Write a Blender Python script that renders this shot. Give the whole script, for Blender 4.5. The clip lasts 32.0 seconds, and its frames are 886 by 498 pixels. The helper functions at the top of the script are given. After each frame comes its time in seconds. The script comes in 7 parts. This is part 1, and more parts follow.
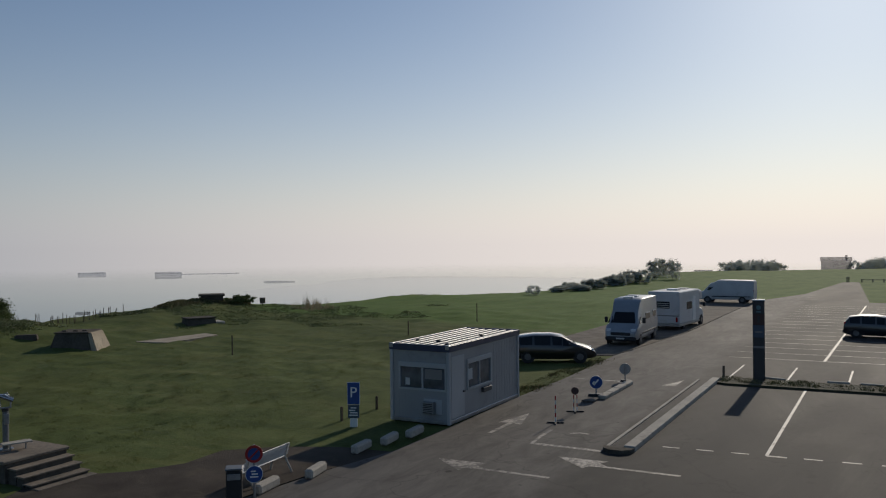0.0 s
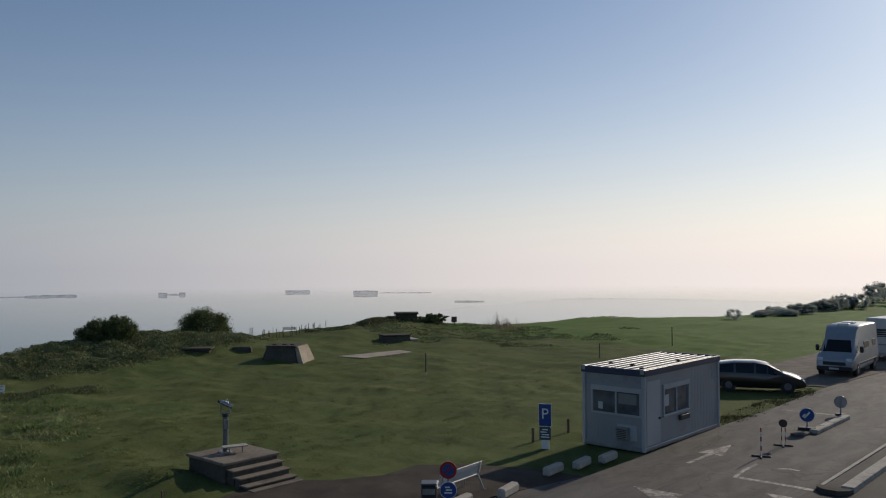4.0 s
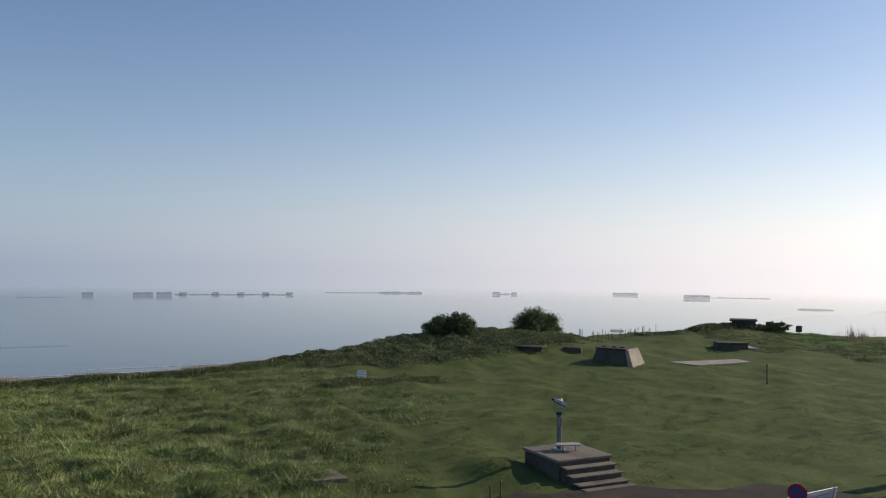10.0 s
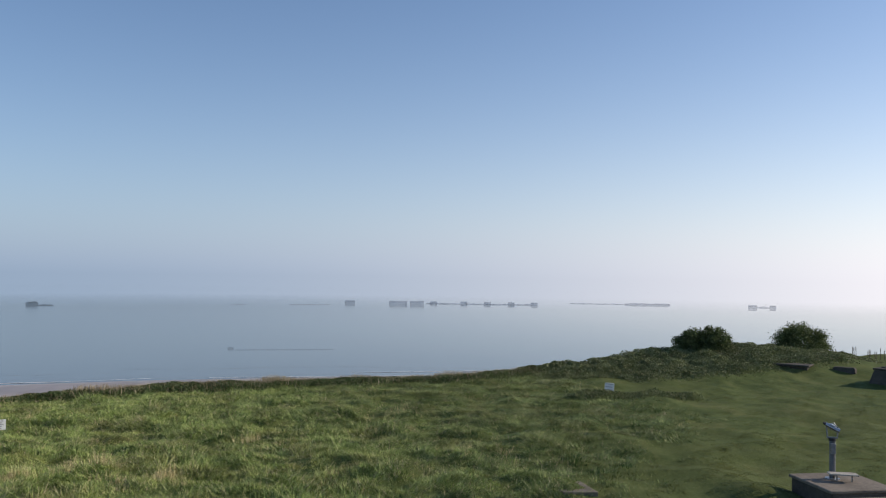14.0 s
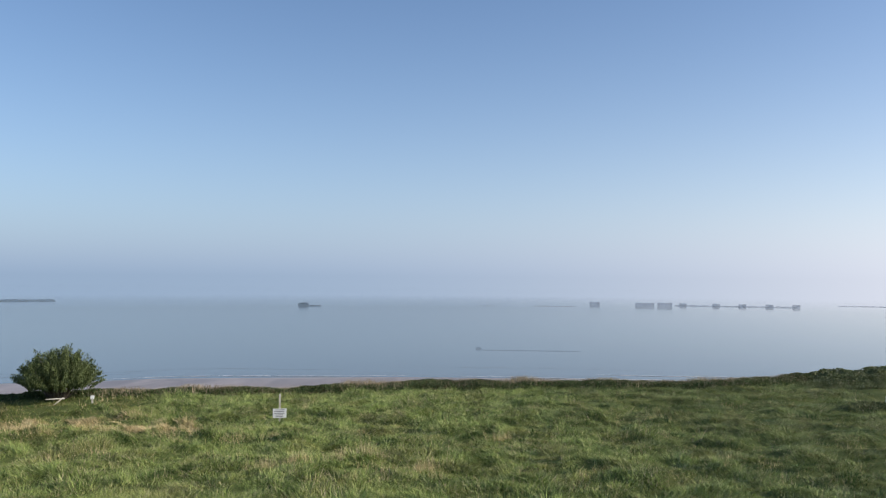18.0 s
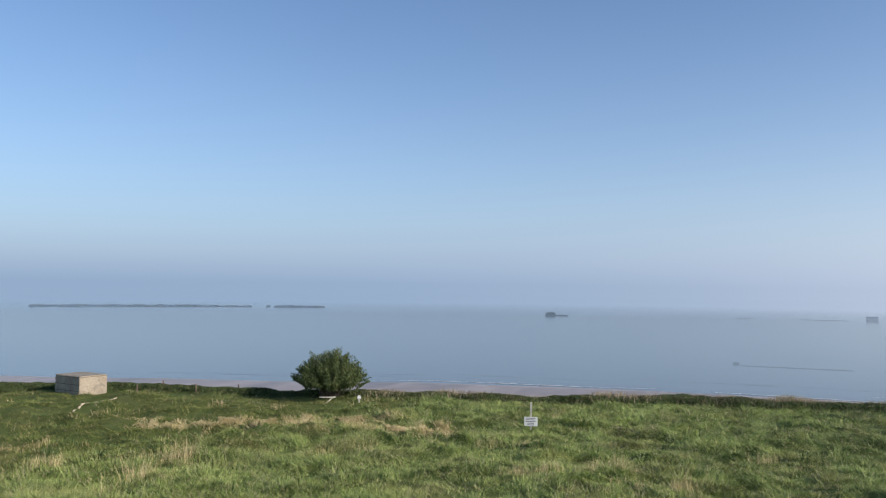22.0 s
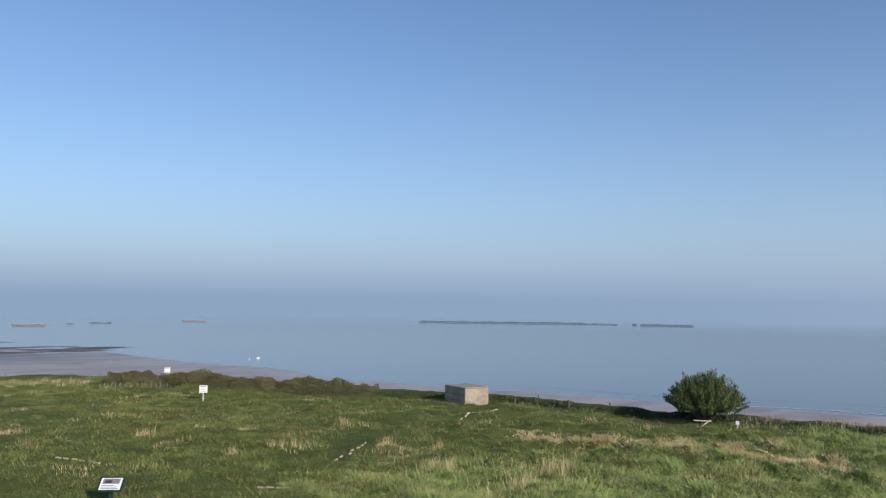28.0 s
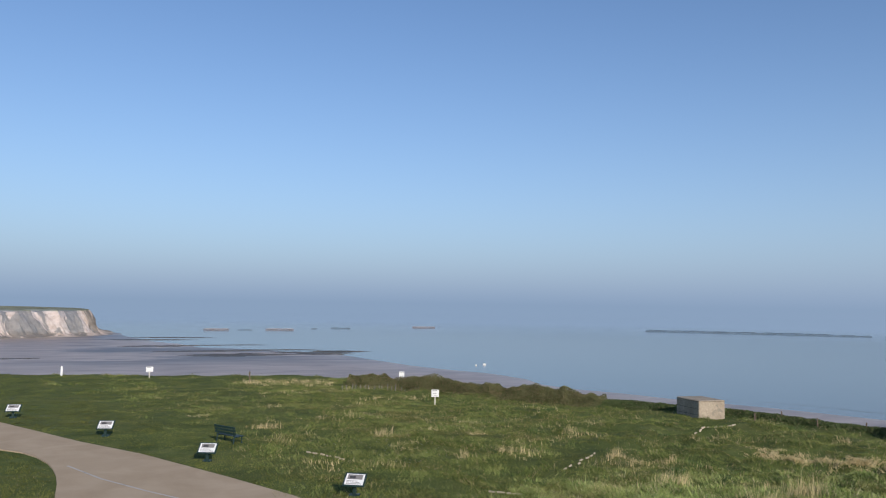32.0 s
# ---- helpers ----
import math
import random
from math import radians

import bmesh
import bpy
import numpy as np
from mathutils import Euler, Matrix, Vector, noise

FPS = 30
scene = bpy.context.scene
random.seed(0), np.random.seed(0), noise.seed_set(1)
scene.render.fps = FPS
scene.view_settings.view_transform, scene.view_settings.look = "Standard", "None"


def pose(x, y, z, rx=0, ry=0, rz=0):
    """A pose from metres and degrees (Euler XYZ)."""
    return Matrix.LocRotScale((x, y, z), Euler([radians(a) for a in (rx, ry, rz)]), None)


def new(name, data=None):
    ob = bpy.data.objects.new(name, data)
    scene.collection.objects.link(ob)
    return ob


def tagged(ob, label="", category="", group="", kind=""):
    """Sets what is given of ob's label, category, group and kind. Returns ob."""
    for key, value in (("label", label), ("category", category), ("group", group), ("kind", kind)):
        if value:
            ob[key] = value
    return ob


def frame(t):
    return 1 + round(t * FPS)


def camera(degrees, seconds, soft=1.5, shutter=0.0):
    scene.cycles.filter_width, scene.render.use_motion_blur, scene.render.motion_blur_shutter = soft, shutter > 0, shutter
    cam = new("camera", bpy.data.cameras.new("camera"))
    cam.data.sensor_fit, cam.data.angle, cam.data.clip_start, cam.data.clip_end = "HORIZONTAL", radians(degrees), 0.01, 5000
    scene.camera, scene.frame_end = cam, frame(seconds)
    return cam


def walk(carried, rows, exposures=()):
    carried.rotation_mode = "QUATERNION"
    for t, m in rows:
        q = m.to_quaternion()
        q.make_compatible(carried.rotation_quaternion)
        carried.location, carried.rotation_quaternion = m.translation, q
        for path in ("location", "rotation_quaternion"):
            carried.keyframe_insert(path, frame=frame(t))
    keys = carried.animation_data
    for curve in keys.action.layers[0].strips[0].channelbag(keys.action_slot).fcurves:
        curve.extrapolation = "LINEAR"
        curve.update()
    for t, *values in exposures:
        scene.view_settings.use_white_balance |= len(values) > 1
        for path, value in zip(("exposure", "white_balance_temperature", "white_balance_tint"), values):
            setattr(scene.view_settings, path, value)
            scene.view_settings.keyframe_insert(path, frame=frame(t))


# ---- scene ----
cam = camera(56.86, 32.0, soft=1.1, shutter=0.15)
# seconds, place, Euler angles: a slow turn at arm's length on a raised terrace
PATH = [
    (0, -0.215, 0.395, 6.30, 89.73, 0.61, 28.61),
    (0.5, -0.227, 0.389, 6.30, 89.95, 0.61, 30.27),
    (1, -0.241, 0.380, 6.30, 90.21, 0.73, 32.34),
    (1.5, -0.254, 0.372, 6.30, 90.51, 0.95, 34.34),
    (2, -0.265, 0.364, 6.30, 90.89, 1.15, 36.05),
    (2.5, -0.274, 0.357, 6.30, 91.19, 0.91, 37.51),
    (4.5, -0.309, 0.327, 6.30, 91.20, 0.11, 43.34),
    (5, -0.319, 0.318, 6.30, 91.13, -0.21, 45.08),
    (5.5, -0.330, 0.306, 6.30, 91.06, -0.50, 47.09),
    (6, -0.340, 0.295, 6.30, 91.06, -0.42, 49.05),
    (6.5, -0.349, 0.284, 6.30, 91.26, -0.42, 50.89),
    (7, -0.358, 0.273, 6.30, 91.52, -0.50, 52.69),
    (7.5, -0.366, 0.262, 6.30, 91.54, -0.69, 54.44),
    (8, -0.374, 0.250, 6.30, 91.24, -0.86, 56.22),
    (8.5, -0.382, 0.238, 6.30, 90.97, -0.86, 58.09),
    (9, -0.390, 0.224, 6.30, 90.98, -0.65, 60.09),
    (9.5, -0.398, 0.211, 6.30, 91.20, -0.46, 62.09),
    (10, -0.406, 0.194, 6.30, 91.40, -0.49, 64.40),
    (10.5, -0.412, 0.180, 6.30, 91.53, -0.52, 66.40),
    (11, -0.418, 0.167, 6.30, 91.67, -0.54, 68.16),
    (11.5, -0.423, 0.153, 6.30, 91.81, -0.42, 70.17),
    (12, -0.429, 0.136, 6.30, 91.77, -0.44, 72.40),
    (12.5, -0.434, 0.120, 6.30, 91.79, -0.52, 74.55),
    (13, -0.438, 0.104, 6.30, 91.85, -0.52, 76.59),
    (13.5, -0.442, 0.087, 6.30, 91.87, -0.55, 78.85),
    (14, -0.445, 0.067, 6.30, 91.98, -0.70, 81.37),
    (14.5, -0.447, 0.051, 6.30, 92.12, -0.84, 83.44),
    (16.5, -0.450, -0.017, 6.30, 92.10, -0.89, 92.07),
    (17, -0.449, -0.033, 6.30, 92.00, -0.77, 94.15),
    (17.5, -0.447, -0.049, 6.30, 91.95, -0.45, 96.21),
    (18, -0.445, -0.065, 6.30, 91.94, -0.35, 98.32),
    (18.5, -0.443, -0.081, 6.30, 91.80, -0.29, 100.34),
    (19, -0.440, -0.096, 6.30, 91.83, -0.15, 102.35),
    (19.5, -0.436, -0.112, 6.30, 91.82, -0.11, 104.47),
    (20, -0.431, -0.131, 6.30, 91.81, -0.18, 106.89),
    (20.5, -0.425, -0.148, 6.30, 91.85, -0.03, 109.26),
    (21, -0.419, -0.164, 6.30, 92.07, -0.19, 111.42),
    (21.5, -0.413, -0.179, 6.30, 92.30, -0.42, 113.41),
    (22, -0.406, -0.194, 6.30, 92.48, -0.67, 115.46),
    (22.5, -0.399, -0.207, 6.30, 92.68, -0.83, 117.37),
    (23, -0.392, -0.221, 6.30, 92.98, -0.87, 119.31),
    (23.5, -0.385, -0.233, 6.30, 93.33, -1.02, 121.15),
    (24, -0.376, -0.247, 6.30, 93.54, -1.16, 123.27),
    (24.5, -0.366, -0.261, 6.30, 93.70, -0.80, 125.43),
    (25, -0.358, -0.273, 6.30, 93.88, -0.98, 127.28),
    (25.5, -0.347, -0.287, 6.30, 93.96, -1.07, 129.55),
    (27.5, -0.299, -0.337, 6.30, 93.61, -0.93, 138.36),
    (28, -0.285, -0.348, 6.30, 93.48, -0.65, 140.60),
    (28.5, -0.273, -0.358, 6.30, 93.58, -0.84, 142.63),
    (29, -0.260, -0.367, 6.30, 93.64, -1.14, 144.67),
    (29.5, -0.247, -0.376, 6.30, 93.66, -1.09, 146.67),
    (30, -0.234, -0.384, 6.30, 93.72, -0.98, 148.61),
    (30.5, -0.220, -0.393, 6.30, 93.87, -0.91, 150.72),
    (31, -0.206, -0.400, 6.30, 93.95, -0.93, 152.67),
    (31.5, -0.193, -0.406, 6.30, 93.89, -0.94, 154.50),
    (32, -0.182, -0.412, 6.30, 93.83, -0.87, 156.14),
]
EXPOSURES = [(0, -0.69, 6880, 10.8), (6, -0.33, 6960, 13), (8, -0.19, 6900, 13), (10, 0.03, 6850, 13), (14, 0.25, 6740, 13), (19, 0.4, 6630, 13), (25, 0.33, 6450, 13.5), (32, 0.15, 6420, 14)]
walk(cam, [(t, pose(*p)) for t, *p in PATH], EXPOSURES)

# ---- light: a hazy morning, low sun down the road ----
SUN_UP, SUN_YAW = 24.7, 0.9
sky = bpy.data.worlds.new("sky")
scene.world = sky
sky.use_nodes = True
wn, wl = sky.node_tree.nodes, sky.node_tree.links
wn.clear()
w_out = wn.new("ShaderNodeOutputWorld")
w_bg = wn.new("ShaderNodeBackground")
w_bg.inputs["Strength"].default_value = 0.1
w_sky = wn.new("ShaderNodeTexSky")
w_sky.sky_type = "NISHITA"
w_sky.sun_disc = False
w_sky.sun_elevation, w_sky.sun_rotation = radians(SUN_UP), radians(-SUN_YAW)
w_sky.altitude, w_sky.air_density, w_sky.dust_density, w_sky.ozone_density = 60, 1.0, 0.5, 3.0
w_tc = wn.new("ShaderNodeTexCoord")


def wmath(op, a, b=None, clamp=False):
    n = wn.new("ShaderNodeMath")
    n.operation, n.use_clamp = op, clamp
    for k, v in ((0, a), (1, b)):
        if v is None:
            continue
        if isinstance(v, (int, float)):
            n.inputs[k].default_value = v
        else:
            wl.new(v, n.inputs[k])
    return n.outputs[0]


def wmix(f, a, b):
    n = wn.new("ShaderNodeMix")
    n.data_type = "RGBA"
    for k, v in ((0, f), (6, a), (7, b)):
        if isinstance(v, tuple):
            n.inputs[k].default_value = (*v, 1)
        else:
            wl.new(v, n.inputs[k])
    return n.outputs[2]


w_sep = wn.new("ShaderNodeSeparateXYZ")
wl.new(w_tc.outputs["Generated"], w_sep.inputs[0])
# sea haze in two layers, brighter and warmer towards the sun: a wide pale veil, and a thin dull bank on the horizon
w_toward = wmath("POWER", wmath("MULTIPLY_ADD", w_sep.outputs[1], 0.5, False), 3.4)
w_toward.node.inputs[0].links[0].from_node.inputs[2].default_value = 0.5
w_up = wmath("MAXIMUM", w_sep.outputs[2], 0.0)
w_low = wmath("EXPONENT", wmath("MULTIPLY", w_up, -7.5))
w_bank = wmath("EXPONENT", wmath("MULTIPLY", w_up, -22.0))
w_haze = wmix(w_toward, (3.2, 4.25, 5.9), (14.1, 13.6, 13.3))
w_bank_col = wmix(w_toward, (2.2, 3.15, 4.4), (13.2, 12.4, 12.2))
w_clear = wn.new("ShaderNodeMix")
w_clear.data_type, w_clear.blend_type = "RGBA", "MULTIPLY"
w_clear.inputs[0].default_value, w_clear.inputs[7].default_value = 1.0, (0.87, 0.99, 1.10, 1)
wl.new(w_sky.outputs[0], w_clear.inputs[6])
w_veil = wmix(wmath("MULTIPLY", w_low, 0.92), w_clear.outputs[2], w_haze)
w_col = wmix(wmath("MULTIPLY", w_bank, 0.95), w_veil, w_bank_col)
wl.new(w_col, w_bg.inputs["Color"])
wl.new(w_bg.outputs[0], w_out.inputs[0])

sun_data = bpy.data.lights.new("sun", "SUN")
sun_data.energy, sun_data.angle, sun_data.color = 3.45, radians(0.6), (1.0, 0.92, 0.8)
sun = new("sun", sun_data)
sun.matrix_world = pose(0, 0, 60, -(90 - SUN_UP), 0, SUN_YAW)
# ---- materials ----
def ramp_pts(node, pts):
    while len(node.color_ramp.elements) < len(pts):
        node.color_ramp.elements.new(0.5)
    for e, (p, c) in zip(node.color_ramp.elements, pts):
        e.position, e.color = p, (*c, 1)


class Mat:
    """A small builder for node materials in object space, which for the setting is the world's."""

    def __init__(self, name):
        self.m = bpy.data.materials.new(name)
        self.m.use_nodes = True
        self.n, self.l = self.m.node_tree.nodes, self.m.node_tree.links
        self.b = self.n["Principled BSDF"]
        self.tc = self.n.new("ShaderNodeTexCoord").outputs["Object"]

    def put(self, key, v):
        if isinstance(v, (int, float)):
            self.b.inputs[key].default_value = v
        elif isinstance(v, tuple):
            self.b.inputs[key].default_value = (*v, 1)
        else:
            self.l.new(v, self.b.inputs[key])
        return self

    def scaled(self, sx, sy, sz, turn=0):
        n = self.n.new("ShaderNodeMapping")
        n.inputs["Scale"].default_value = (sx, sy, sz)
        n.inputs["Rotation"].default_value = (0, 0, radians(turn))
        self.l.new(self.tc, n.inputs[0])
        return n.outputs[0]

    def noise(self, scale, detail=4, rough=0.55, vec=None, warp=0.0):
        n = self.n.new("ShaderNodeTexNoise")
        n.inputs["Scale"].default_value, n.inputs["Detail"].default_value, n.inputs["Roughness"].default_value = scale, detail, rough
        n.inputs["Distortion"].default_value = warp
        self.l.new(vec or self.tc, n.inputs["Vector"])
        return n.outputs["Fac"]

    def ramp(self, f, *pts):
        n = self.n.new("ShaderNodeValToRGB")
        ramp_pts(n, pts)
        self.l.new(f, n.inputs[0])
        return n.outputs[0]

    def step(self, f, a, b):
        """0 at a, 1 at b, smooth between."""
        n = self.n.new("ShaderNodeMapRange")
        n.interpolation_type = "SMOOTHSTEP"
        n.inputs["From Min"].default_value, n.inputs["From Max"].default_value = a, b
        self.l.new(f, n.inputs[0])
        return n.outputs[0]

    def mix(self, f, a, b, mode="MIX"):
        n = self.n.new("ShaderNodeMix")
        n.data_type, n.blend_type = "RGBA", mode
        for k, v in ((0, f), (6, a), (7, b)):
            if isinstance(v, tuple):
                n.inputs[k].default_value = (*v, 1)
            elif isinstance(v, (int, float)):
                n.inputs[k].default_value = v
            else:
                self.l.new(v, n.inputs[k])
        return n.outputs[2]

    def math(self, op, a, b=0.0):
        n = self.n.new("ShaderNodeMath")
        n.operation = op
        for k, v in ((0, a), (1, b)):
            if isinstance(v, (int, float)):
                n.inputs[k].default_value = v
            else:
                self.l.new(v, n.inputs[k])
        return n.outputs[0]

    def axis(self, k):
        n = self.n.new("ShaderNodeSeparateXYZ")
        self.l.new(self.tc, n.inputs[0])
        return n.outputs[k]

    def random(self):
        return self.n.new("ShaderNodeObjectInfo").outputs["Random"]

    def island(self):
        return self.n.new("ShaderNodeNewGeometry").outputs["Random Per Island"]

    def bump(self, f, strength, distance):
        n = self.n.new("ShaderNodeBump")
        n.inputs["Strength"].default_value, n.inputs["Distance"].default_value = strength, distance
        self.l.new(f, n.inputs["Height"])
        self.l.new(n.outputs[0], self.b.inputs["Normal"])
        return self


def surface(name, dark, light, grain=20.0, patch=1.5, rough=0.7, metal=0.0, bump=0.25, depth=0.004, stain=None, spread=0.35):
    """A weathered surface: fine grain over larger patches, with an optional stain colour."""
    m = Mat(name)
    fine, wide = m.noise(grain, 5, 0.65), m.noise(patch, 3, 0.5, warp=0.4)
    f = m.math("ADD", m.math("MULTIPLY", fine, 0.5), m.math("MULTIPLY", wide, 0.5))
    col = m.ramp(f, (0.5 - spread / 2, dark), (0.5 + spread / 2, light))
    if stain:
        col = m.mix(m.math("MULTIPLY", m.step(m.noise(patch * 1.7, 5, 0.6, warp=0.8), 0.56, 0.7), 0.7), col, stain)
    m.put("Base Color", col).put("Metallic", metal)
    m.put("Roughness", m.math("ADD", m.math("MULTIPLY", fine, 0.25), rough - 0.12))
    if bump:
        m.bump(fine, bump, depth)
    return m.m


def grass_colour(m):
    """Meadow green with yellowish and straw patches, at metre and decimetre scale."""
    wide, mid, fine = m.noise(0.07, 4, 0.6, warp=0.6), m.noise(0.9, 5, 0.65, warp=0.5), m.noise(9, 4, 0.7)
    f = m.math("ADD", m.math("MULTIPLY", mid, 0.5), m.math("MULTIPLY", fine, 0.5))
    col = m.ramp(f, (0.32, (0.050, 0.068, 0.020)), (0.5, (0.090, 0.116, 0.034)), (0.68, (0.138, 0.162, 0.054)))
    streak = m.noise(0.55, 5, 0.65, m.scaled(0.35, 1.0, 1.0, 35), warp=0.7)
    col = m.mix(m.math("MULTIPLY", m.step(streak, 0.5, 0.66), 0.5), col, (0.165, 0.165, 0.06))
    col = m.mix(m.math("MULTIPLY", m.step(streak, 0.46, 0.34), 0.45), col, (0.04, 0.06, 0.018))
    return m.mix(m.math("MULTIPLY", m.step(wide, 0.48, 0.66), 0.5), col, (0.09, 0.10, 0.03)), fine, mid


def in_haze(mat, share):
    """Imitates sea haze on far things: a transparent share shows what lies behind them."""
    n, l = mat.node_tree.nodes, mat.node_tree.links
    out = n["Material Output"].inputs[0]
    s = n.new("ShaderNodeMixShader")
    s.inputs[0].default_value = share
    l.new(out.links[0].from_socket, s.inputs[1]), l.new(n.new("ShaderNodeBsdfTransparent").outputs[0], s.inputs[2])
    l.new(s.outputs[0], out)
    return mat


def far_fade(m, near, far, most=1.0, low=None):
    """Imitates haze: sea and seabed turn transparent with distance from the viewpoint's coast."""
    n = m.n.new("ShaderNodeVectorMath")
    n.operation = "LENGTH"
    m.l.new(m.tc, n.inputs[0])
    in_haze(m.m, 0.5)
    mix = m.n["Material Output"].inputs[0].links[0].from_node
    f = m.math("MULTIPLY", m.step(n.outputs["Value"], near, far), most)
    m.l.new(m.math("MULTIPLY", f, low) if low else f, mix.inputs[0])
# ---- helpers for things ----
def finish(bm, name, smooth=False):
    me = bpy.data.meshes.new(name)
    bmesh.ops.recalc_face_normals(bm, faces=bm.faces[:])
    bm.to_mesh(me)
    bm.free()
    if smooth:
        for p in me.polygons:
            p.use_smooth = True
        me.set_sharp_from_angle(angle=radians(34))
    return me


def part(name, bm, material, parent, label="", smooth=False):
    me = finish(bm, name, smooth)
    me.materials.append(material)
    ob = new(name, me)
    ob.parent = parent
    if label:
        ob["label"] = label
    return ob


def thing(name, m, label, category, group="", kind=""):
    ob = new(name)
    ob.empty_display_size = 0.2
    ob.matrix_world = m
    return tagged(ob, label, category, group, kind)


def solid(name, bm, material, m, label, category, group="", kind="", smooth=False):
    me = finish(bm, name, smooth)
    me.materials.append(material)
    ob = new(name, me)
    ob.matrix_world = m
    return tagged(ob, label, category, group, kind)


def box(bm, x0, x1, y0, y1, z0, z1, bevel=0.0, m=None):
    vs = bmesh.ops.create_cube(bm, size=1, matrix=Matrix.Translation(((x0 + x1) / 2, (y0 + y1) / 2, (z0 + z1) / 2)) @ Matrix.Diagonal((x1 - x0, y1 - y0, z1 - z0, 1)))["verts"]
    if bevel:
        es = list({e for v in vs for e in v.link_edges})
        vs = [v for v in bmesh.ops.bevel(bm, geom=es, offset=bevel, segments=1, affect="EDGES")["verts"]] or vs
    if m is not None:
        bmesh.ops.transform(bm, matrix=m, verts=list({v for v in vs if v.is_valid}))
    return bm


def boxed(*a, **k):
    return box(bmesh.new(), *a, **k)


def rod(bm, a, b, r, r2=None, seg=10):
    a, b = Vector(a), Vector(b)
    d = b - a
    m = Matrix.Translation((a + b) / 2) @ d.to_track_quat("Z", "Y").to_matrix().to_4x4()
    bmesh.ops.create_cone(bm, cap_ends=True, segments=seg, radius1=r, radius2=r if r2 is None else r2, depth=d.length, matrix=m)
    return bm


def rodded(*a, **k):
    return rod(bmesh.new(), *a, **k)


def prism(outline, z0, z1, bm=None):
    bm = bm or bmesh.new()
    lo, hi = [bm.verts.new((x, y, z0)) for x, y in outline], [bm.verts.new((x, y, z1)) for x, y in outline]
    n = len(outline)
    bm.faces.new(hi)
    bm.faces.new(lo[::-1])
    for i in range(n):
        bm.faces.new((lo[i], lo[(i + 1) % n], hi[(i + 1) % n], hi[i]))
    return bm


def quick_mesh(name, verts, faces, material, smooth=False):
    """A mesh from numpy arrays: verts n x 3, faces n x 3 or n x 4."""
    me = bpy.data.meshes.new(name)
    verts, faces = np.asarray(verts, np.float32), np.asarray(faces, np.int32)
    k = faces.shape[1]
    me.vertices.add(len(verts)), me.loops.add(faces.size), me.polygons.add(len(faces))
    me.vertices.foreach_set("co", verts.ravel())
    me.loops.foreach_set("vertex_index", faces.ravel())
    me.polygons.foreach_set("loop_start", np.arange(0, faces.size, k, dtype=np.int32))
    me.polygons.foreach_set("use_smooth", np.full(len(faces), smooth))
    me.materials.append(material)
    me.update(calc_edges=True)
    return me


# ---- the plan of the land ----
SEA = -52.0
# the cliff top, from the far fields in the north to the headland path in the south
CLIFF = [(-260, 900), (-90, 330), (-58, 230), (-42, 165), (-40, 140), (-40.5, 115), (-43, 101), (-48, 90), (-54, 84), (-56, 71), (-62, 64),
         (-67, 57), (-66, 46), (-63, 38), (-58.8, 25), (-55, 16), (-51.4, 9), (-49.5, -1), (-46.2, -11.1), (-41.9, -19.0), (-38.6, -29.0),
         (-35.7, -40.4), (-32, -47), (-30, -54), (-25, -62), (-18, -70), (-7, -72.5), (6, -79), (30, -90), (90, -120), (400, -240)]


def smooth01(v, a, b):
    t = np.clip((v - a) / (b - a), 0, 1)
    return t * t * (3 - 2 * t)


def off_cliff(x, y):
    """Distance out from the cliff top, negative on the land."""
    best = np.full(np.shape(x), 1e9)
    side = np.ones(np.shape(x))
    for (ax, ay), (bx, by) in zip(CLIFF, CLIFF[1:]):
        dx, dy = bx - ax, by - ay
        t = np.clip(((x - ax) * dx + (y - ay) * dy) / (dx * dx + dy * dy), 0, 1)
        d = np.hypot(x - ax - t * dx, y - ay - t * dy)
        s = np.where(dx * (y - ay) - dy * (x - ax) > 0, -1.0, 1.0)
        near = d < best - 1e-6
        best, side = np.where(near, d, best), np.where(near, s, side)
    return best * side


def waves(x, y, k, seed):
    """A cheap smooth noise, about -1 to 1, with features about 1/k metres wide."""
    r = np.random.RandomState(seed)
    out = 0
    for i in range(7):
        a, f, p = r.uniform(0, 6.283), k * r.uniform(0.6, 1.9) * 6.283, r.uniform(0, 6.283)
        out = out + np.sin((x * np.cos(a) + y * np.sin(a)) * f * 0.5 + p + 1.3 * np.sin((y * np.cos(a) - x * np.sin(a)) * f * 0.31 + 2 * p))
    return out / 3.6


def hump(x, y, cx, cy, rx, ry, h, turn=0.0):
    c, s = math.cos(radians(turn)), math.sin(radians(turn))
    u, v = ((x - cx) * c + (y - cy) * s) / rx, ((y - cy) * c - (x - cx) * s) / ry
    return h * np.exp(-(u * u + v * v) * 1.5)


def paved(x, y):
    """1 well inside the car park and paths, 0 on grass; the ground lies flat there."""
    park = smooth01(x, -21.5, -19.5) * smooth01(y, 4, 7) * (1 - smooth01(y, 170, 180))
    loop = smooth01(x, -13, -10) * (1 - smooth01(y, -5, 0)) * smooth01(y, -62, -56)
    return np.maximum(park, loop)


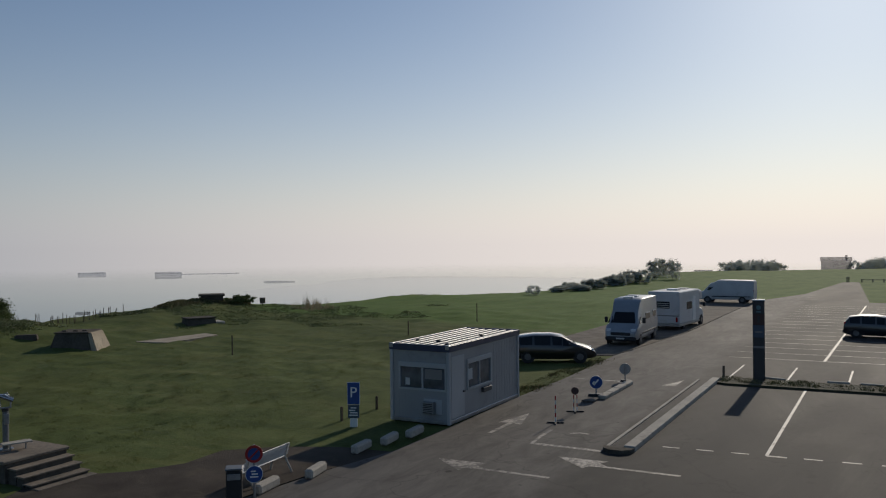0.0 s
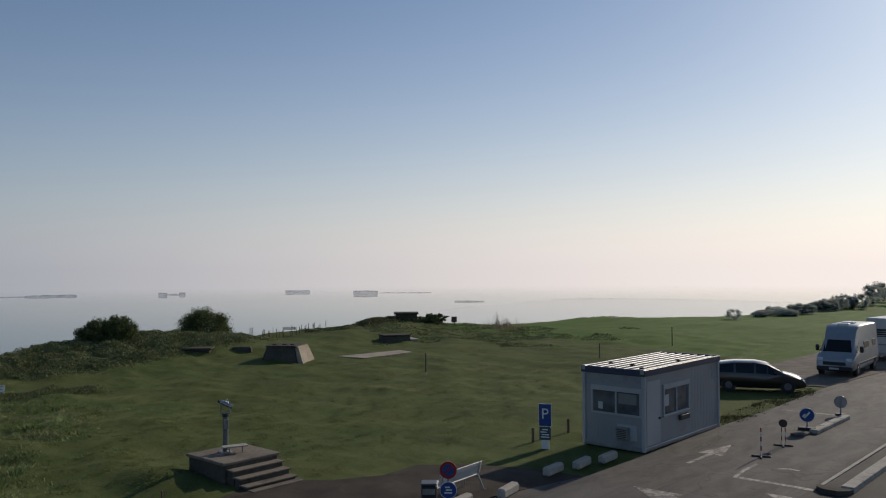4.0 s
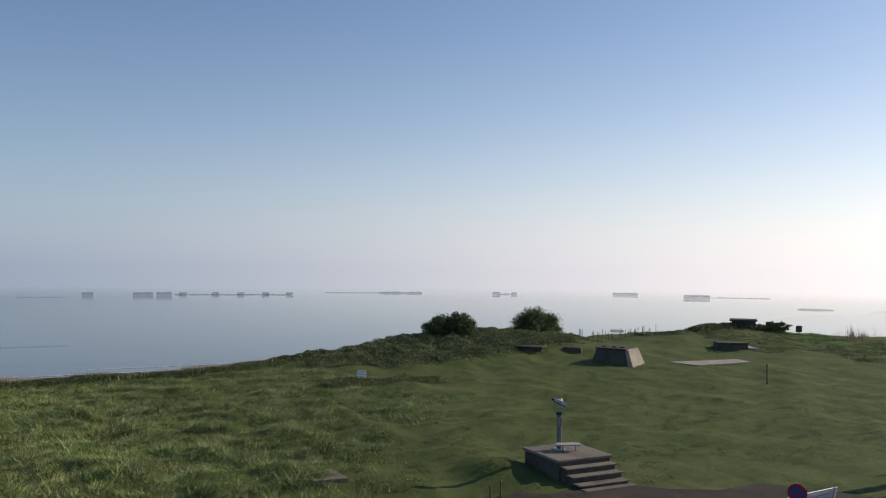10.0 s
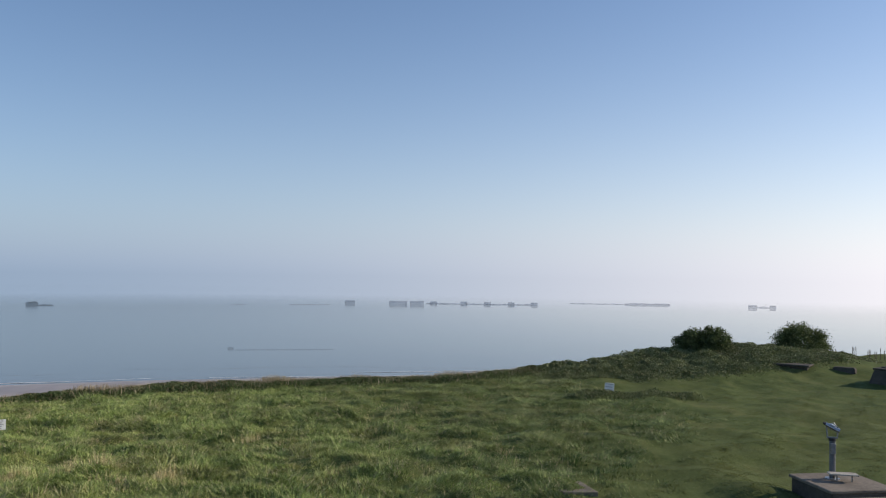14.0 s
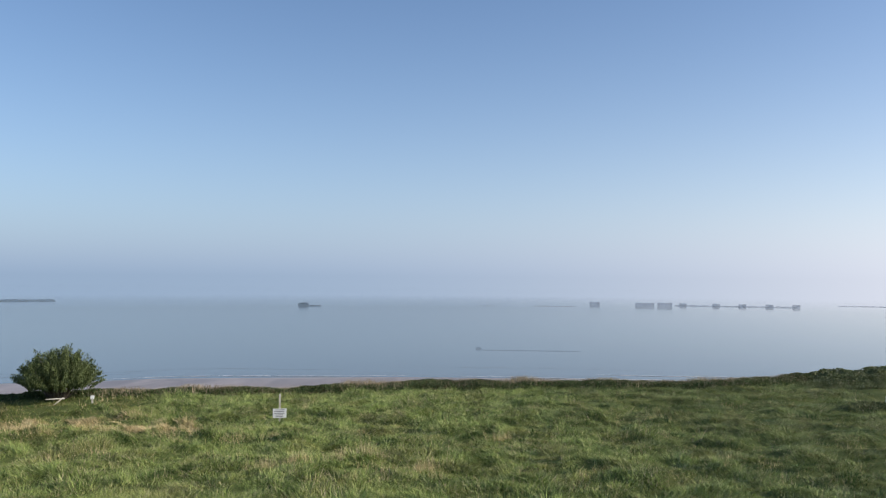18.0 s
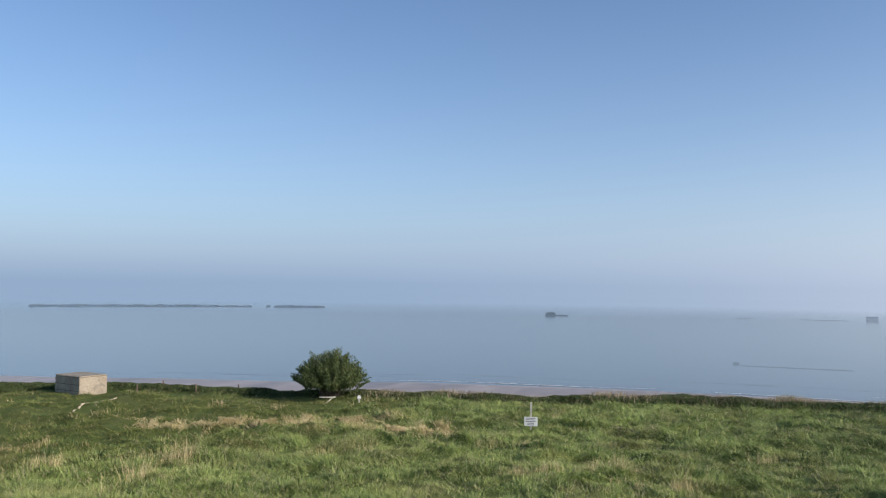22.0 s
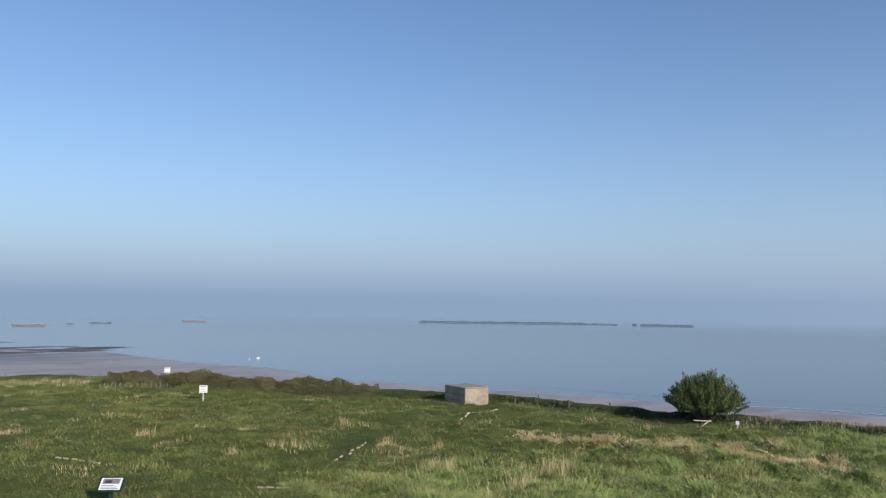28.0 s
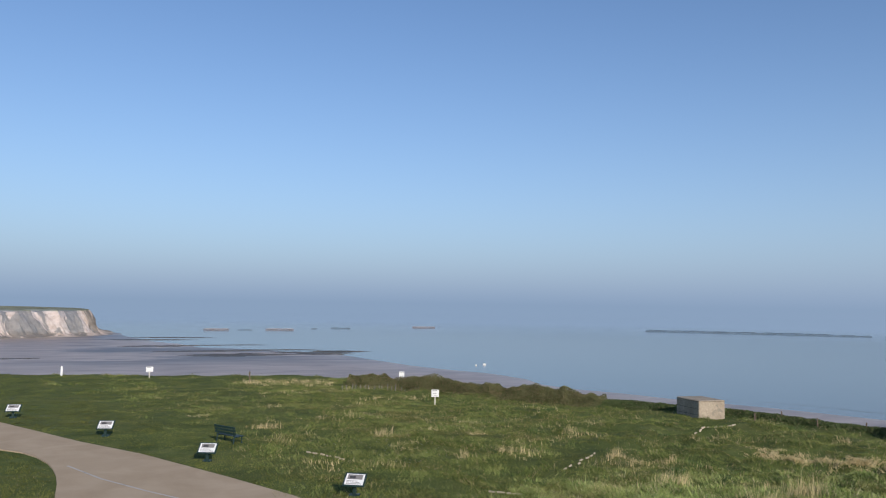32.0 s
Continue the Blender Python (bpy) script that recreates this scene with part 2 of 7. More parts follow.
def land(x, y):
    d = off_cliff(x, y)
    rough = 1 - paved(x, y)
    z = rough * (0.10 * waves(x, y, 0.10, 3) + (0.025 + 0.035 * (1 - smooth01(y, 8, 20))) * waves(x, y, 0.35, 4))
    meadow = smooth01(-x, 18, 26) * (1 - 0.8 * smooth01(y, 4, 15) - 0.2 * smooth01(y, 20, 34))
    lawn = smooth01(-x, 20, 25) * smooth01(y, 5, 14) * (1 - smooth01(y, 62, 75))
    z = z + rough * lawn * (0.085 * waves(x * 0.7 + 0.3 * y, y, 0.5, 51) + 0.055 * waves(x, y, 1.0, 52))
    meadow = meadow * (0.25 + 0.75 * smooth01(-d, 1.5, 8))
    z = z + rough * meadow * (0.16 * waves(x, y, 0.42, 5) + 0.11 * waves(x, y, 0.95, 6))
    # overgrown mounds along the cliff, and a few in the meadow
    z = z + hump(x, y, -56, 29, 6.5, 11, 1.15, -8) + hump(x, y, -52, 36, 6, 6, 0.5) + hump(x, y, -60, 61, 6, 9, 0.75, 20)
    z = z + hump(x, y, -55, 49, 5, 7, 0.6) + hump(x, y, -52, 88, 5, 6, 0.6)
    z = z + hump(x, y, -22.8, 13.0, 2.6, 1.5, 0.36)
    # the crest of the fields falls away inland of the far trees
    z = z - 0.055 * np.maximum(y - 205 - 0.8 * (x + 8), 0) * smooth01(y, 150, 220) * smooth01(-y, -1e9, 1)
    return np.maximum(z, -54.0), d


SHORE_Y = [-4000, -1500, -1250, -1018, -882, -700, -449, -315, -224, -100, 0, 300, 500, 640, 780, 904, 1070, 1350, 1600, 4000]
SHORE_X = [0, -44, -95, -150, -280, -290, -335, -388, -440, -462, -468, -470, -480, -600, -714, -772, -819, -835, 3500, 4200]


def seabed(x, y):
    """Beach and tidal flats: the height over the sea where sand is bare, by distance to the water's edge."""
    # a narrow beach under the viewpoint, a sandy bay to the south, wide flats to the north
    edge = np.interp(y, SHORE_Y, SHORE_X) + 14 * waves(x, y, 0.004, 8)
    lift = 1.5 * np.tanh((x - edge) / 150)
    flats = 0.22 * waves(x * 0.3, y, 0.012, 11) * (smooth01(-y, 300, 600) + smooth01(y, 420, 650)) * (1 - smooth01(edge - x, 60, 260))
    return SEA + lift + flats


def ground_height(x, y):
    z, d = land(x, y)
    fall = smooth01(d, 0.5, 40)
    return z * (1 - fall) + seabed(x, y) * fall - 0.8 * smooth01(d, -0.6, 0.8) * (1 - fall)


def axis_steps(dense_lo, dense_hi, step, far_lo, far_hi, grow):
    mid = list(np.arange(dense_lo, dense_hi + step / 2, step))
    lo, hi, s = [mid[0]], [mid[-1]], step
    while hi[-1] < far_hi:
        s = min(s * grow, 90)
        hi.append(hi[-1] + s)
    s = step
    while lo[-1] > far_lo:
        s = min(s * grow, 90)
        lo.append(lo[-1] - s)
    return np.array(lo[:0:-1] + mid + hi[1:])


m = Mat("meadow_and_sand")
grass, fine, mid = grass_colour(m)
sand_f = m.noise(0.05, 6, 0.6, m.scaled(0.35, 1.0, 1.0, 20), warp=0.8)
sand = m.ramp(sand_f, (0.32, (0.25, 0.195, 0.16)), (0.5, (0.36, 0.285, 0.235)), (0.66, (0.45, 0.365, 0.305)))
high = m.axis(2)
# an even, brighter pasture begins beyond the lumpy lawn
south_edge = m.math("ADD", m.axis(1), m.math("ADD", m.math("MULTIPLY", m.axis(0), 0.22), m.math("MULTIPLY", m.noise(0.12, 4, 0.6), 9)))
pasture = m.ramp(m.noise(0.5, 5, 0.65, m.scaled(1, 0.4, 1, 30)), (0.3, (0.075, 0.135, 0.026)), (0.7, (0.125, 0.195, 0.045)))
grass = m.mix(m.step(south_edge, 54, 58), grass, pasture)
# weed and rock darken the bared flats of the south in long drifts
drift = m.math("ADD", m.math("MULTIPLY", m.noise(0.011, 5, 0.62, m.scaled(0.34, 1.0, 1.0, -6), warp=0.5), 0.75), m.math("MULTIPLY", m.noise(0.05, 4, 0.6, m.scaled(0.25, 1.0, 1.0, -6)), 0.25))
weed = m.math("MULTIPLY", m.math("MULTIPLY", m.step(drift, 0.505, 0.55), m.step(m.axis(1), -700, -860)), m.step(m.axis(0), 120, -30))
sand = m.mix(m.math("MULTIPLY", weed, 0.75), sand, (0.085, 0.082, 0.08))
col = m.mix(m.step(high, -40, -6), sand, grass)
m.put("Base Color", col)
# the tidal flats in the north are still wet and shine, and so does the sand at the water's edge
dry = m.math("ADD", m.math("MULTIPLY", m.step(high, -50, -30), 0.45), 0.45)
wet = m.math("MULTIPLY", m.step(m.axis(1), 300, 560), 0.33)
damp = m.math("MULTIPLY", m.math("SUBTRACT", 1.0, m.step(m.math("ADD", high, m.math("MULTIPLY", sand_f, 0.6)), -51.9, -50.9)), 0.1)
m.put("Roughness", m.math("SUBTRACT", dry, m.math("MAXIMUM", wet, damp))).put("Specular IOR Level", m.math("SUBTRACT", 0.5, m.math("MULTIPLY", m.step(high, -40, -6), 0.42)))
m.bump(m.math("MULTIPLY", m.math("ADD", fine, m.math("MULTIPLY", mid, 0.25)), m.step(high, -40, -6)), 0.5, 0.03)
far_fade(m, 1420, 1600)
MEADOW = m.m

gx, gy = axis_steps(-72, 14, 0.5, -4300, 4300, 1.09), axis_steps(-84, 70, 0.5, -4300, 4300, 1.09)
X, Y = np.meshgrid(gx, gy)
Zg = ground_height(X, Y)
nx, ny = len(gx), len(gy)
idx = np.arange(nx * ny).reshape(ny, nx)
quads = np.stack([idx[:-1, :-1], idx[:-1, 1:], idx[1:, 1:], idx[1:, :-1]], -1).reshape(-1, 4)
ground = new("ground", quick_mesh("ground", np.stack([X, Y, Zg], -1).reshape(-1, 3), quads, MEADOW, True))
tagged(ground, "green clifftop meadow that falls to a sandy tidal beach", "ground", kind="structure")


def ground_z(x, y):
    return float(ground_height(np.array([float(x)]), np.array([float(y)]))[0])


# the sea: still water with faint ripples
m = Mat("still_sea_water")
swell = m.noise(0.02, 5, 0.6, m.scaled(0.5, 1.6, 1, 25), warp=0.4)
# pale sand shows through the shallows
shallow = m.step(m.math("ADD", m.axis(0), m.math("MULTIPLY", swell, 260)), -1000, -300)
m.put("Base Color", m.mix(shallow, m.ramp(swell, (0.35, (0.055, 0.066, 0.075)), (0.65, (0.075, 0.088, 0.098))), (0.10, 0.10, 0.096)))
# the bay to the north lies in the lee and is smoother
m.put("Roughness", m.math("SUBTRACT", 0.15, m.math("MULTIPLY", m.step(m.axis(1), -300, 900), 0.13))).put("IOR", 1.34).put("Specular IOR Level", 0.5)
m.bump(m.math("ADD", m.noise(0.35, 4, 0.6, m.scaled(0.6, 1.5, 1, 20)), m.math("MULTIPLY", swell, 2.0)), 0.007, 0.3)
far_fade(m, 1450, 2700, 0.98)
bm = bmesh.new()
bmesh.ops.create_grid(bm, x_segments=24, y_segments=24, size=4250)
water = solid("water", bm, m.m, pose(0, 0, SEA), "calm hazy pale blue sea", "sea", kind="structure")

# ---- car park and paths ----
m = Mat("worn_asphalt")
fine, wide = m.noise(60, 4, 0.7), m.noise(0.35, 5, 0.6, m.scaled(1.0, 0.35, 1), warp=0.5)
col = m.ramp(wide, (0.38, (0.023, 0.0215, 0.0195)), (0.62, (0.053, 0.049, 0.044)))
col = m.mix(m.math("MULTIPLY", m.step(m.noise(0.9, 6, 0.65, warp=1.0), 0.58, 0.68), 0.5), col, (0.019, 0.017, 0.015))
col = m.mix(m.math("MULTIPLY", m.step(m.noise(0.16, 6, 0.7, m.scaled(1.4, 0.5, 1, 8), warp=0.8), 0.48, 0.62), 0.55), col, (0.074, 0.067, 0.059))
col = m.mix(m.math("MULTIPLY", fine, 0.3), col, (0.085, 0.078, 0.072))
# the older lane is bleached, the newer bays beside the median are darker
lane = m.math("SUBTRACT", 1.0, m.step(m.math("ADD", m.axis(0), m.math("MULTIPLY", m.noise(0.4, 4), 2.0)), -7.6, -6.4))
col = m.mix(m.math("MULTIPLY", lane, 0.9), col, m.ramp(m.noise(1.4, 6, 0.7, m.scaled(1.0, 0.3, 1), warp=0.6), (0.35, (0.088, 0.080, 0.071)), (0.65, (0.158, 0.144, 0.127))))
# sealed cracks and oil drips
crack = m.n.new("ShaderNodeTexVoronoi")
crack.feature = "DISTANCE_TO_EDGE"
crack.inputs["Scale"].default_value = 0.22
wob = m.n.new("ShaderNodeVectorMath")
wob.operation = "MULTIPLY_ADD"
nz = m.n.new("ShaderNodeTexNoise")
nz.inputs["Scale"].default_value = 0.8
m.l.new(m.tc, nz.inputs["Vector"]), m.l.new(nz.outputs["Color"], wob.inputs[0])
wob.inputs[1].default_value = (2.2, 2.2, 0)
m.l.new(m.tc, wob.inputs[2]), m.l.new(wob.outputs[0], crack.inputs["Vector"])
col = m.mix(m.math("MULTIPLY", m.math("SUBTRACT", 1.0, m.step(crack.outputs["Distance"], 0.002, 0.009)), 0.3), col, (0.014, 0.013, 0.012))
col = m.mix(m.math("MULTIPLY", m.step(m.noise(2.6, 3, 0.5), 0.68, 0.76), 0.6), col, (0.016, 0.015, 0.014))
m.put("Base Color", col).put("Roughness", m.math("ADD", m.math("MULTIPLY", wide, 0.2), 0.7)).put("Specular IOR Level", 0.13).bump(fine, 0.35, 0.006)
ASPHALT = m.m
m = Mat("gravel")
fine, wide = m.noise(45, 5, 0.75), m.noise(0.8, 4, 0.6, warp=0.6)
col = m.ramp(m.math("ADD", m.math("MULTIPLY", fine, 0.5), m.math("MULTIPLY", wide, 0.5)), (0.35, (0.07, 0.058, 0.047)), (0.65, (0.19, 0.165, 0.135)))
m.put("Base Color", col).put("Roughness", 0.9).put("Specular IOR Level", 0.2).bump(fine, 0.6, 0.02)
GRAVEL = m.m
PALE_GRAVEL = surface("beige_gravel", (0.034, 0.027, 0.022), (0.105, 0.086, 0.068), 40, 0.8, 0.9, bump=0.6, depth=0.02, stain=(0.10, 0.085, 0.06))
def road_paint(name, white, gone):
    """White paint worn through to the asphalt in flakes and along wheel tracks."""
    m = Mat(name)
    f = m.math("ADD", m.math("MULTIPLY", m.noise(7, 5, 0.7), 0.5), m.math("MULTIPLY", m.noise(0.9, 4, 0.6, warp=0.6), 0.5))
    col = m.mix(m.step(f, gone - 0.05, gone + 0.07), (0.085, 0.074, 0.063), m.ramp(m.noise(18, 4), (0.3, tuple(c * 0.75 for c in white)), (0.7, white)))
    return m.put("Base Color", col).put("Roughness", 0.65).bump(m.noise(40, 3), 0.15, 0.003).m


PAINT = road_paint("bay_line_paint", (0.55, 0.51, 0.45), 0.40)
OLD_PAINT = road_paint("worn_arrow_paint", (0.36, 0.32, 0.27), 0.485)


def sheet(name, outline, z, material, label, category, thick=0.12):
    return solid(name, prism(outline, z - thick, z), material, Matrix(), label, category, kind="structure")


sheet("road", [(-13.5, 21.6), (-14.1, 18.5), (-14.4, 15.5), (-13.6, 9), (30, 9), (30, 95), (-2, 93), (-4.2, 138), (-6.4, 138), (-9, 106), (-12.6, 92), (-12.6, 58), (-13.7, 45), (-13.5, 36.4), (-13.6, 31.5), (-13.5, 25)],
      0.055, ASPHALT, "grey worn asphalt of the car park and its lane", "road")
sheet("gravel_strip", [(-12.7, 58), (-12.7, 94), (-19, 96), (-19.5, 52), (-18.6, 45.5), (-15.2, 44.6), (-13.8, 45)], 0.045, GRAVEL, "dark gravel strip where campers park", "gravel")
sheet("gravel_path", [(-13.7, 9), (-14.5, 15.5), (-14.2, 18.5), (-13.4, 21.4), (-15.2, 21.2), (-17, 20.4), (-18.3, 19.2), (-18.2, 17.6), (-18.9, 16.3), (-20.2, 15.2), (-20.6, 13), (-19.6, 9)], 0.05, PALE_GRAVEL, "beige gravel path beside the lawn", "gravel")
m = Mat("path_asphalt")
fine, wide = m.noise(55, 4, 0.7), m.noise(0.5, 5, 0.6, warp=0.5)
col = m.mix(m.math("MULTIPLY", fine, 0.4), m.ramp(wide, (0.3, (0.36, 0.265, 0.165)), (0.7, (0.47, 0.36, 0.24))), (0.52, 0.42, 0.30))
m.put("Base Color", col).put("Roughness", 0.88).put("Specular IOR Level", 0.2).bump(fine, 0.35, 0.006)
sheet("footpath", [(12, -61), (3.2, -47.2), (-0.4, -40), (-2.7, -36.1), (-5.2, -30.6), (-6.8, -26.8), (-8.2, -22), (-8.6, -12), (0.1, -12), (0.3, -29.1), (0.29, -31.3), (0.36, -32.8), (0.5, -34.1), (0.72, -35.3), (1.17, -36.8), (1.75, -38.0), (2.6, -39.0), (7, -45), (17, -57)],
      0.05, m.m, "pale grey asphalt footpath curving through the lawn", "path")
# ---- materials of the things ----
def dull(mat, gloss):
    """Rough mineral surfaces hardly shine."""
    mat.node_tree.nodes["Principled BSDF"].inputs["Specular IOR Level"].default_value = gloss
    return mat


dull(PALE_GRAVEL, 0.08)
CONCRETE = surface("weathered_concrete", (0.13, 0.107, 0.082), (0.27, 0.225, 0.175), 9, 0.8, 0.88, bump=0.5, depth=0.02, stain=(0.10, 0.095, 0.08))
OLD_CONCRETE = surface("lichened_concrete", (0.055, 0.048, 0.04), (0.135, 0.118, 0.095), 7, 0.7, 0.92, bump=0.6, depth=0.03, stain=(0.07, 0.07, 0.045))
PILLBOX = surface("sunlit_old_concrete", (0.21, 0.172, 0.125), (0.46, 0.385, 0.285), 8, 0.9, 0.9, bump=0.6, depth=0.03, stain=(0.2, 0.18, 0.14))
KERB = surface("kerb_concrete", (0.30, 0.27, 0.225), (0.52, 0.48, 0.41), 14, 1.2, 0.85, bump=0.4, depth=0.008, stain=(0.2, 0.19, 0.17))
dull(CONCRETE, 0.15), dull(OLD_CONCRETE, 0.12), dull(KERB, 0.2)
PANEL = surface("cabin_panel_paint", (0.235, 0.24, 0.242), (0.31, 0.315, 0.315), 30, 0.7, 0.5, bump=0.05, stain=(0.2, 0.2, 0.2))
WHITE = surface("white_paint", (0.68, 0.68, 0.66), (0.82, 0.82, 0.80), 20, 1.5, 0.45, bump=0.06, stain=(0.55, 0.54, 0.5))
NAVY = surface("navy_paint", (0.012, 0.02, 0.055), (0.025, 0.04, 0.09), 20, 1.5, 0.4, bump=0.05)
ROOF = surface("galvanised_roof", (0.26, 0.255, 0.24), (0.50, 0.49, 0.46), 12, 0.9, 0.5, 0.15, 0.1, stain=(0.4, 0.38, 0.34))
BLUE = surface("sign_blue", (0.01, 0.05, 0.20), (0.016, 0.075, 0.27), 10, 1.2, 0.35, bump=0)
RED = surface("sign_red", (0.30, 0.012, 0.012), (0.42, 0.02, 0.02), 10, 1.2, 0.35, bump=0)
BLACK = surface("dull_black", (0.010, 0.010, 0.011), (0.028, 0.028, 0.03), 15, 1.5, 0.6, bump=0.1)
GREY_METAL = surface("grey_metal", (0.22, 0.23, 0.24), (0.38, 0.39, 0.40), 18, 1.5, 0.4, 0.7, 0.08)
DULL_METAL = surface("dull_grey_paint", (0.10, 0.108, 0.115), (0.17, 0.178, 0.185), 18, 1.5, 0.5, 0.2, 0.08)
STEEL = surface("bright_steel", (0.30, 0.30, 0.31), (0.46, 0.46, 0.47), 25, 2, 0.22, 0.9, 0.04)
RUBBER = surface("tyre_rubber", (0.012, 0.012, 0.012), (0.03, 0.03, 0.03), 30, 3, 0.85, bump=0.2)
WOOD = surface("weathered_wood", (0.07, 0.05, 0.035), (0.20, 0.15, 0.10), 18, 2, 0.85, bump=0.4, depth=0.008)
GREY_WOOD = surface("silvered_wood", (0.18, 0.165, 0.14), (0.34, 0.315, 0.27), 18, 2, 0.85, bump=0.3, depth=0.006)
PALE_WOOD = surface("bleached_wood", (0.42, 0.38, 0.31), (0.66, 0.62, 0.54), 18, 2, 0.8, bump=0.3, depth=0.006)
GREEN_PAINT = surface("dark_green_paint", (0.007, 0.022, 0.019), (0.015, 0.042, 0.034), 20, 2, 0.45, bump=0.08)
SANDSTONE = surface("pale_sandstone", (0.34, 0.28, 0.19), (0.58, 0.49, 0.35), 14, 2, 0.9, bump=0.4, depth=0.008)
BARK = surface("bark", (0.05, 0.04, 0.03), (0.14, 0.115, 0.09), 14, 2, 0.9, bump=0.6, depth=0.02)
SILVER = surface("silver_van_paint", (0.30, 0.31, 0.32), (0.40, 0.41, 0.42), 40, 1.2, 0.3, 0.45, 0)
CAMPER_WHITE = surface("camper_white", (0.42, 0.43, 0.44), (0.54, 0.55, 0.56), 20, 0.8, 0.38, 0, 0.03, stain=(0.36, 0.36, 0.35))


def plain(name, col, rough=0.5, metal=0.0):
    m = Mat(name)
    m.put("Base Color", m.mix(m.math("MULTIPLY", m.noise(14, 3), 0.5), col, tuple(c * 0.75 for c in col)))
    return m.put("Roughness", rough).put("Metallic", metal).m


def car_paint(name, col):
    m = Mat(name)
    m.put("Base Color", m.mix(m.math("MULTIPLY", m.noise(2.5, 4, 0.6), 0.5), col, tuple(c * 1.6 + 0.004 for c in col)))
    m.put("Roughness", m.math("ADD", m.math("MULTIPLY", m.noise(1.5, 3), 0.15), 0.25)).put("Metallic", 0.3)
    return m.put("Coat Weight", 1.0).put("Coat Roughness", 0.04).m


CAR_DARK = car_paint("dark_grey_car_paint", (0.016, 0.017, 0.02))
CAR_BLACK = car_paint("black_car_paint", (0.008, 0.008, 0.009))

m = Mat("dark_glass")
m.put("Base Color", (0.012, 0.014, 0.016)).put("Roughness", m.math("ADD", m.math("MULTIPLY", m.noise(3, 3), 0.08), 0.03)).put("IOR", 1.5)
m.put("Specular IOR Level", 0.35)
GLASS = m.m
LENS = plain("lamp_lens", (0.75, 0.76, 0.78), 0.12)
TAIL = plain("tail_lamp", (0.30, 0.012, 0.01), 0.2)
CURTAIN = plain("pale_blind", (0.5, 0.5, 0.48), 0.8)
TEAL = plain("teal_print", (0.10, 0.20, 0.22), 0.5)
BROWNISH = plain("brown_print", (0.07, 0.035, 0.03), 0.6)
SLATEBLUE = plain("slate_blue_print", (0.06, 0.085, 0.12), 0.5)
PRINT = plain("grey_print", (0.22, 0.21, 0.20), 0.6)
DARK_PRINT = plain("dark_print", (0.05, 0.05, 0.05), 0.6)


def leaf_mat(name, dark, light, dry=None, share=0.0, through_light=0.16, deep=0.45, patch=None, gloss=0.2, upright=0.0):
    """Leaves that differ one by one and in drifts: paler, deeper and, with patch, of another hue."""
    m = Mat(name)
    r = m.island()
    col = m.ramp(r, (0.0, dark), (0.75, light))
    if patch:
        col = m.mix(m.math("MULTIPLY", m.step(m.noise(0.33, 5, 0.65, warp=0.7), 0.46, 0.62), 0.42), col, m.ramp(r, (0.0, tuple(c * 0.55 for c in patch)), (0.8, patch)))
    if dry:
        col = m.mix(m.step(r, 1 - share - 0.01, 1 - share + 0.01), col, dry)
    col = m.mix(m.math("MULTIPLY", m.step(m.noise(0.5, 4, 0.6, warp=0.5), 0.4, 0.62), 0.4), col, tuple(c * 1.35 + 0.01 for c in light))
    col = m.mix(m.math("MULTIPLY", m.step(m.noise(1.1, 4, 0.65, warp=0.6), 0.5, 0.66), deep), col, tuple(c * 0.8 for c in dark))
    m.put("Base Color", col).put("Roughness", 0.7).put("Specular IOR Level", gloss)
    t = m.n.new("ShaderNodeBsdfTranslucent")
    m.l.new(col, t.inputs[0])
    if upright:
        # bent blades scatter light as a mat does: their normals lean towards the sky
        up = m.n.new("ShaderNodeMix")
        up.data_type = "VECTOR"
        up.inputs[0].default_value, up.inputs[5].default_value = upright, (0, 0, 1)
        m.l.new(m.n.new("ShaderNodeNewGeometry").outputs["Normal"], up.inputs[4])
        unit = m.n.new("ShaderNodeVectorMath")
        unit.operation = "NORMALIZE"
        m.l.new(up.outputs[1], unit.inputs[0])
        m.l.new(unit.outputs[0], m.b.inputs["Normal"])
    s = m.n.new("ShaderNodeMixShader")
    s.inputs[0].default_value = through_light
    m.l.new(m.b.outputs[0], s.inputs[1]), m.l.new(t.outputs[0], s.inputs[2])
    m.l.new(s.outputs[0], m.n["Material Output"].inputs[0])
    return m.m


LEAF_DARK = leaf_mat("thorn_leaf", (0.038, 0.056, 0.020), (0.12, 0.15, 0.052))
LEAF_FRESH = leaf_mat("willow_leaf", (0.032, 0.052, 0.018), (0.125, 0.155, 0.055), deep=0.3)
BANK_LEAF = leaf_mat("bank_leaf", (0.068, 0.09, 0.038), (0.185, 0.21, 0.09), (0.31, 0.28, 0.17), 0.1, deep=0.35)
LEAF_BRAMBLE = leaf_mat("bramble_leaf", (0.055, 0.07, 0.026), (0.19, 0.19, 0.078), (0.27, 0.19, 0.105), 0.22)
# far leaves: the pale colour and the transparent share stand in for haze
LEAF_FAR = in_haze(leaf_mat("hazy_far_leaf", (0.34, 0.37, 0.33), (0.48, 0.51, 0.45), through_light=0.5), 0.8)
BLADE = leaf_mat("meadow_blade", (0.047, 0.095, 0.023), (0.34, 0.415, 0.12), (0.50, 0.43, 0.25), 0.15, 0.05, 0.65, (0.50, 0.43, 0.17), upright=0.15)
NORTH_ROUGH = leaf_mat("north_rough_blade", (0.055, 0.09, 0.026), (0.275, 0.325, 0.108), (0.42, 0.36, 0.20), 0.12, 0.05, 0.6, (0.37, 0.33, 0.135), upright=0.25)
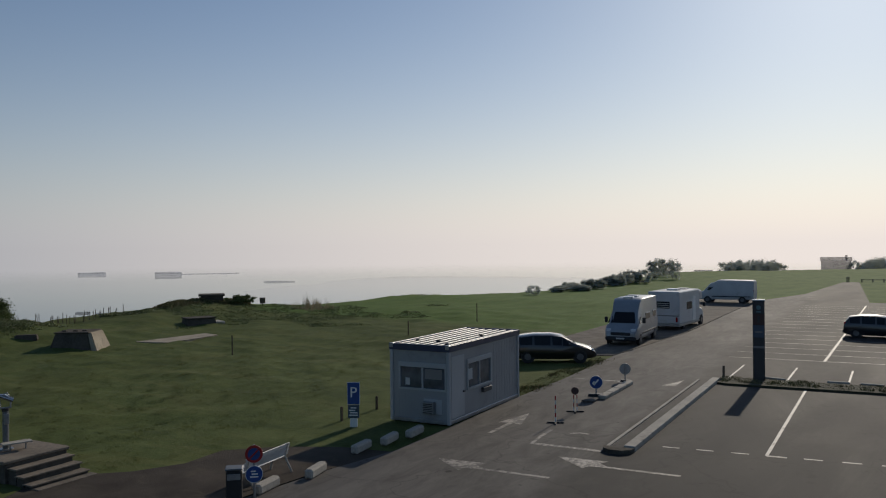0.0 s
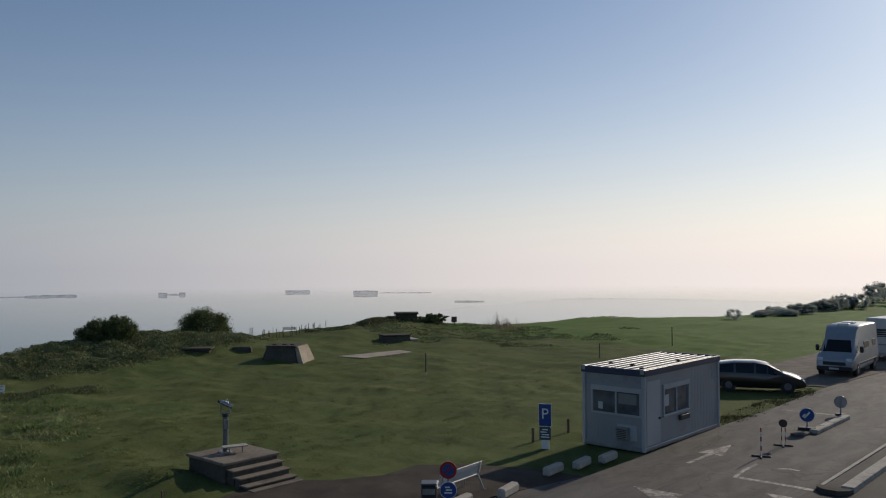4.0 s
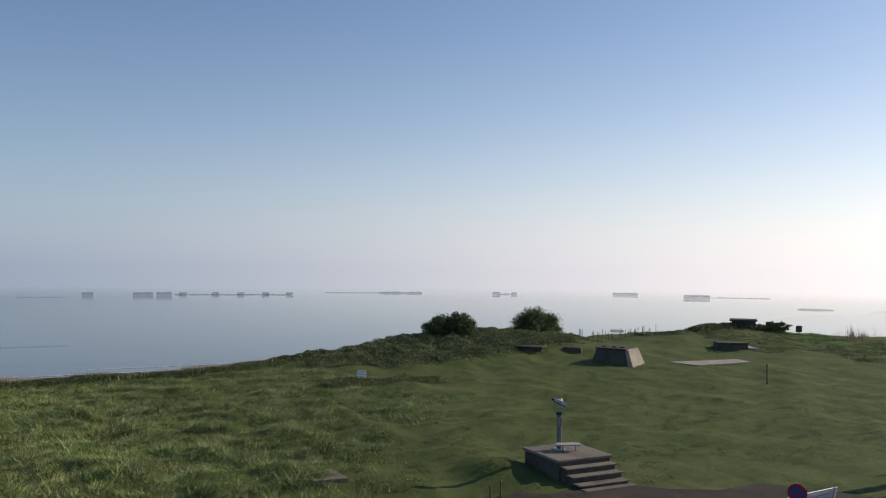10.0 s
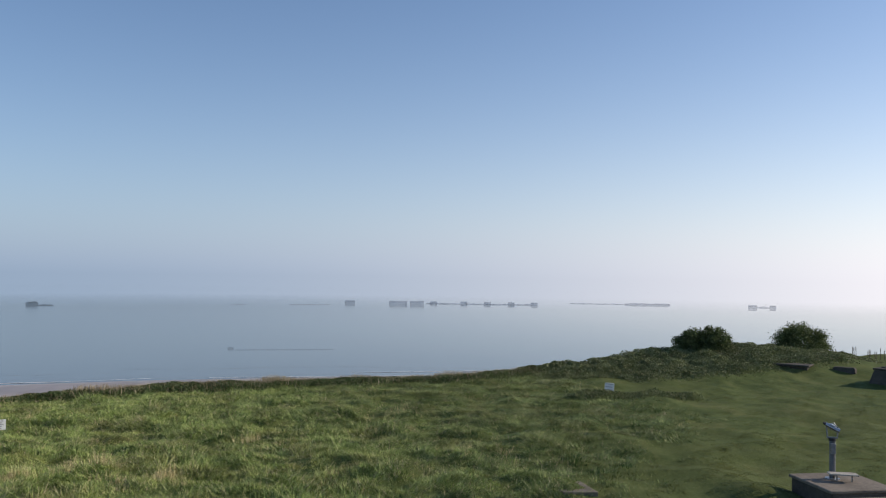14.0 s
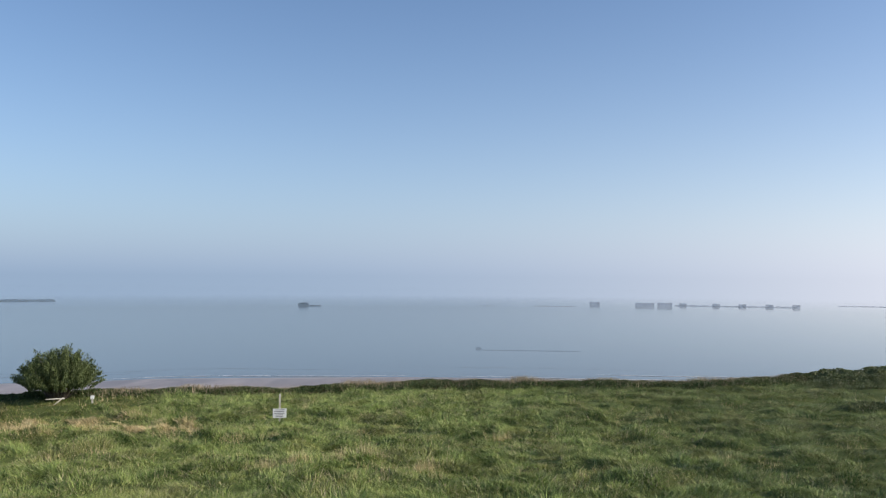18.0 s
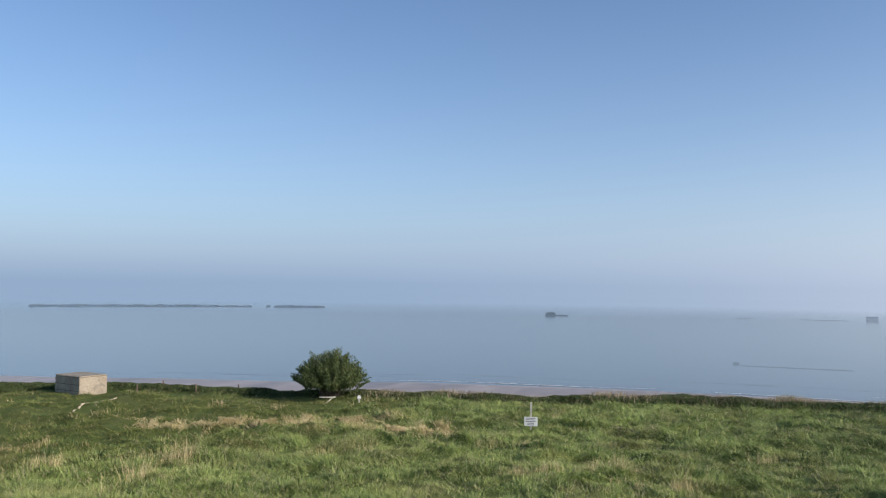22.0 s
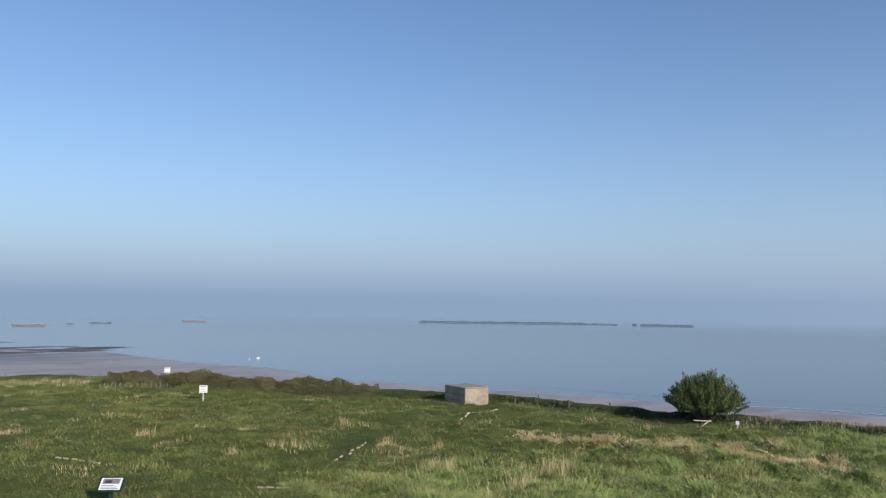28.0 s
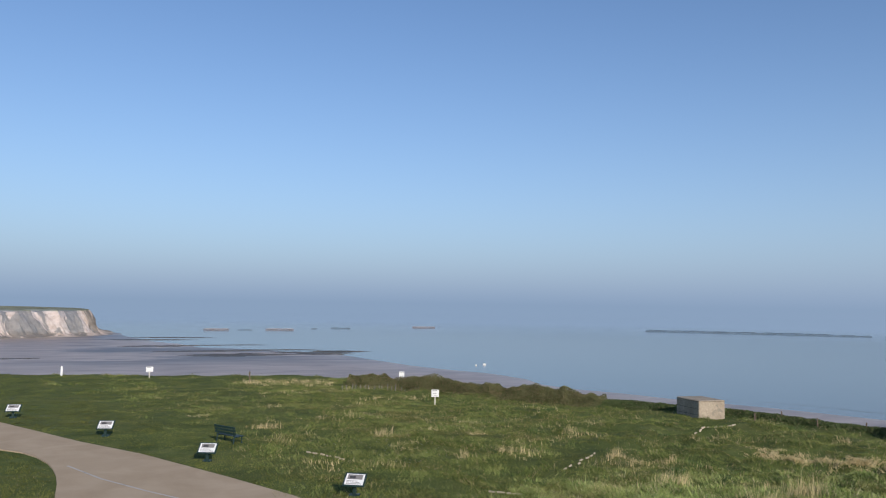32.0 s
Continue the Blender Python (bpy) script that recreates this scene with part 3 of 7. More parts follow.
SOUTH_ROUGH = leaf_mat("south_rough_blade", (0.04, 0.07, 0.017), (0.195, 0.235, 0.06), (0.40, 0.32, 0.16), 0.12, 0.12, 0.6, (0.26, 0.21, 0.085), upright=0.15)
LAWN_BLADE = leaf_mat("lawn_blade", (0.096, 0.120, 0.036), (0.142, 0.168, 0.052), (0.22, 0.20, 0.10), 0.03, 0.04, 0.3, (0.175, 0.16, 0.068), 0.05, 0.88)
STRAW = leaf_mat("dry_straw", (0.38, 0.30, 0.145), (0.70, 0.57, 0.31), deep=0.3)
SOUTH_BLADE = leaf_mat("south_turf_blade", (0.128, 0.152, 0.034), (0.22, 0.24, 0.062), (0.30, 0.25, 0.12), 0.05, 0.08, 0.35, (0.25, 0.215, 0.075), 0.08, 0.8)
WEED_LEAF = leaf_mat("weed_leaf", (0.025, 0.05, 0.016), (0.10, 0.155, 0.048), deep=0.3)
VERGE_BLADE = leaf_mat("verge_blade", (0.045, 0.055, 0.02), (0.13, 0.14, 0.05), (0.28, 0.22, 0.13), 0.3, 0.06, 0.4, None, 0.08)
# ---- the ticket cabin ----
CX, CY = -16.02, 25.27
POST_GREY = surface("cabin_post_paint", (0.33, 0.335, 0.335), (0.43, 0.435, 0.435), 30, 0.7, 0.5, bump=0.05)
cabin = thing("site_cabin", pose(CX, CY, 0.05), "light grey prefabricated site cabin with navy roof edge beside the lane", "cabin")
W, L, HT = 2.44, 6.06, 2.74
# two walls carry window openings, so they are made of panels round them
WALLS = [(0.06, W - 0.06, L - 0.12, L - 0.06, 0.14, HT - 0.2), (0.06, 0.12, 0.12, L - 0.12, 0.14, HT - 0.2)]
WALLS += [(x0, x1, 0.06, 0.12, z0, z1) for x0, x1, z0, z1 in ((0.06, 0.42, 0.14, 2.54), (2.22, 2.38, 0.14, 2.54), (0.42, 2.22, 0.14, 1.2), (0.42, 2.22, 1.98, 2.54))]
WALLS += [(W - 0.12, W - 0.06, y0, y1, z0, z1) for y0, y1, z0, z1 in ((0.12, 1.5, 0.14, 2.54), (3.36, L - 0.12, 0.14, 2.54), (1.5, 3.36, 0.14, 1.08), (1.5, 3.36, 1.98, 2.54))]
for a in WALLS:
    part("wall_panel", boxed(*a), PANEL, cabin)
for i in range(1, 24):
    y = i * 0.25
    if 1.2 < y < 3.6 or y < 1.3:
        continue
    part("panel_rib", boxed(W - 0.06, W - 0.057, y - 0.05, y + 0.05, 0.2, 2.5, 0.0028), PANEL, cabin)
for i in range(1, 9):
    x = i * 0.26 + 0.05
    part("panel_rib", boxed(x - 0.05, x + 0.05, 0.056, 0.06, 0.2, 0.98, 0.003), PANEL, cabin)
for x in (0, W - 0.13):
    for y in (0, L - 0.13):
        part("corner_post", boxed(x, x + 0.13, y, y + 0.13, 0, HT - 0.18, 0.02), POST_GREY, cabin)
part("floor_frame", boxed(0.02, W - 0.02, 0.02, L - 0.02, 0.0, 0.14, 0.015), GREY_METAL, cabin)
for a in ((-0.02, W + 0.02, -0.02, 0.08), (-0.02, W + 0.02, L - 0.08, L + 0.02), (-0.02, 0.08, 0.08, L - 0.08), (W - 0.08, W + 0.02, 0.08, L - 0.08)):
    part("roof_edge", boxed(*a, HT - 0.2, HT + 0.02, 0.012), NAVY, cabin, "navy blue metal roof edge")
for x in (0.0, W - 0.16):
    for y in (-0.03,):
        part("corner_casting", boxed(x, x + 0.16, y, y + 0.16, HT - 0.13, HT + 0.035, 0.015), GREY_METAL, cabin)
part("roof_sheet", boxed(0.08, W - 0.08, 0.08, L - 0.08, HT - 0.16, HT - 0.05), ROOF, cabin, "pale metal roof sheet")
for i in range(7):
    x = 0.26 + 0.32 * i
    part("roof_rib", boxed(x - 0.06, x + 0.06, 0.1, L - 0.1, HT - 0.05, HT + 0.005, 0.02), ROOF, cabin)
for x, y in ((0.5, 1.2), (1.3, 1.3), (1.9, 3.6), (2.1, 0.5)):
    part("roof_debris", boxed(x - 0.09, x + 0.09, y - 0.07, y + 0.07, HT - 0.05, HT + 0.05, 0.03), BLACK, cabin, "dark clump of debris on the roof")


# pale grey-blue base colour paints in the sky's reflection on the panes
m = Mat("sky_pale_cabin_glass")
m.put("Base Color", m.ramp(m.noise(1.6, 4, 0.6), (0.35, (0.05, 0.06, 0.065)), (0.65, (0.12, 0.135, 0.145)))).put("Roughness", 0.08).put("IOR", 1.5)
CABIN_GLASS = m.m


FRAME_WHITE = surface("window_frame_paint", (0.33, 0.34, 0.34), (0.43, 0.44, 0.44), 30, 0.9, 0.45, bump=0.05)


def cabin_window(name, a0, a1, z0, z1, side, frame=0.07):
    """A sliding window of two panes; side 's' is the short wall, 'e' the long one."""
    def bx(u0, u1, w0, w1, d0, d1, bev=0.0):
        if side == "s":
            return boxed(u0, u1, 0.075 - d1, 0.075 - d0, w0, w1, bev)
        return boxed(W - 0.075 + d0, W - 0.075 + d1, u0, u1, w0, w1, bev)
    win = new(name)
    win.parent = cabin
    for u0, u1, w0, w1 in ((a0, a1, z0, z0 + frame), (a0, a1, z1 - frame - 0.1, z1), (a0, a0 + frame, z0 + frame, z1 - frame - 0.1), (a1 - frame, a1, z0 + frame, z1 - frame - 0.1)):
        part("window_frame", bx(u0, u1, w0, w1, -0.03, 0.06, 0.008), FRAME_WHITE, win)
    mid = (a0 + a1) / 2
    part("mullion", bx(mid - 0.03, mid + 0.03, z0 + frame, z1 - frame - 0.1, -0.02, 0.045), POST_GREY, win)
    for u0, u1 in ((a0 + frame, mid - 0.03), (mid + 0.03, a1 - frame)):
        part("pane", bx(u0, u1, z0 + frame, z1 - frame - 0.1, -0.005, 0.003), CABIN_GLASS, win)
    return win


w1 = cabin_window("window_opening", 0.36, 2.30, 1.14, 2.12, "s")
part("notice", boxed(0.62, 0.80, 0.066, 0.07, 1.3, 1.55), CURTAIN, w1)
part("blind", boxed(1.42, 2.1, 0.066, 0.07, 1.55, 1.9), PRINT, w1, "half lowered grey blind")
w2 = cabin_window("window_opening", 1.42, 3.46, 1.0, 2.12, "e")
part("notice", boxed(W - 0.072, W - 0.068, 1.56, 1.9, 1.35, 1.75), CURTAIN, w2)
door = part("door", boxed(W - 0.06, W - 0.035, 0.22, 1.2, 0.18, 2.34, 0.008), POST_GREY, cabin, "closed pale grey door")
part("handle", boxed(W - 0.035, W + 0.02, 1.04, 1.16, 1.0, 1.06, 0.01), BLACK, door)
part("letter_box", boxed(W - 0.06, W + 0.06, 2.6, 3.3, 0.74, 0.92, 0.015), DARK_PRINT, cabin)
ac = part("air_conditioner", boxed(1.42, 1.86, -0.16, 0.06, 0.36, 0.78, 0.015), GREY_METAL, cabin)
part("surround", boxed(1.38, 2.12, 0.03, 0.06, 0.34, 0.86, 0.008), POST_GREY, ac)
for k in range(6):
    part("grille_slat", boxed(1.46, 1.82, -0.175, -0.155, 0.4 + k * 0.06, 0.425 + k * 0.06), BLACK, ac)

# ---- signs, posts and street furniture ----
def text_mesh(s, size, depth=0.006):
    cu = bpy.data.curves.new("letter", "FONT")
    cu.body, cu.size, cu.extrude, cu.align_x, cu.align_y = s, size, depth, "CENTER", "CENTER"
    ob = bpy.data.objects.new("letter", cu)
    me = bpy.data.meshes.new_from_object(ob)
    bpy.data.objects.remove(ob)
    return me


def letter(s, size, material, parent, m):
    me = text_mesh(s, size)
    me.materials.append(material)
    ob = new("letter", me)
    ob.parent = parent
    ob.matrix_local = m
    return ob


sign = thing("parking_sign", pose(-16.62, 23.85, 0.0, 0, 0, 24), "blue parking sign with a white letter on a white post", "sign")
part("post", boxed(-0.13, 0.13, 0.0, 0.06, -0.1, 0.5, 0.01), WHITE, sign)
plate = part("plate", boxed(-0.21, 0.21, -0.02, 0.02, 0.8, 1.55, 0.012), BLUE, sign)
part("border", boxed(-0.225, 0.225, 0.0, 0.03, 0.785, 1.565, 0.01), WHITE, sign)
letter("P", 0.52, WHITE, plate, pose(0, -0.022, 1.2, 90))
low = part("lower_plate", boxed(-0.2, 0.2, -0.02, 0.02, 0.32, 0.77, 0.01), SLATEBLUE, sign)
for k, (a, b) in enumerate(((-0.15, 0.15), (-0.12, 0.14), (-0.16, 0.06), (-0.1, 0.1))):
    part("bar", boxed(a, b, -0.026, -0.019, 0.40 + 0.085 * k, 0.44 + 0.085 * k), WHITE, low)


def wooden_post(x, y, h, r=0.055, lean=0.0, name="wooden_post", label="short dark wooden post in the grass", group="posts by the cabin"):
    ob = thing(name, pose(x, y, ground_z(x, y), lean, lean * 0.6, random.uniform(0, 90)), label, "post", group)
    part("shaft", rodded((0, 0, -0.2), (0, 0, h), r, r * 0.92, 9), WOOD, ob)
    part("cap", rodded((0, 0, h - 0.01), (0, 0, h + 0.02), r * 0.92, r * 0.5, 9), WOOD, ob)
    return ob


for x, y in ((-17.6, 24.5), (-17.65, 25.6), (-17.6, 26.8)):
    wooden_post(x, y, 0.5)
for x, y, h in ((-33.9, 36.35, 1.15), (-29.3, 48.6, 0.95), (-29.9, 60.5, 1.5)):
    p = wooden_post(x, y, h, 0.04, 0, "field_post", "thin dark post standing in the meadow", "field posts")


def disc(r, y0, y1, z, seg=28, x=0.0):
    return rodded((x, y0, z), (x, y1, z), r, r, seg)


bin_ = thing("litter_bin", pose(-14.4, 15.55, 0.05, 0, 0, 40), "dark litter bin beside the gravel path", "bin")
part("body", boxed(-0.19, 0.19, -0.19, 0.19, 0.0, 0.8, 0.03), BLACK, bin_)
part("lid", boxed(-0.21, 0.21, -0.21, 0.21, 0.803, 0.85, 0.02), DULL_METAL, bin_, "worn steel lid")
part("opening", boxed(-0.16, 0.16, -0.215, -0.2, 0.58, 0.73, 0.01), GREY_METAL, bin_)
rs = thing("round_sign_post", pose(-13.98, 15.8, 0.05, 0, 0, 40), "post with a red and a blue round traffic sign", "sign")
part("pole", rodded((0, 0.03, 0), (0, 0.03, 1.38), 0.03), GREY_METAL, rs)
d1 = part("red_disc", disc(0.215, -0.01, 0.01, 1.16), RED, rs, "round no-parking sign, red ring on blue")
part("centre", disc(0.15, -0.018, -0.01, 1.16), BLUE, d1)
b_ = boxed(-0.02, 0.02, -0.024, -0.018, -0.14, 0.14)
bmesh.ops.transform(b_, matrix=Matrix.Translation((0, 0, 1.16)) @ pose(0, 0, 0, 0, 45, 0), verts=b_.verts[:])
part("bar", b_, RED, d1)
d2 = part("blue_disc", disc(0.2, -0.01, 0.01, 0.66), BLUE, rs, "round blue sign with a white rim")
part("rim", rodded((0, 0.012, 0.66), (0, -0.004, 0.66), 0.215, 0.215, 28), WHITE, d2)
for k, (a, b) in enumerate(((-0.1, 0.1), (-0.06, 0.09), (-0.08, 0.04))):
    part("bar", boxed(a, b, -0.016, -0.009, 0.58 + k * 0.07, 0.615 + k * 0.07), WHITE, d2)

BENCH_GREY = surface("bench_paint", (0.34, 0.34, 0.33), (0.5, 0.5, 0.48), 20, 1.5, 0.4, bump=0.05)
bench = thing("white_bench", pose(-14.95, 17.4, 0.05, 0, 0, 5), "white slatted metal bench facing the meadow", "bench")
for k in range(5):
    part("seat_slat", boxed(-0.54 + k * 0.1, -0.455 + k * 0.1, -0.98, 0.98, 0.39, 0.42, 0.008), BENCH_GREY, bench)
for k in range(3):
    part("back_slat", boxed(-0.03 + k * 0.03, 0.0 + k * 0.03, -0.98, 0.98, 0.46 + k * 0.112, 0.562 + k * 0.112, 0.008), BENCH_GREY, bench)
for y in (-0.86, 0.86):
    bm = bmesh.new()
    rod(bm, (-0.5, y, 0), (-0.42, y, 0.39), 0.03), rod(bm, (0.2, y, 0), (-0.02, y, 0.4), 0.03), rod(bm, (-0.02, y, 0.4), (0.075, y, 0.79), 0.026), rod(bm, (-0.5, y, 0.37), (-0.02, y, 0.37), 0.026)
    part("leg_frame", bm, KERB, bench)

for i, (x, y, a) in enumerate(((-14.05, 18.35, 12), (-14.32, 16.65, 8), (-14.42, 21.1, 6), (-14.2, 22.35, 8), (-13.98, 23.55, 4))):
    bm = boxed(-0.13, 0.13, -0.48, 0.48, 0, 0.26, 0.05)
    ob = thing("concrete_block", pose(x, y, 0.05, 0, 0, a), "pale concrete kerb block at the lane's edge", "block", "kerb blocks")
    part("body", bm, KERB, ob)

# long median
med = thing("median_island", pose(0, 0, 0.05), "long low median with a pale concrete kerb and dark asphalt fill", "traffic island")
part("fill", prism([(-7.78, 24.5), (-7.3, 24.5), (-7.36, 37.8), (-7.66, 37.8)], 0, 0.035), ASPHALT, med)
y = 24.55
while y < 37.6:
    part("kerb_stone", boxed(-7.27, -6.93, y, y + 0.994, 0, 0.17, 0.012), KERB, med)
    part("thin_kerb_stone", boxed(-7.9, -7.79, y, y + 0.994, 0, 0.05, 0.008), KERB, med)
    y += 1.0
part("nose", prism([(-7.9, 24.5), (-7.82, 24.25), (-7.6, 24.05), (-7.2, 24.05), (-6.98, 24.25), (-6.93, 24.5)], 0, 0.13), OLD_CONCRETE, med)

isl = thing("sign_island", pose(0, 0, 0.05), "small traffic island with a pale kerb stone along it", "traffic island")
part("base", prism([(-10.95, 31.4), (-10.75, 31.2), (-10.45, 31.35), (-10.32, 36.3), (-10.7, 36.5), (-10.85, 36.2)], 0, 0.08), ASPHALT, isl)
for k in range(4):
    part("kerb_stone", boxed(-10.52, -10.2, 32.1 + k * 1.02, 33.1 + k * 1.02, 0, 0.17, 0.03), KERB, isl)
kr = thing("keep_left_sign", pose(-10.68, 32.4, 0.13, 0, 0, 18), "round blue arrow sign on a low stand", "sign")
part("foot", boxed(-0.32, 0.32, -0.16, 0.16, -0.03, 0.1, 0.03), BLACK, kr)
part("stem", rodded((0, 0.03, 0.1), (0, 0.03, 0.7), 0.03), GREY_METAL, kr)
kd = part("disc", disc(0.25, -0.012, 0.012, 0.55), BLUE, kr)
part("rim", rodded((0, 0.014, 0.55), (0, -0.004, 0.55), 0.265, 0.265, 28), WHITE, kd)
bm = bmesh.new()
box(bm, -0.03, 0.03, -0.024, -0.011, -0.13, 0.15)
box(bm, -0.1, 0.03, -0.024, -0.011, -0.15, -0.09)
box(bm, -0.1, -0.04, -0.024, -0.011, -0.15, -0.01)
bmesh.ops.transform(bm, matrix=Matrix.Translation((0, 0, 0.55)) @ pose(0, 0, 0, 0, 40, 0), verts=bm.verts[:])
part("arrow", bm, WHITE, kd)
bs = thing("round_sign", pose(-10.64, 36.4, 0.12, 0, 0, 18), "grey back of a round traffic sign on a low stand", "sign")
part("disc", disc(0.25, -0.012, 0.012, 0.55), GREY_METAL, bs)
part("stem", rodded((0, -0.03, 0.0), (0, -0.03, 0.72), 0.03), GREY_METAL, bs)
part("foot", boxed(-0.2, 0.2, -0.14, 0.14, -0.02, 0.08, 0.02), BLACK, bs)

st = thing("striped_pole", pose(-10.47, 27.25, 0.06), "thin red and white pole on a cross foot", "barrier post")
for k in range(6):
    part("stripe", rodded((0, 0, 0.05 + k * 0.15), (0, 0, 0.2 + k * 0.15), 0.022), RED if k % 2 else WHITE, st)
for a in (0, 90):
    b_ = boxed(-0.3, 0.3, -0.03, 0.03, 0, 0.045, 0.01)
    bmesh.ops.rotate(b_, matrix=pose(0, 0, 0, 0, 0, a + 20).to_3x3(), verts=b_.verts[:])
    part("foot_bar", b_, BLACK, st)
st = thing("disc_stand", pose(-10.5, 29.36, 0.06, 0, 0, 20), "dark red round sign on two thin striped legs", "sign")
for x in (-0.05, 0.07):
    for k in range(4):
        part("leg_stripe", rodded((x, 0, 0.04 + k * 0.15), (x, 0, 0.19 + k * 0.15), 0.018), RED if k % 2 else WHITE, st)
part("disc", disc(0.14, -0.012, 0.012, 0.78, 22), BROWNISH, st)
for a in (0, 90):
    b_ = boxed(-0.32, 0.32, -0.03, 0.03, 0, 0.045, 0.01)
    bmesh.ops.rotate(b_, matrix=pose(0, 0, 0, 0, 0, a).to_3x3(), verts=b_.verts[:])
    part("foot_bar", b_, BLACK, st)

# entrance column
tot = thing("information_column", pose(-5.37, 39.25, 0.05, 0, 0, 6), "tall dark information column with printed panels", "column")
part("core", boxed(-0.25, 0.25, -0.14, 0.14, 0, 3.62, 0.012), BLACK, tot)
part("cap", boxed(-0.27, 0.27, -0.16, 0.16, 3.62, 3.68, 0.01), WHITE, tot)
for z0, z1, mt in ((3.05, 3.58, DARK_PRINT), (2.55, 3.03, BROWNISH), (1.98, 2.53, SLATEBLUE), (1.62, 1.96, DARK_PRINT), (1.5, 1.6, PRINT), (0.1, 1.48, DARK_PRINT)):
    pp = part("panel", boxed(-0.235, 0.235, -0.152, -0.14, z0, z1, 0.004), mt, tot)
    if z0 > 2.9:
        part("emblem", disc(0.1, -0.158, -0.15, 3.32, 14), TEAL, pp)
        part("bar", boxed(-0.1, 0.1, -0.157, -0.15, 3.1, 3.16), TEAL, pp)
    elif z0 > 2.5:
        part("bar", boxed(-0.05, 0.05, -0.157, -0.15, 2.65, 2.95), DARK_PRINT, pp)
    elif z0 > 1.9:
        part("bar", boxed(-0.15, 0.15, -0.157, -0.15, 2.2, 2.26), PRINT, pp)

# verge, wheel stops, bollard
SOIL = surface("verge_soil", (0.035, 0.034, 0.018), (0.085, 0.078, 0.042), 14, 1.2, 0.95, bump=0.7, depth=0.03, stain=(0.05, 0.06, 0.02))
vg = thing("verge", pose(0, 0, 0.055), "narrow raised grass verge between the parking bays", "verge", kind="structure")
part("soil", prism([(-7.2, 37.9), (-6.5, 37.6), (6, 38.0), (6, 39.6), (-6.4, 39.4), (-7.2, 39.0)], 0, 0.09), SOIL, vg)
b_ = wooden_post(-6.9, 39.3, 0.55, 0.06, 0, "bollard", "short dark bollard on the verge", "bollards")
b_.matrix_world = pose(-6.9, 39.3, 0.1)
for x, y, a in ((-4.75, 39.75, -14), (-2.2, 39.8, 4), (-0.9, 39.75, -6)):
    ob = thing("wheel_stop", pose(x, y, 0.055, 0, 0, a), "low concrete wheel stop at a bay's end", "wheel stop", "wheel stops")
    part("body", boxed(-0.45, 0.45, -0.09, 0.09, 0, 0.13, 0.03), KERB, ob)

# painted lines
def stripe(name, pts, w, label, z=0.06, cat="road marking", group="painted lines", paint=PAINT):
    """A painted band along a line of points."""
    bm = bmesh.new()
    left, right = [], []
    for i, (x, y) in enumerate(pts):
        a, b = Vector(pts[max(i - 1, 0)]), Vector(pts[min(i + 1, len(pts) - 1)])
        d = (b - a).normalized()
        left.append(bm.verts.new((x - d.y * w / 2, y + d.x * w / 2, z))), right.append(bm.verts.new((x + d.y * w / 2, y - d.x * w / 2, z)))
    for i in range(len(pts) - 1):
        bm.faces.new((left[i], right[i], right[i + 1], left[i + 1]))
    return solid(name, bm, paint, Matrix(), label, cat, group)


def arrow(name, outline, z=0.06):
    bm = bmesh.new()
    bm.faces.new([bm.verts.new((x, y, z)) for x, y in outline])
    return solid(name, bm, OLD_PAINT, Matrix(), "worn white direction arrow painted on the lane", "road marking", "lane arrows")


arrow("lane_arrow", [(-11.97, 24.9), (-11.83, 24.9), (-11.80, 26.6), (-11.45, 26.5), (-11.93, 28.4), (-12.32, 26.5), (-11.98, 26.6)])
arrow("lane_arrow", [(-8.23, 20.8), (-8.23, 20.95), (-10.2, 20.95), (-10.5, 21.15), (-10.35, 21.45), (-11.9, 21.35), (-10.75, 20.45), (-10.7, 20.72), (-10.3, 20.78)])
arrow("lane_arrow", [(-5.15, 22.5), (-5.15, 22.65), (-7.2, 22.62), (-7.45, 22.85), (-7.3, 23.15), (-8.8, 23.05), (-7.75, 22.15), (-7.65, 22.42), (-7.3, 22.46)])
arrow("lane_arrow", [(-9.0, 36.3), (-8.45, 36.5), (-8.42, 38.1)])
stripe("stop_line", [(-10.15, 24.2), (-7.85, 24.2)], 0.22, "worn white stop line across the lane", paint=OLD_PAINT)
stripe("edge_line", [(-10.12, 24.3), (-10.2, 25.2), (-10.22, 26.2)], 0.12, "worn white line along the lane", paint=OLD_PAINT)
stripe("edge_line", [(-9.5, 26.0), (-9.2, 26.2), (-8.9, 26.15)], 0.12, "worn white line along the lane", paint=OLD_PAINT)
stripe("stop_line", [(-13.1, 36.62), (-10.35, 36.7)], 0.18, "worn white stop line across the lane", paint=OLD_PAINT)
for k in range(8):
    x = -6.35 + k * 0.985
    yy = 25.55 + 0.085 * k
    stripe("dash", [(x, yy), (x + 0.5, yy + 0.04)], 0.09, "short white dash of the bay boundary", group="boundary dashes")
stripe("bay_line", [(-3.4, 25.8), (-3.33, 37.6)], 0.1, "long white parking bay line")
stripe("bay_line", [(-3.4, 25.75), (-2.85, 25.8)], 0.1, "short white parking bay line")
for x in (-6.75, -4.28, -1.82):
    stripe("bay_line", [(x, 39.75), (x + 0.03, 44.2)], 0.09, "white parking bay line")
stripe("centre_line", [(-3.2, 47.0), (-2.2, 88.4)], 0.14, "long white line between two rows of bays")
k = 0
while 46.9 + 2.5 * k < 89:
    y = 46.9 + 2.5 * k
    stripe("bay_line", [(-7.9 + 0.01 * k, y), (2.6, y + 0.25)], 0.07, "thin white parking bay line")
    k += 1
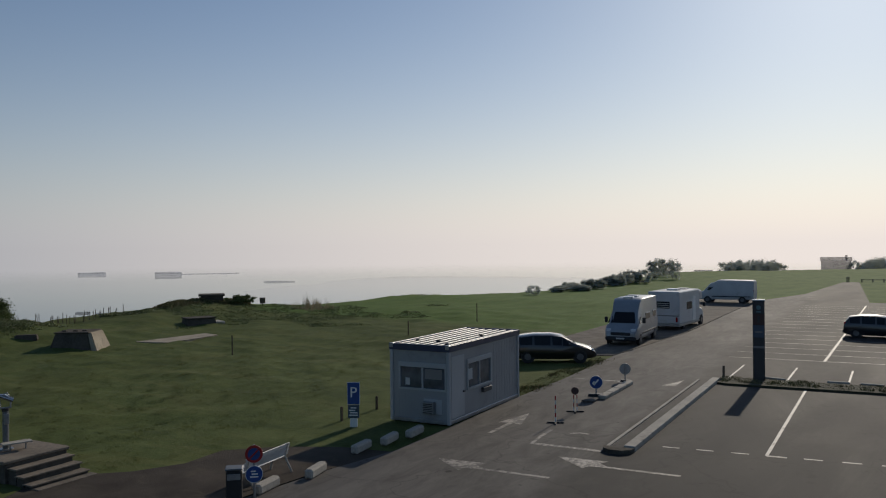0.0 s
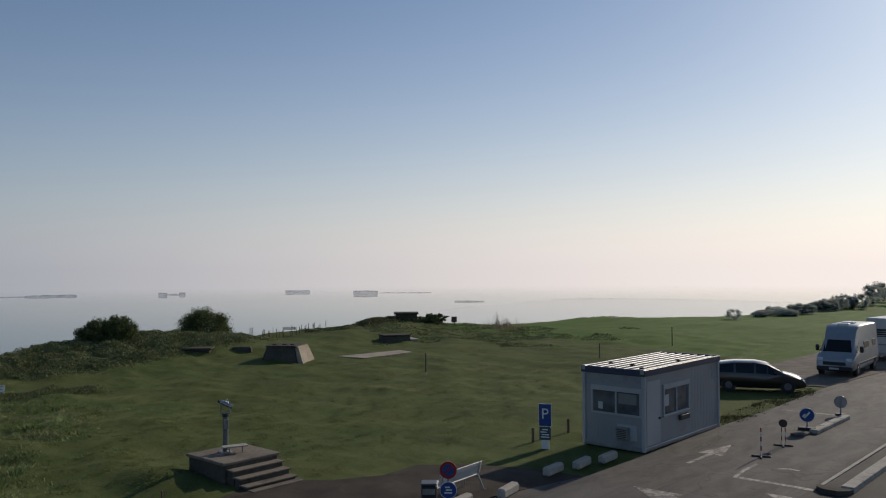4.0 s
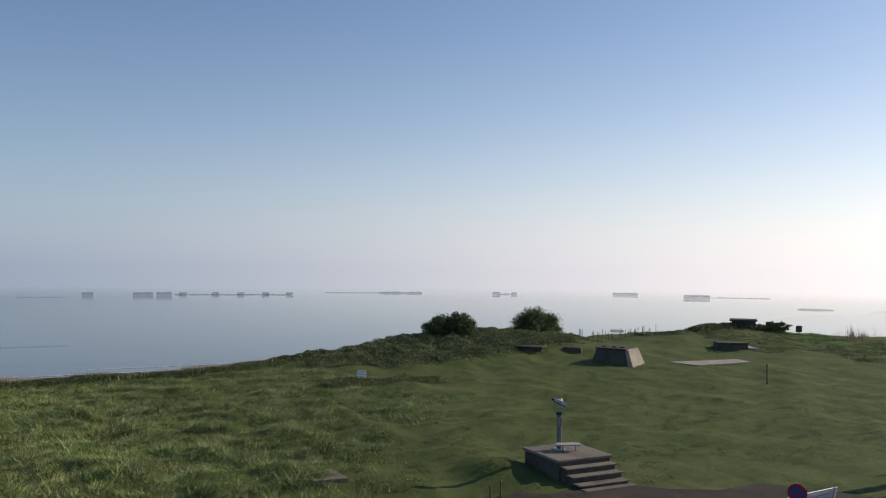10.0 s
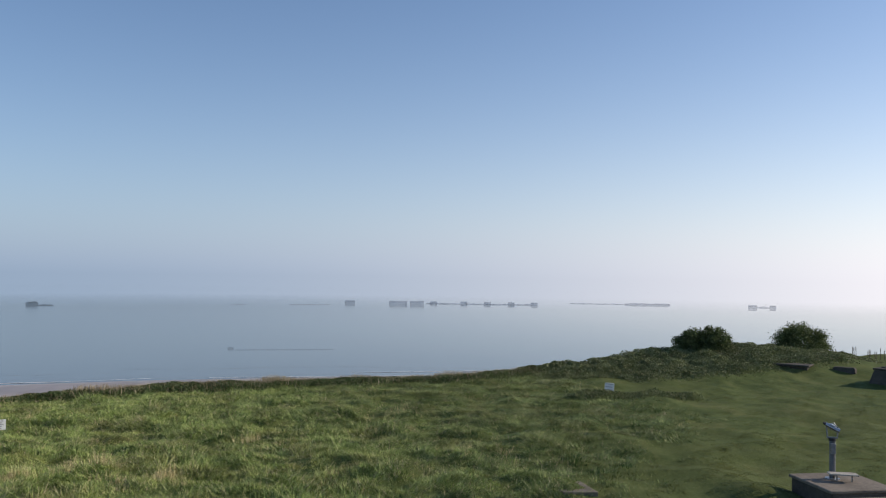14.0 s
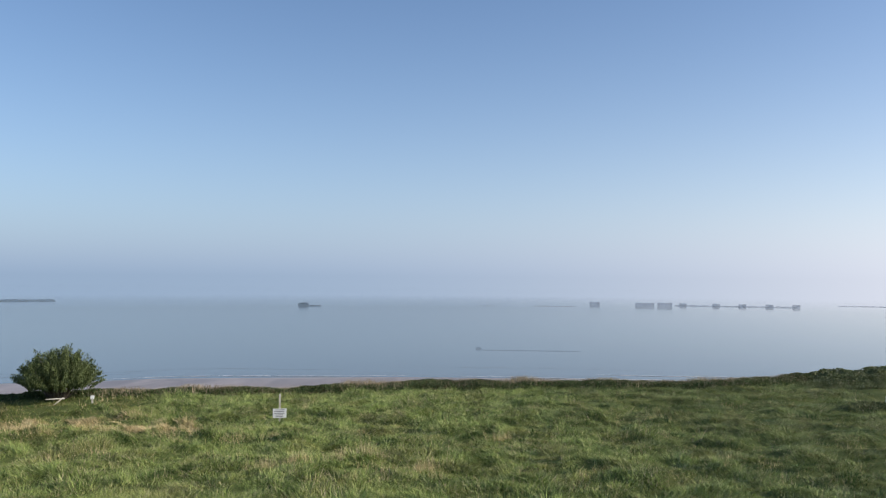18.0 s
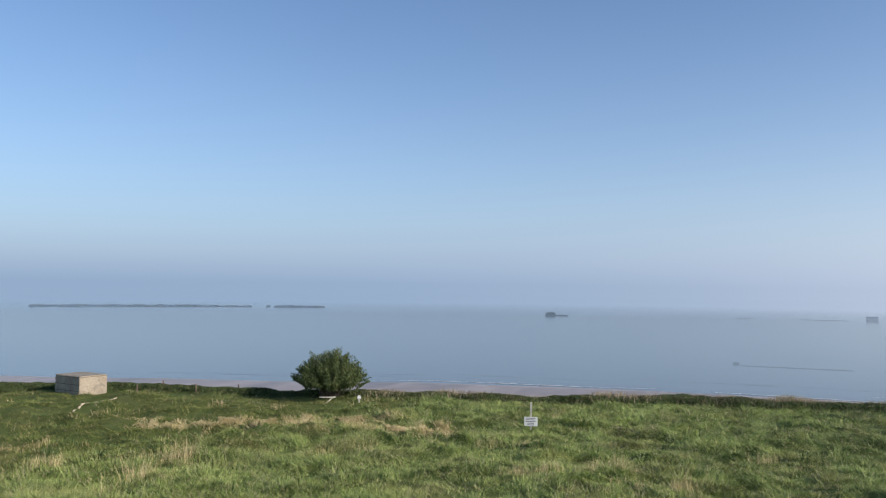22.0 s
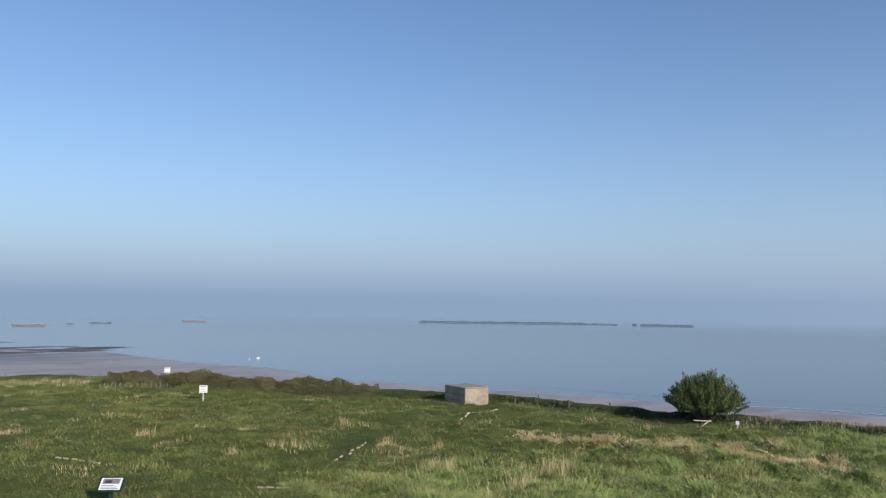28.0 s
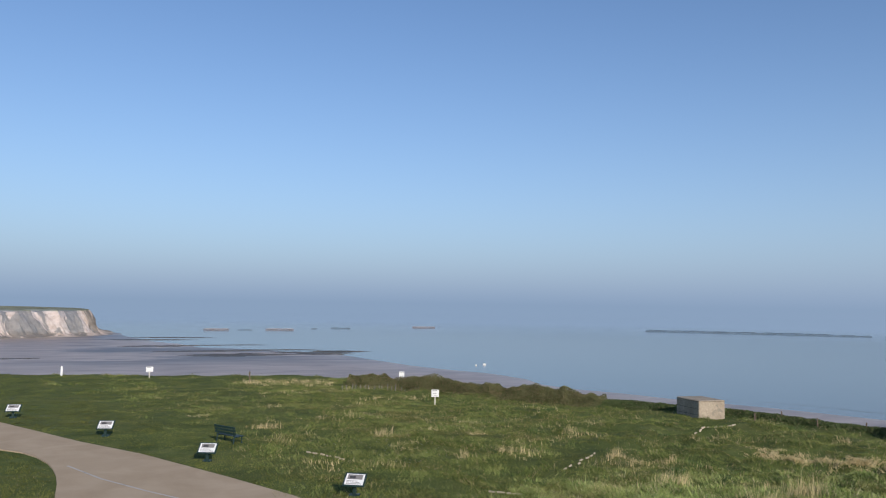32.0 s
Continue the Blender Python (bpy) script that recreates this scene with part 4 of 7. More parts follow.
# ---- vehicles ----
RIM = surface("dull_rim", (0.09, 0.09, 0.095), (0.17, 0.17, 0.175), 20, 3, 0.45, 0.5, 0)
def ring(s):
    y, zb, zm, zt, wb, wm, wt = s
    half = [(wb * 0.92, zb), (wb, zb + 0.12), (wm, zb + (zm - zb) * 0.6), (wm * 0.99, zm), (wt + (wm - wt) * 0.12, zt - 0.06 * min(1, (zt - zm) * 4)), (wt * 0.82, zt)]
    return [(x, y, z) for x, z in half] + [(-x, y, z) for x, z in half[::-1]]


def loft(stations):
    bm = bmesh.new()
    rings = [[bm.verts.new(p) for p in ring(s)] for s in stations]
    for a, b in zip(rings, rings[1:]):
        for i in range(12):
            j = (i + 1) % 12
            bm.faces.new((a[i], a[j], b[j], b[i]))
    bm.faces.new(rings[0]), bm.faces.new(rings[-1][::-1])
    return bm


def pane(quad, inset=0.08, lift=0.012, centre=(0, 0, 0)):
    """A thin pane over four corners, drawn in from them and lifted off the body."""
    q = [Vector(p) for p in quad]
    c = sum(q, Vector()) / 4
    n = (q[2] - q[0]).cross(q[3] - q[1]).normalized()
    if n.dot(c - Vector(centre)) < 0:
        n = -n
    q = [p + (c - p).normalized() * inset + n * 0.002 for p in q]
    bm = bmesh.new()
    lo, hi = [bm.verts.new(p - n * 0.01) for p in q], [bm.verts.new(p + n * lift) for p in q]
    bm.faces.new(hi), bm.faces.new(lo[::-1])
    for i in range(4):
        bm.faces.new((lo[i], lo[(i + 1) % 4], hi[(i + 1) % 4], hi[i]))
    return bm


def screen(a, b, c, shrink=0.9, lift=0.012):
    """A curved screen over the upper strip between two rings of a body, away from the centre c."""
    pts = [[Vector(r[i]) for i in (4, 5, 6, 7)] for r in (a, b)]
    mid = sum((p for row in pts for p in row), Vector()) / 8
    out = (pts[0][3] - pts[0][0]).cross(pts[1][0] - pts[0][0]).normalized()
    if out.dot(mid - Vector(c)) < 0:
        out = -out
    bm = bmesh.new()
    lo, hi = [[[bm.verts.new(mid + (p - mid) * shrink + out * d) for p in row] for row in pts] for d in (-0.02, lift)]
    for i in range(3):
        bm.faces.new((hi[0][i], hi[0][i + 1], hi[1][i + 1], hi[1][i])), bm.faces.new((lo[0][i], lo[1][i], lo[1][i + 1], lo[0][i + 1]))
        for k in (0, 1):
            bm.faces.new((hi[k][i], hi[k][i + 1], lo[k][i + 1], lo[k][i]))
    for i in (0, 3):
        bm.faces.new((hi[0][i], hi[1][i], lo[1][i], lo[0][i]))
    return bm


def wheel(parent, x, y, r, w=0.2):
    s = 1 if x > 0 else -1
    wh = new("wheel")
    wh.parent = parent
    part("tyre", rodded((x - s * w, y, r), (x, y, r), r, r * 0.97, 24), RUBBER, wh)
    part("rim", rodded((x - s * 0.05, y, r), (x + s * 0.012, y, r), r * 0.62, r * 0.56, 16), RIM, wh)
    part("arch", rodded((x - s * 0.02, y, r + 0.02), (x - s * 0.012, y, r + 0.02), r * 1.18, r * 1.18, 24), BLACK, wh)


def hatchback(name, m, paint, label, group, length=4.15, hw=0.86):
    """A small car; its nose points to +y."""
    k = length / 4.15
    S = [(-2.05 * k, 0.32, 0.72, 0.80, hw * 0.84, hw * 0.9, hw * 0.76), (-1.98 * k, 0.24, 0.86, 1.0, hw * 0.92, hw * 0.95, hw * 0.78), (-1.72 * k, 0.2, 0.9, 1.36, hw * 0.96, hw * 0.98, hw * 0.7),
         (-1.0 * k, 0.19, 0.9, 1.46, hw, hw, hw * 0.72), (-0.1 * k, 0.19, 0.88, 1.47, hw, hw, hw * 0.72), (0.45 * k, 0.19, 0.87, 1.38, hw, hw, hw * 0.68), (1.15 * k, 0.2, 0.85, 0.96, hw * 0.98, hw * 0.98, hw * 0.78),
         (1.75 * k, 0.22, 0.72, 0.80, hw * 0.92, hw * 0.94, hw * 0.74), (2.02 * k, 0.26, 0.58, 0.64, hw * 0.8, hw * 0.84, hw * 0.66), (2.09 * k, 0.32, 0.5, 0.54, hw * 0.7, hw * 0.74, hw * 0.6)]
    car = thing(name, m, label, "car", group)
    body = part("body", loft(S), paint, car, smooth=True)
    R = [ring(s) for s in S]
    for a, b in ((2, 3), (3, 4), (4, 5)):
        for f in (0, 1):
            i, j = (3, 4) if f == 0 else (8, 7)
            part("side_window", pane((R[a][i], R[b][i], R[b][j], R[a][j]), 0.07, 0.01, (0, 0, 1)), GLASS, car)
    for i, j in ((3, 4), (8, 7)):
        part("side_window", pane((R[5][i], (R[6][i][0], R[6][i][1] - 0.25, R[6][i][2]), (R[5][j][0], R[5][j][1] + 0.02, R[5][j][2]), R[5][j]), 0.05, 0.01, (0, 0, 1)), GLASS, car)
    part("windscreen", screen(R[5], R[6], (0, 0, 0.5)), GLASS, car)
    part("rear_window", screen(R[2], R[1], (0, 0, 0.5)), GLASS, car)
    for s in (1, -1):
        part("headlight", boxed(s * hw * 0.66 - 0.14, s * hw * 0.66 + 0.14, 1.84 * k, 1.98 * k, 0.6, 0.72, 0.03), LENS, car)
        part("tail_light", boxed(s * hw * 0.82 - 0.08, s * hw * 0.82 + 0.08, -2.02 * k, -1.9 * k, 0.8, 1.02, 0.03), TAIL, car)
        part("mirror", boxed(s * (hw + 0.09) - 0.08, s * (hw + 0.09) + 0.08, 0.72 * k, 0.84 * k, 0.9, 1.02, 0.03), paint, car)
        for y in (-1.28 * k, 1.3 * k):
            wheel(car, s * (hw - 0.01), y, 0.31)
    part("bumper", boxed(-hw * 0.78, hw * 0.78, 2.0 * k, 2.12 * k, 0.3, 0.48, 0.04), BLACK, car)
    part("number_plate", boxed(-0.26, 0.26, 2.115 * k, 2.135 * k, 0.36, 0.46), CURTAIN, car)
    part("rear_bumper", boxed(-hw * 0.84, hw * 0.84, -2.12 * k, -2.0 * k, 0.3, 0.52, 0.04), BLACK, car)
    return car


hatchback("parked_car", pose(-16.1, 41.7, 0.05, 0, 0, -66), CAR_BLACK, "black low car parked on the grass beside the cabin", "parked cars", 4.4, 0.88)
hatchback("parked_car", pose(-0.85, 59.9, 0.055, 0, 0, -93), CAR_DARK, "dark grey hatchback parked in a painted bay", "parked cars", 4.0, 0.84)


def van(name, m, paint, label, length=6.0, height=2.75, hw=1.02, camper=True):
    """A panel van with a sloping bonnet; its nose points to +y."""
    h, e = height, length / 2
    S = [(-e, 0.42, 1.2, h - 0.14, hw * 0.94, hw * 0.97, hw * 0.84), (-e + 0.12, 0.36, 1.25, h - 0.03, hw, hw, hw * 0.86), (0.0, 0.34, 1.25, h, hw, hw, hw * 0.86), (e - 2.0, 0.34, 1.25, h - 0.02, hw, hw, hw * 0.84),
         (e - 1.62, 0.34, 1.25, h - 0.22, hw, hw, hw * 0.78), (e - 1.2, 0.34, 1.25, 2.0, hw, hw, hw * 0.76), (e - 0.62, 0.34, 1.2, 1.3, hw, hw, hw * 0.8), (e - 0.16, 0.36, 0.95, 1.05, hw * 0.96, hw * 0.96, hw * 0.74), (e, 0.42, 0.75, 0.8, hw * 0.86, hw * 0.88, hw * 0.66)]
    v = thing(name, m, label, "van", "parked campers")
    part("body", loft(S), paint, v, smooth=True)
    R = [ring(s) for s in S]
    part("windscreen", screen(R[5], R[6], (0, 0, 0.5)), GLASS, v)
    for i, j in ((3, 4), (8, 7)):
        t = 0.52
        up = [tuple(a + (b - a) * t for a, b in zip(R[k][i], R[k][j])) for k in range(len(R))]
        part("cab_window", pane((R[5][i], (R[6][i][0], R[6][i][1] - 0.2, R[6][i][2] + 0.06), (up[5][0], up[5][1] + 0.1, up[5][2]), up[4]), 0.07, 0.012, (0, 0, 1)), GLASS, v)
        if camper:
            for y0, y1 in ((-e + 0.6, -e + 1.5), (-0.75, 0.55)):
                x = R[2][i][0]
                s = 1 if x > 0 else -1
                part("side_window", boxed(s * hw * 0.945 - 0.03, s * hw * 0.945 + 0.05, y0, y1, 1.35, 1.85, 0.03), GLASS, v)
    for s in (1, -1):
        part("headlight", boxed(s * hw * 0.74 - 0.16, s * hw * 0.74 + 0.16, e - 0.3, e - 0.06, 0.82, 1.04, 0.04), LENS, v)
        part("mirror", boxed(s * (hw + 0.16) - 0.1, s * (hw + 0.16) + 0.1, e - 1.22, e - 1.1, 1.3, 1.66, 0.04), BLACK, v)
        part("tail_light", boxed(s * hw * 0.9 - 0.05, s * hw * 0.9 + 0.05, -e - 0.02, -e + 0.06, 0.9, 1.4, 0.01), TAIL, v)
        part("side_strip", boxed(s * hw - 0.02, s * hw + 0.02, -e + 0.3, e - 1.4, 0.62, 0.72, 0.01), BLACK, v)
        for y in (-e + 1.1, e - 0.95):
            wheel(v, s * (hw + 0.005), y, 0.34, 0.22)
    part("grille", boxed(-hw * 0.6, hw * 0.6, e - 0.05, e + 0.02, 0.62, 0.82, 0.03), BLACK, v)
    part("bumper", boxed(-hw * 0.92, hw * 0.92, e - 0.2, e + 0.06, 0.3, 0.56, 0.06), BLACK, v)
    part("number_plate", boxed(-0.26, 0.26, e + 0.055, e + 0.075, 0.4, 0.5), CURTAIN, v)
    if camper:
        part("roof_hatch", boxed(-0.35, 0.35, -0.6, 0.1, h - 0.03, h + 0.1, 0.03), WHITE, v)
        part("roof_hatch", boxed(-0.3, 0.3, e - 2.5, e - 1.95, h - 0.05, h + 0.07, 0.03), WHITE, v)
    return v


van("camper_van", pose(-14.75, 52.3, 0.05, 0, 0, 182), SILVER, "silver high-roofed camper van parked on gravel, nose forward", 6.0, 2.8)
van("panel_van", pose(-15.0, 89.0, 0.05, 0, 0, 88), CAMPER_WHITE, "white panel van parked across the end of the gravel", 5.5, 2.35, 0.98, False)

mh = thing("motorhome", pose(-14.15, 62.6, 0.05, 0, 0, -5), "white boxy motorhome seen with its rear wall to the car park", "motorhome", "parked campers")
part("body", boxed(-1.15, 1.15, -3.3, 1.6, 0.45, 2.75, 0.07), CAMPER_WHITE, mh)
part("skirt", boxed(-1.13, 1.13, -3.25, 1.6, 0.28, 0.45, 0.02), GREY_METAL, mh)
part("over_cab", boxed(-1.1, 1.1, 1.6, 2.5, 1.9, 2.65, 0.14), CAMPER_WHITE, mh)
S = [(1.55, 0.34, 1.25, 2.2, 1.0, 1.0, 0.86), (2.1, 0.34, 1.25, 2.0, 1.0, 1.0, 0.8), (2.75, 0.34, 1.15, 1.28, 1.0, 1.0, 0.8), (3.3, 0.4, 0.8, 0.9, 0.9, 0.92, 0.7)]
part("cab", loft(S), CAMPER_WHITE, mh)
R = [ring(s) for s in S]
part("windscreen", screen(R[1], R[2], (0, 0, 0.5)), GLASS, mh)
part("rear_window", boxed(-0.5, 0.45, -3.33, -3.27, 1.55, 2.05, 0.03), GLASS, mh, "dark rear window with blinds")
for k in range(3):
    part("blind_slat", boxed(-0.45, 0.4, -3.345, -3.33, 1.62 + k * 0.14, 1.66 + k * 0.14), CURTAIN, mh)
part("stripe", boxed(-1.1, 1.1, -3.318, -3.29, 1.0, 1.08), PRINT, mh)
part("number_plate", boxed(-0.26, 0.26, -3.33, -3.3, 0.62, 0.73), CURTAIN, mh)
for s in (1, -1):
    part("tail_light", boxed(s * 0.95 - 0.07, s * 0.95 + 0.07, -3.335, -3.28, 0.6, 0.95, 0.015), TAIL, mh)
    part("side_window", boxed(s * 1.14 - 0.02, s * 1.14 + 0.03, -1.6, -0.4, 1.4, 1.95, 0.01), GLASS, mh)
    part("mirror", boxed(s * 1.25 - 0.1, s * 1.25 + 0.1, 2.35, 2.5, 1.35, 1.7, 0.04), BLACK, mh)
    for y in (-1.9, 2.4):
        wheel(mh, s * 1.06, y, 0.34, 0.22)
part("side_door", boxed(1.14, 1.17, -0.2, 0.5, 0.5, 2.3, 0.01), WHITE, mh)
part("roof_hatch", boxed(-0.4, 0.4, -1.4, -0.7, 2.74, 2.86, 0.03), WHITE, mh)
part("roof_vent", boxed(-0.3, 0.5, 0.3, 1.2, 2.74, 2.82, 0.03), GREY_METAL, mh)
# ---- old military works and the telescope in the meadow ----
def frustum(a, b, ta, tb, h, off=(0, 0)):
    """A block a x b at its foot and ta x tb at its top, h high."""
    bm = bmesh.new()
    lo = [bm.verts.new((sx * a / 2, sy * b / 2, -0.3)) for sx, sy in ((-1, -1), (1, -1), (1, 1), (-1, 1))]
    hi = [bm.verts.new((sx * ta / 2 + off[0], sy * tb / 2 + off[1], h)) for sx, sy in ((-1, -1), (1, -1), (1, 1), (-1, 1))]
    bm.faces.new(hi), bm.faces.new(lo[::-1])
    for i in range(4):
        bm.faces.new((lo[i], lo[(i + 1) % 4], hi[(i + 1) % 4], hi[i]))
    bmesh.ops.bevel(bm, geom=bm.edges[:], offset=0.05, segments=2, affect="EDGES")
    return bm


bk = thing("bunker", pose(-45.3, 34.7, ground_z(-45, 34.5) - 0.12, 0, 0, 31), "low dark concrete bunker with sloping flanks in the lawn", "bunker")
part("body", frustum(2.75, 2.6, 1.95, 2.05, 1.05), OLD_CONCRETE, bk)
# flank in a paler concrete than the body: its sunlight is put into colour
b_ = frustum(0.4, 2.5, 0.25, 1.95, 1.1)
bmesh.ops.transform(b_, matrix=pose(1.42, 0, 0, 0, -18, 0), verts=b_.verts[:])
part("flank", b_, PILLBOX, bk, "concrete flank coloured pale as if sunlit")
part("roof_slab", boxed(-1.05, 1.08, -1.08, 1.08, 1.02, 1.12, 0.03), OLD_CONCRETE, bk)
for x in (-0.8, -0.1, 0.45):
    part("roof_lump", boxed(x, x + 0.3, -0.5, -0.2, 1.1, 1.19, 0.04), OLD_CONCRETE, bk)

bk = thing("bunker", pose(-49.9, 49.6, ground_z(-49.9, 49.6), 0, 0, 62), "half-buried dark bunker at the foot of a mound", "bunker")
part("body", frustum(2.5, 1.9, 2.2, 1.6, 0.42), OLD_CONCRETE, bk)
part("roof_slab", boxed(-1.2, 1.15, -0.9, 0.85, 0.4, 0.5, 0.03), OLD_CONCRETE, bk)
part("ledge", boxed(1.15, 1.9, -0.9, 0.9, -0.2, 0.1, 0.03), KERB, bk)
zz = ground_z(-60.3, 62)
bk = thing("bunker", pose(-60.6, 62, zz, 0, 0, 45), "square dark concrete lookout on an overgrown mound", "bunker")
part("body", frustum(2.3, 2.0, 2.2, 1.9, 0.62), OLD_CONCRETE, bk)
part("roof_slab", boxed(-1.3, 1.25, -1.2, 1.1, 0.6, 0.78, 0.03), OLD_CONCRETE, bk)
sheet("concrete_pad", [(-44.2, 38.3), (-41.8, 38.8), (-41.9, 41.2), (-42.15, 43.7), (-43.75, 44.1)], max(ground_z(-43, 41), ground_z(-44, 38.5), ground_z(-42, 39), ground_z(-42.2, 43.5)) + 0.02, PILLBOX, "flat pale concrete pad set in the grass", "slab", 0.5)
bk = thing("concrete_shelter", pose(-50.8, 31.3, ground_z(-50.8, 31.3) - 0.36, 0, 0, 45), "low concrete shelter sunk in the bank", "shelter")
part("wall", boxed(-0.95, 0.95, -0.5, 0.6, -0.1, 0.42, 0.03), OLD_CONCRETE, bk)
part("roof_slab", boxed(-1.15, 1.1, -0.7, 0.7, 0.42, 0.54, 0.03), OLD_CONCRETE, bk)
bk = thing("concrete_stub", pose(-49.4, 34.0, ground_z(-49.4, 34) - 0.1, 0, 0, 43), "dark broken concrete stub in the grass", "ruin")
part("body", frustum(1.5, 0.7, 1.3, 0.5, 0.35), OLD_CONCRETE, bk)
sheet("paving_slabs", [(-24.9, 7.0), (-23.6, 7.2), (-23.5, 8.2), (-24.8, 8.1)], ground_z(-24.2, 7.6) - 0.06, CONCRETE, "sunken brownish concrete slabs in the grass", "slab", 0.4)

# telescope platform: terrace block, three steps down to the path
pf = thing("viewing_platform", pose(0, 0, 0), "square concrete viewing platform with steps to the gravel path", "platform")
# base and risers in darker concrete: their shade is put into the colour
part("base", boxed(-22.72, -20.82, 13.8, 15.68, -0.3, 0.60, 0.02), OLD_CONCRETE, pf)
part("deck", boxed(-22.78, -20.78, 13.74, 15.74, 0.603, 0.69, 0.02), CONCRETE, pf)
for k in range(3):
    x1, z = -20.45 + 0.32 * k, 0.50 - 0.17 * k
    part("riser", boxed(-20.82 if k == 0 else x1 - 0.32 - 0.0, x1 - 0.04, 13.9, 15.6, -0.2, z - 0.045), OLD_CONCRETE, pf)
    part("tread", boxed(x1 - 0.36 - (0.02 if k else 0), x1, 13.86, 15.66, z - 0.042, z, 0.01), CONCRETE, pf)
part("bottom_slab", boxed(-19.85, -19.55, 13.9, 15.7, -0.2, 0.07, 0.01), CONCRETE, pf)

ts = thing("coin_telescope", pose(-22.05, 14.65, 0.69, 0, 0, 70), "steel coin telescope on a grey column with a step", "telescope")
part("foot_plate", rodded((0, 0, 0), (0, 0, 0.03), 0.2, 0.2, 20), GREY_METAL, ts)
part("column", rodded((0, 0, 0.03), (0, 0, 1.1), 0.085, 0.08, 18), DULL_METAL, ts)
part("collar", rodded((0, 0, 1.08), (0, 0, 1.16), 0.1, 0.1, 18), BLACK, ts)
part("coin_box", boxed(-0.07, 0.07, -0.13, -0.07, 0.72, 1.02, 0.015), GREY_METAL, ts)
bm = bmesh.new()
rod(bm, (-0.13, 0, 1.16), (-0.15, 0, 1.48), 0.022), rod(bm, (0.13, 0, 1.16), (0.15, 0, 1.48), 0.022), rod(bm, (-0.15, 0, 1.17), (0.15, 0, 1.17), 0.025)
part("yoke", bm, GREY_METAL, ts)
hd = new("head")
hd.parent = ts
hd.matrix_local = pose(0, 0, 1.46, -26, 0, -104) @ Matrix.Diagonal((0.85, 0.85, 0.85, 1))
for s in (-0.075, 0.075):
    part("barrel", rodded((s, -0.22, 0), (s, 0.24, 0), 0.055, 0.07, 16), STEEL, hd)
    part("eyepiece", rodded((s, -0.3, 0), (s, -0.21, 0), 0.035, 0.045, 14), BLACK, hd)
    part("objective", rodded((s, 0.235, 0), (s, 0.25, 0), 0.06, 0.06, 16), GLASS, hd)
part("housing", boxed(-0.12, 0.12, -0.12, 0.1, -0.07, 0.09, 0.03), STEEL, hd)
bm = bmesh.new()
rod(bm, (0, -0.1, 0.08), (0, -0.02, 0.16), 0.014, seg=8), rod(bm, (0, -0.02, 0.16), (0, 0.08, 0.1), 0.014, seg=8)
part("grip", bm, STEEL, hd)
st = part("step_plate", boxed(-0.18, 0.6, -0.42, -0.1, 0.19, 0.23, 0.012), KERB, ts, "pale step plate at the column's foot")
part("step_leg", rodded((0.45, -0.26, 0), (0.45, -0.26, 0.19), 0.022), GREY_METAL, st)
part("step_brace", rodded((0.05, -0.26, 0.0), (0.05, -0.26, 0.19), 0.022), GREY_METAL, st)

for x, y, h in ((-20.35, 11.25, 0.35), (-20.12, 11.45, 0.5)):
    wooden_post(x, y, h, 0.03, 3, "thin_stake", "thin wooden stake in the rough grass", "stakes near the platform")


def notice_board(x, y, yaw, w, h, z0, label, post_mat, lean=0, top_post=0.0, group="warning boards", two=False, bars=4):
    ob = thing("warning_board", pose(x, y, ground_z(x, y), 0, lean, yaw), label, "sign", group)
    for px in ((-w * 0.3, w * 0.3) if two else (0,)):
        part("post", boxed(px - 0.04, px + 0.04, 0.012, 0.09, -0.3, z0 + h + top_post, 0.006), post_mat, ob)
    bd = part("board", boxed(-w / 2, w / 2, -0.015, 0.01, z0, z0 + h, 0.006), WHITE, ob)
    r = random.Random(int(x * 100))
    for k in range(bars):
        z = z0 + h * (0.15 + 0.72 * k / max(bars - 1, 1))
        a = w * r.uniform(0.28, 0.42)
        part("bar", boxed(-a, a * r.uniform(0.7, 1), -0.02, -0.014, z - h * 0.035, z + h * 0.035), PRINT, bd)
    return ob


# boards face the terrace
def facing(x, y):
    return math.degrees(math.atan2(y, x)) - 90


notice_board(-42.9, 15.6, facing(-42.9, 15.6) + 16, 0.52, 0.42, 0.28, "tilted white warning board in the long grass", PALE_WOOD, 6, bars=3)
notice_board(-34.6, -12.15, facing(-34.6, -12.15), 0.58, 0.4, 0.17, "white warning board with printed lines on a pale post", PALE_WOOD, 0, 0.62, bars=5)
notice_board(-21.0, -48.5, facing(-21, -48.5), 0.48, 0.46, 0.5, "square grey warning board on a pale post", PALE_WOOD, 0, bars=3)
notice_board(-22.6, -58.6, facing(-22.6, -58.6), 0.4, 0.42, 0.7, "small white warning board above the hedge", PALE_WOOD, 0, bars=2)
notice_board(-5.5, -70.6, facing(-5.5, -70.6), 0.55, 0.42, 0.48, "white warning board on a post at the cliff edge", PALE_WOOD, 0, bars=2)
notice_board(-37.1, -22.4, facing(-37.1, -22.4), 0.17, 0.18, 0.22, "small white round-cornered board beside the bush", PALE_WOOD, 0, bars=1)
for x, y, h in ((1.0, -75, 0.75), (-12.3, -64.3, 0.85)):
    pb = thing("marker_post", pose(x, y, ground_z(x, y), 0, 0, 10), "pale square marker post near the cliff edge", "post", "marker posts")
    hw = 0.08 if x > 0 else 0.04
    part("shaft", boxed(-hw, hw, -hw, hw, -0.2, h, 0.015), WHITE if x > 0 else WOOD, pb)
    part("cap", frustum(hw * 2.2, hw * 2.2, hw, hw, 0.06), WHITE if x > 0 else WOOD, pb).location = (0, 0, h + 0.02)
    if x < 0:
        part("plaque", boxed(-0.13, 0.13, -0.07, -0.042, h - 0.34, h - 0.02), GREY_METAL, pb)

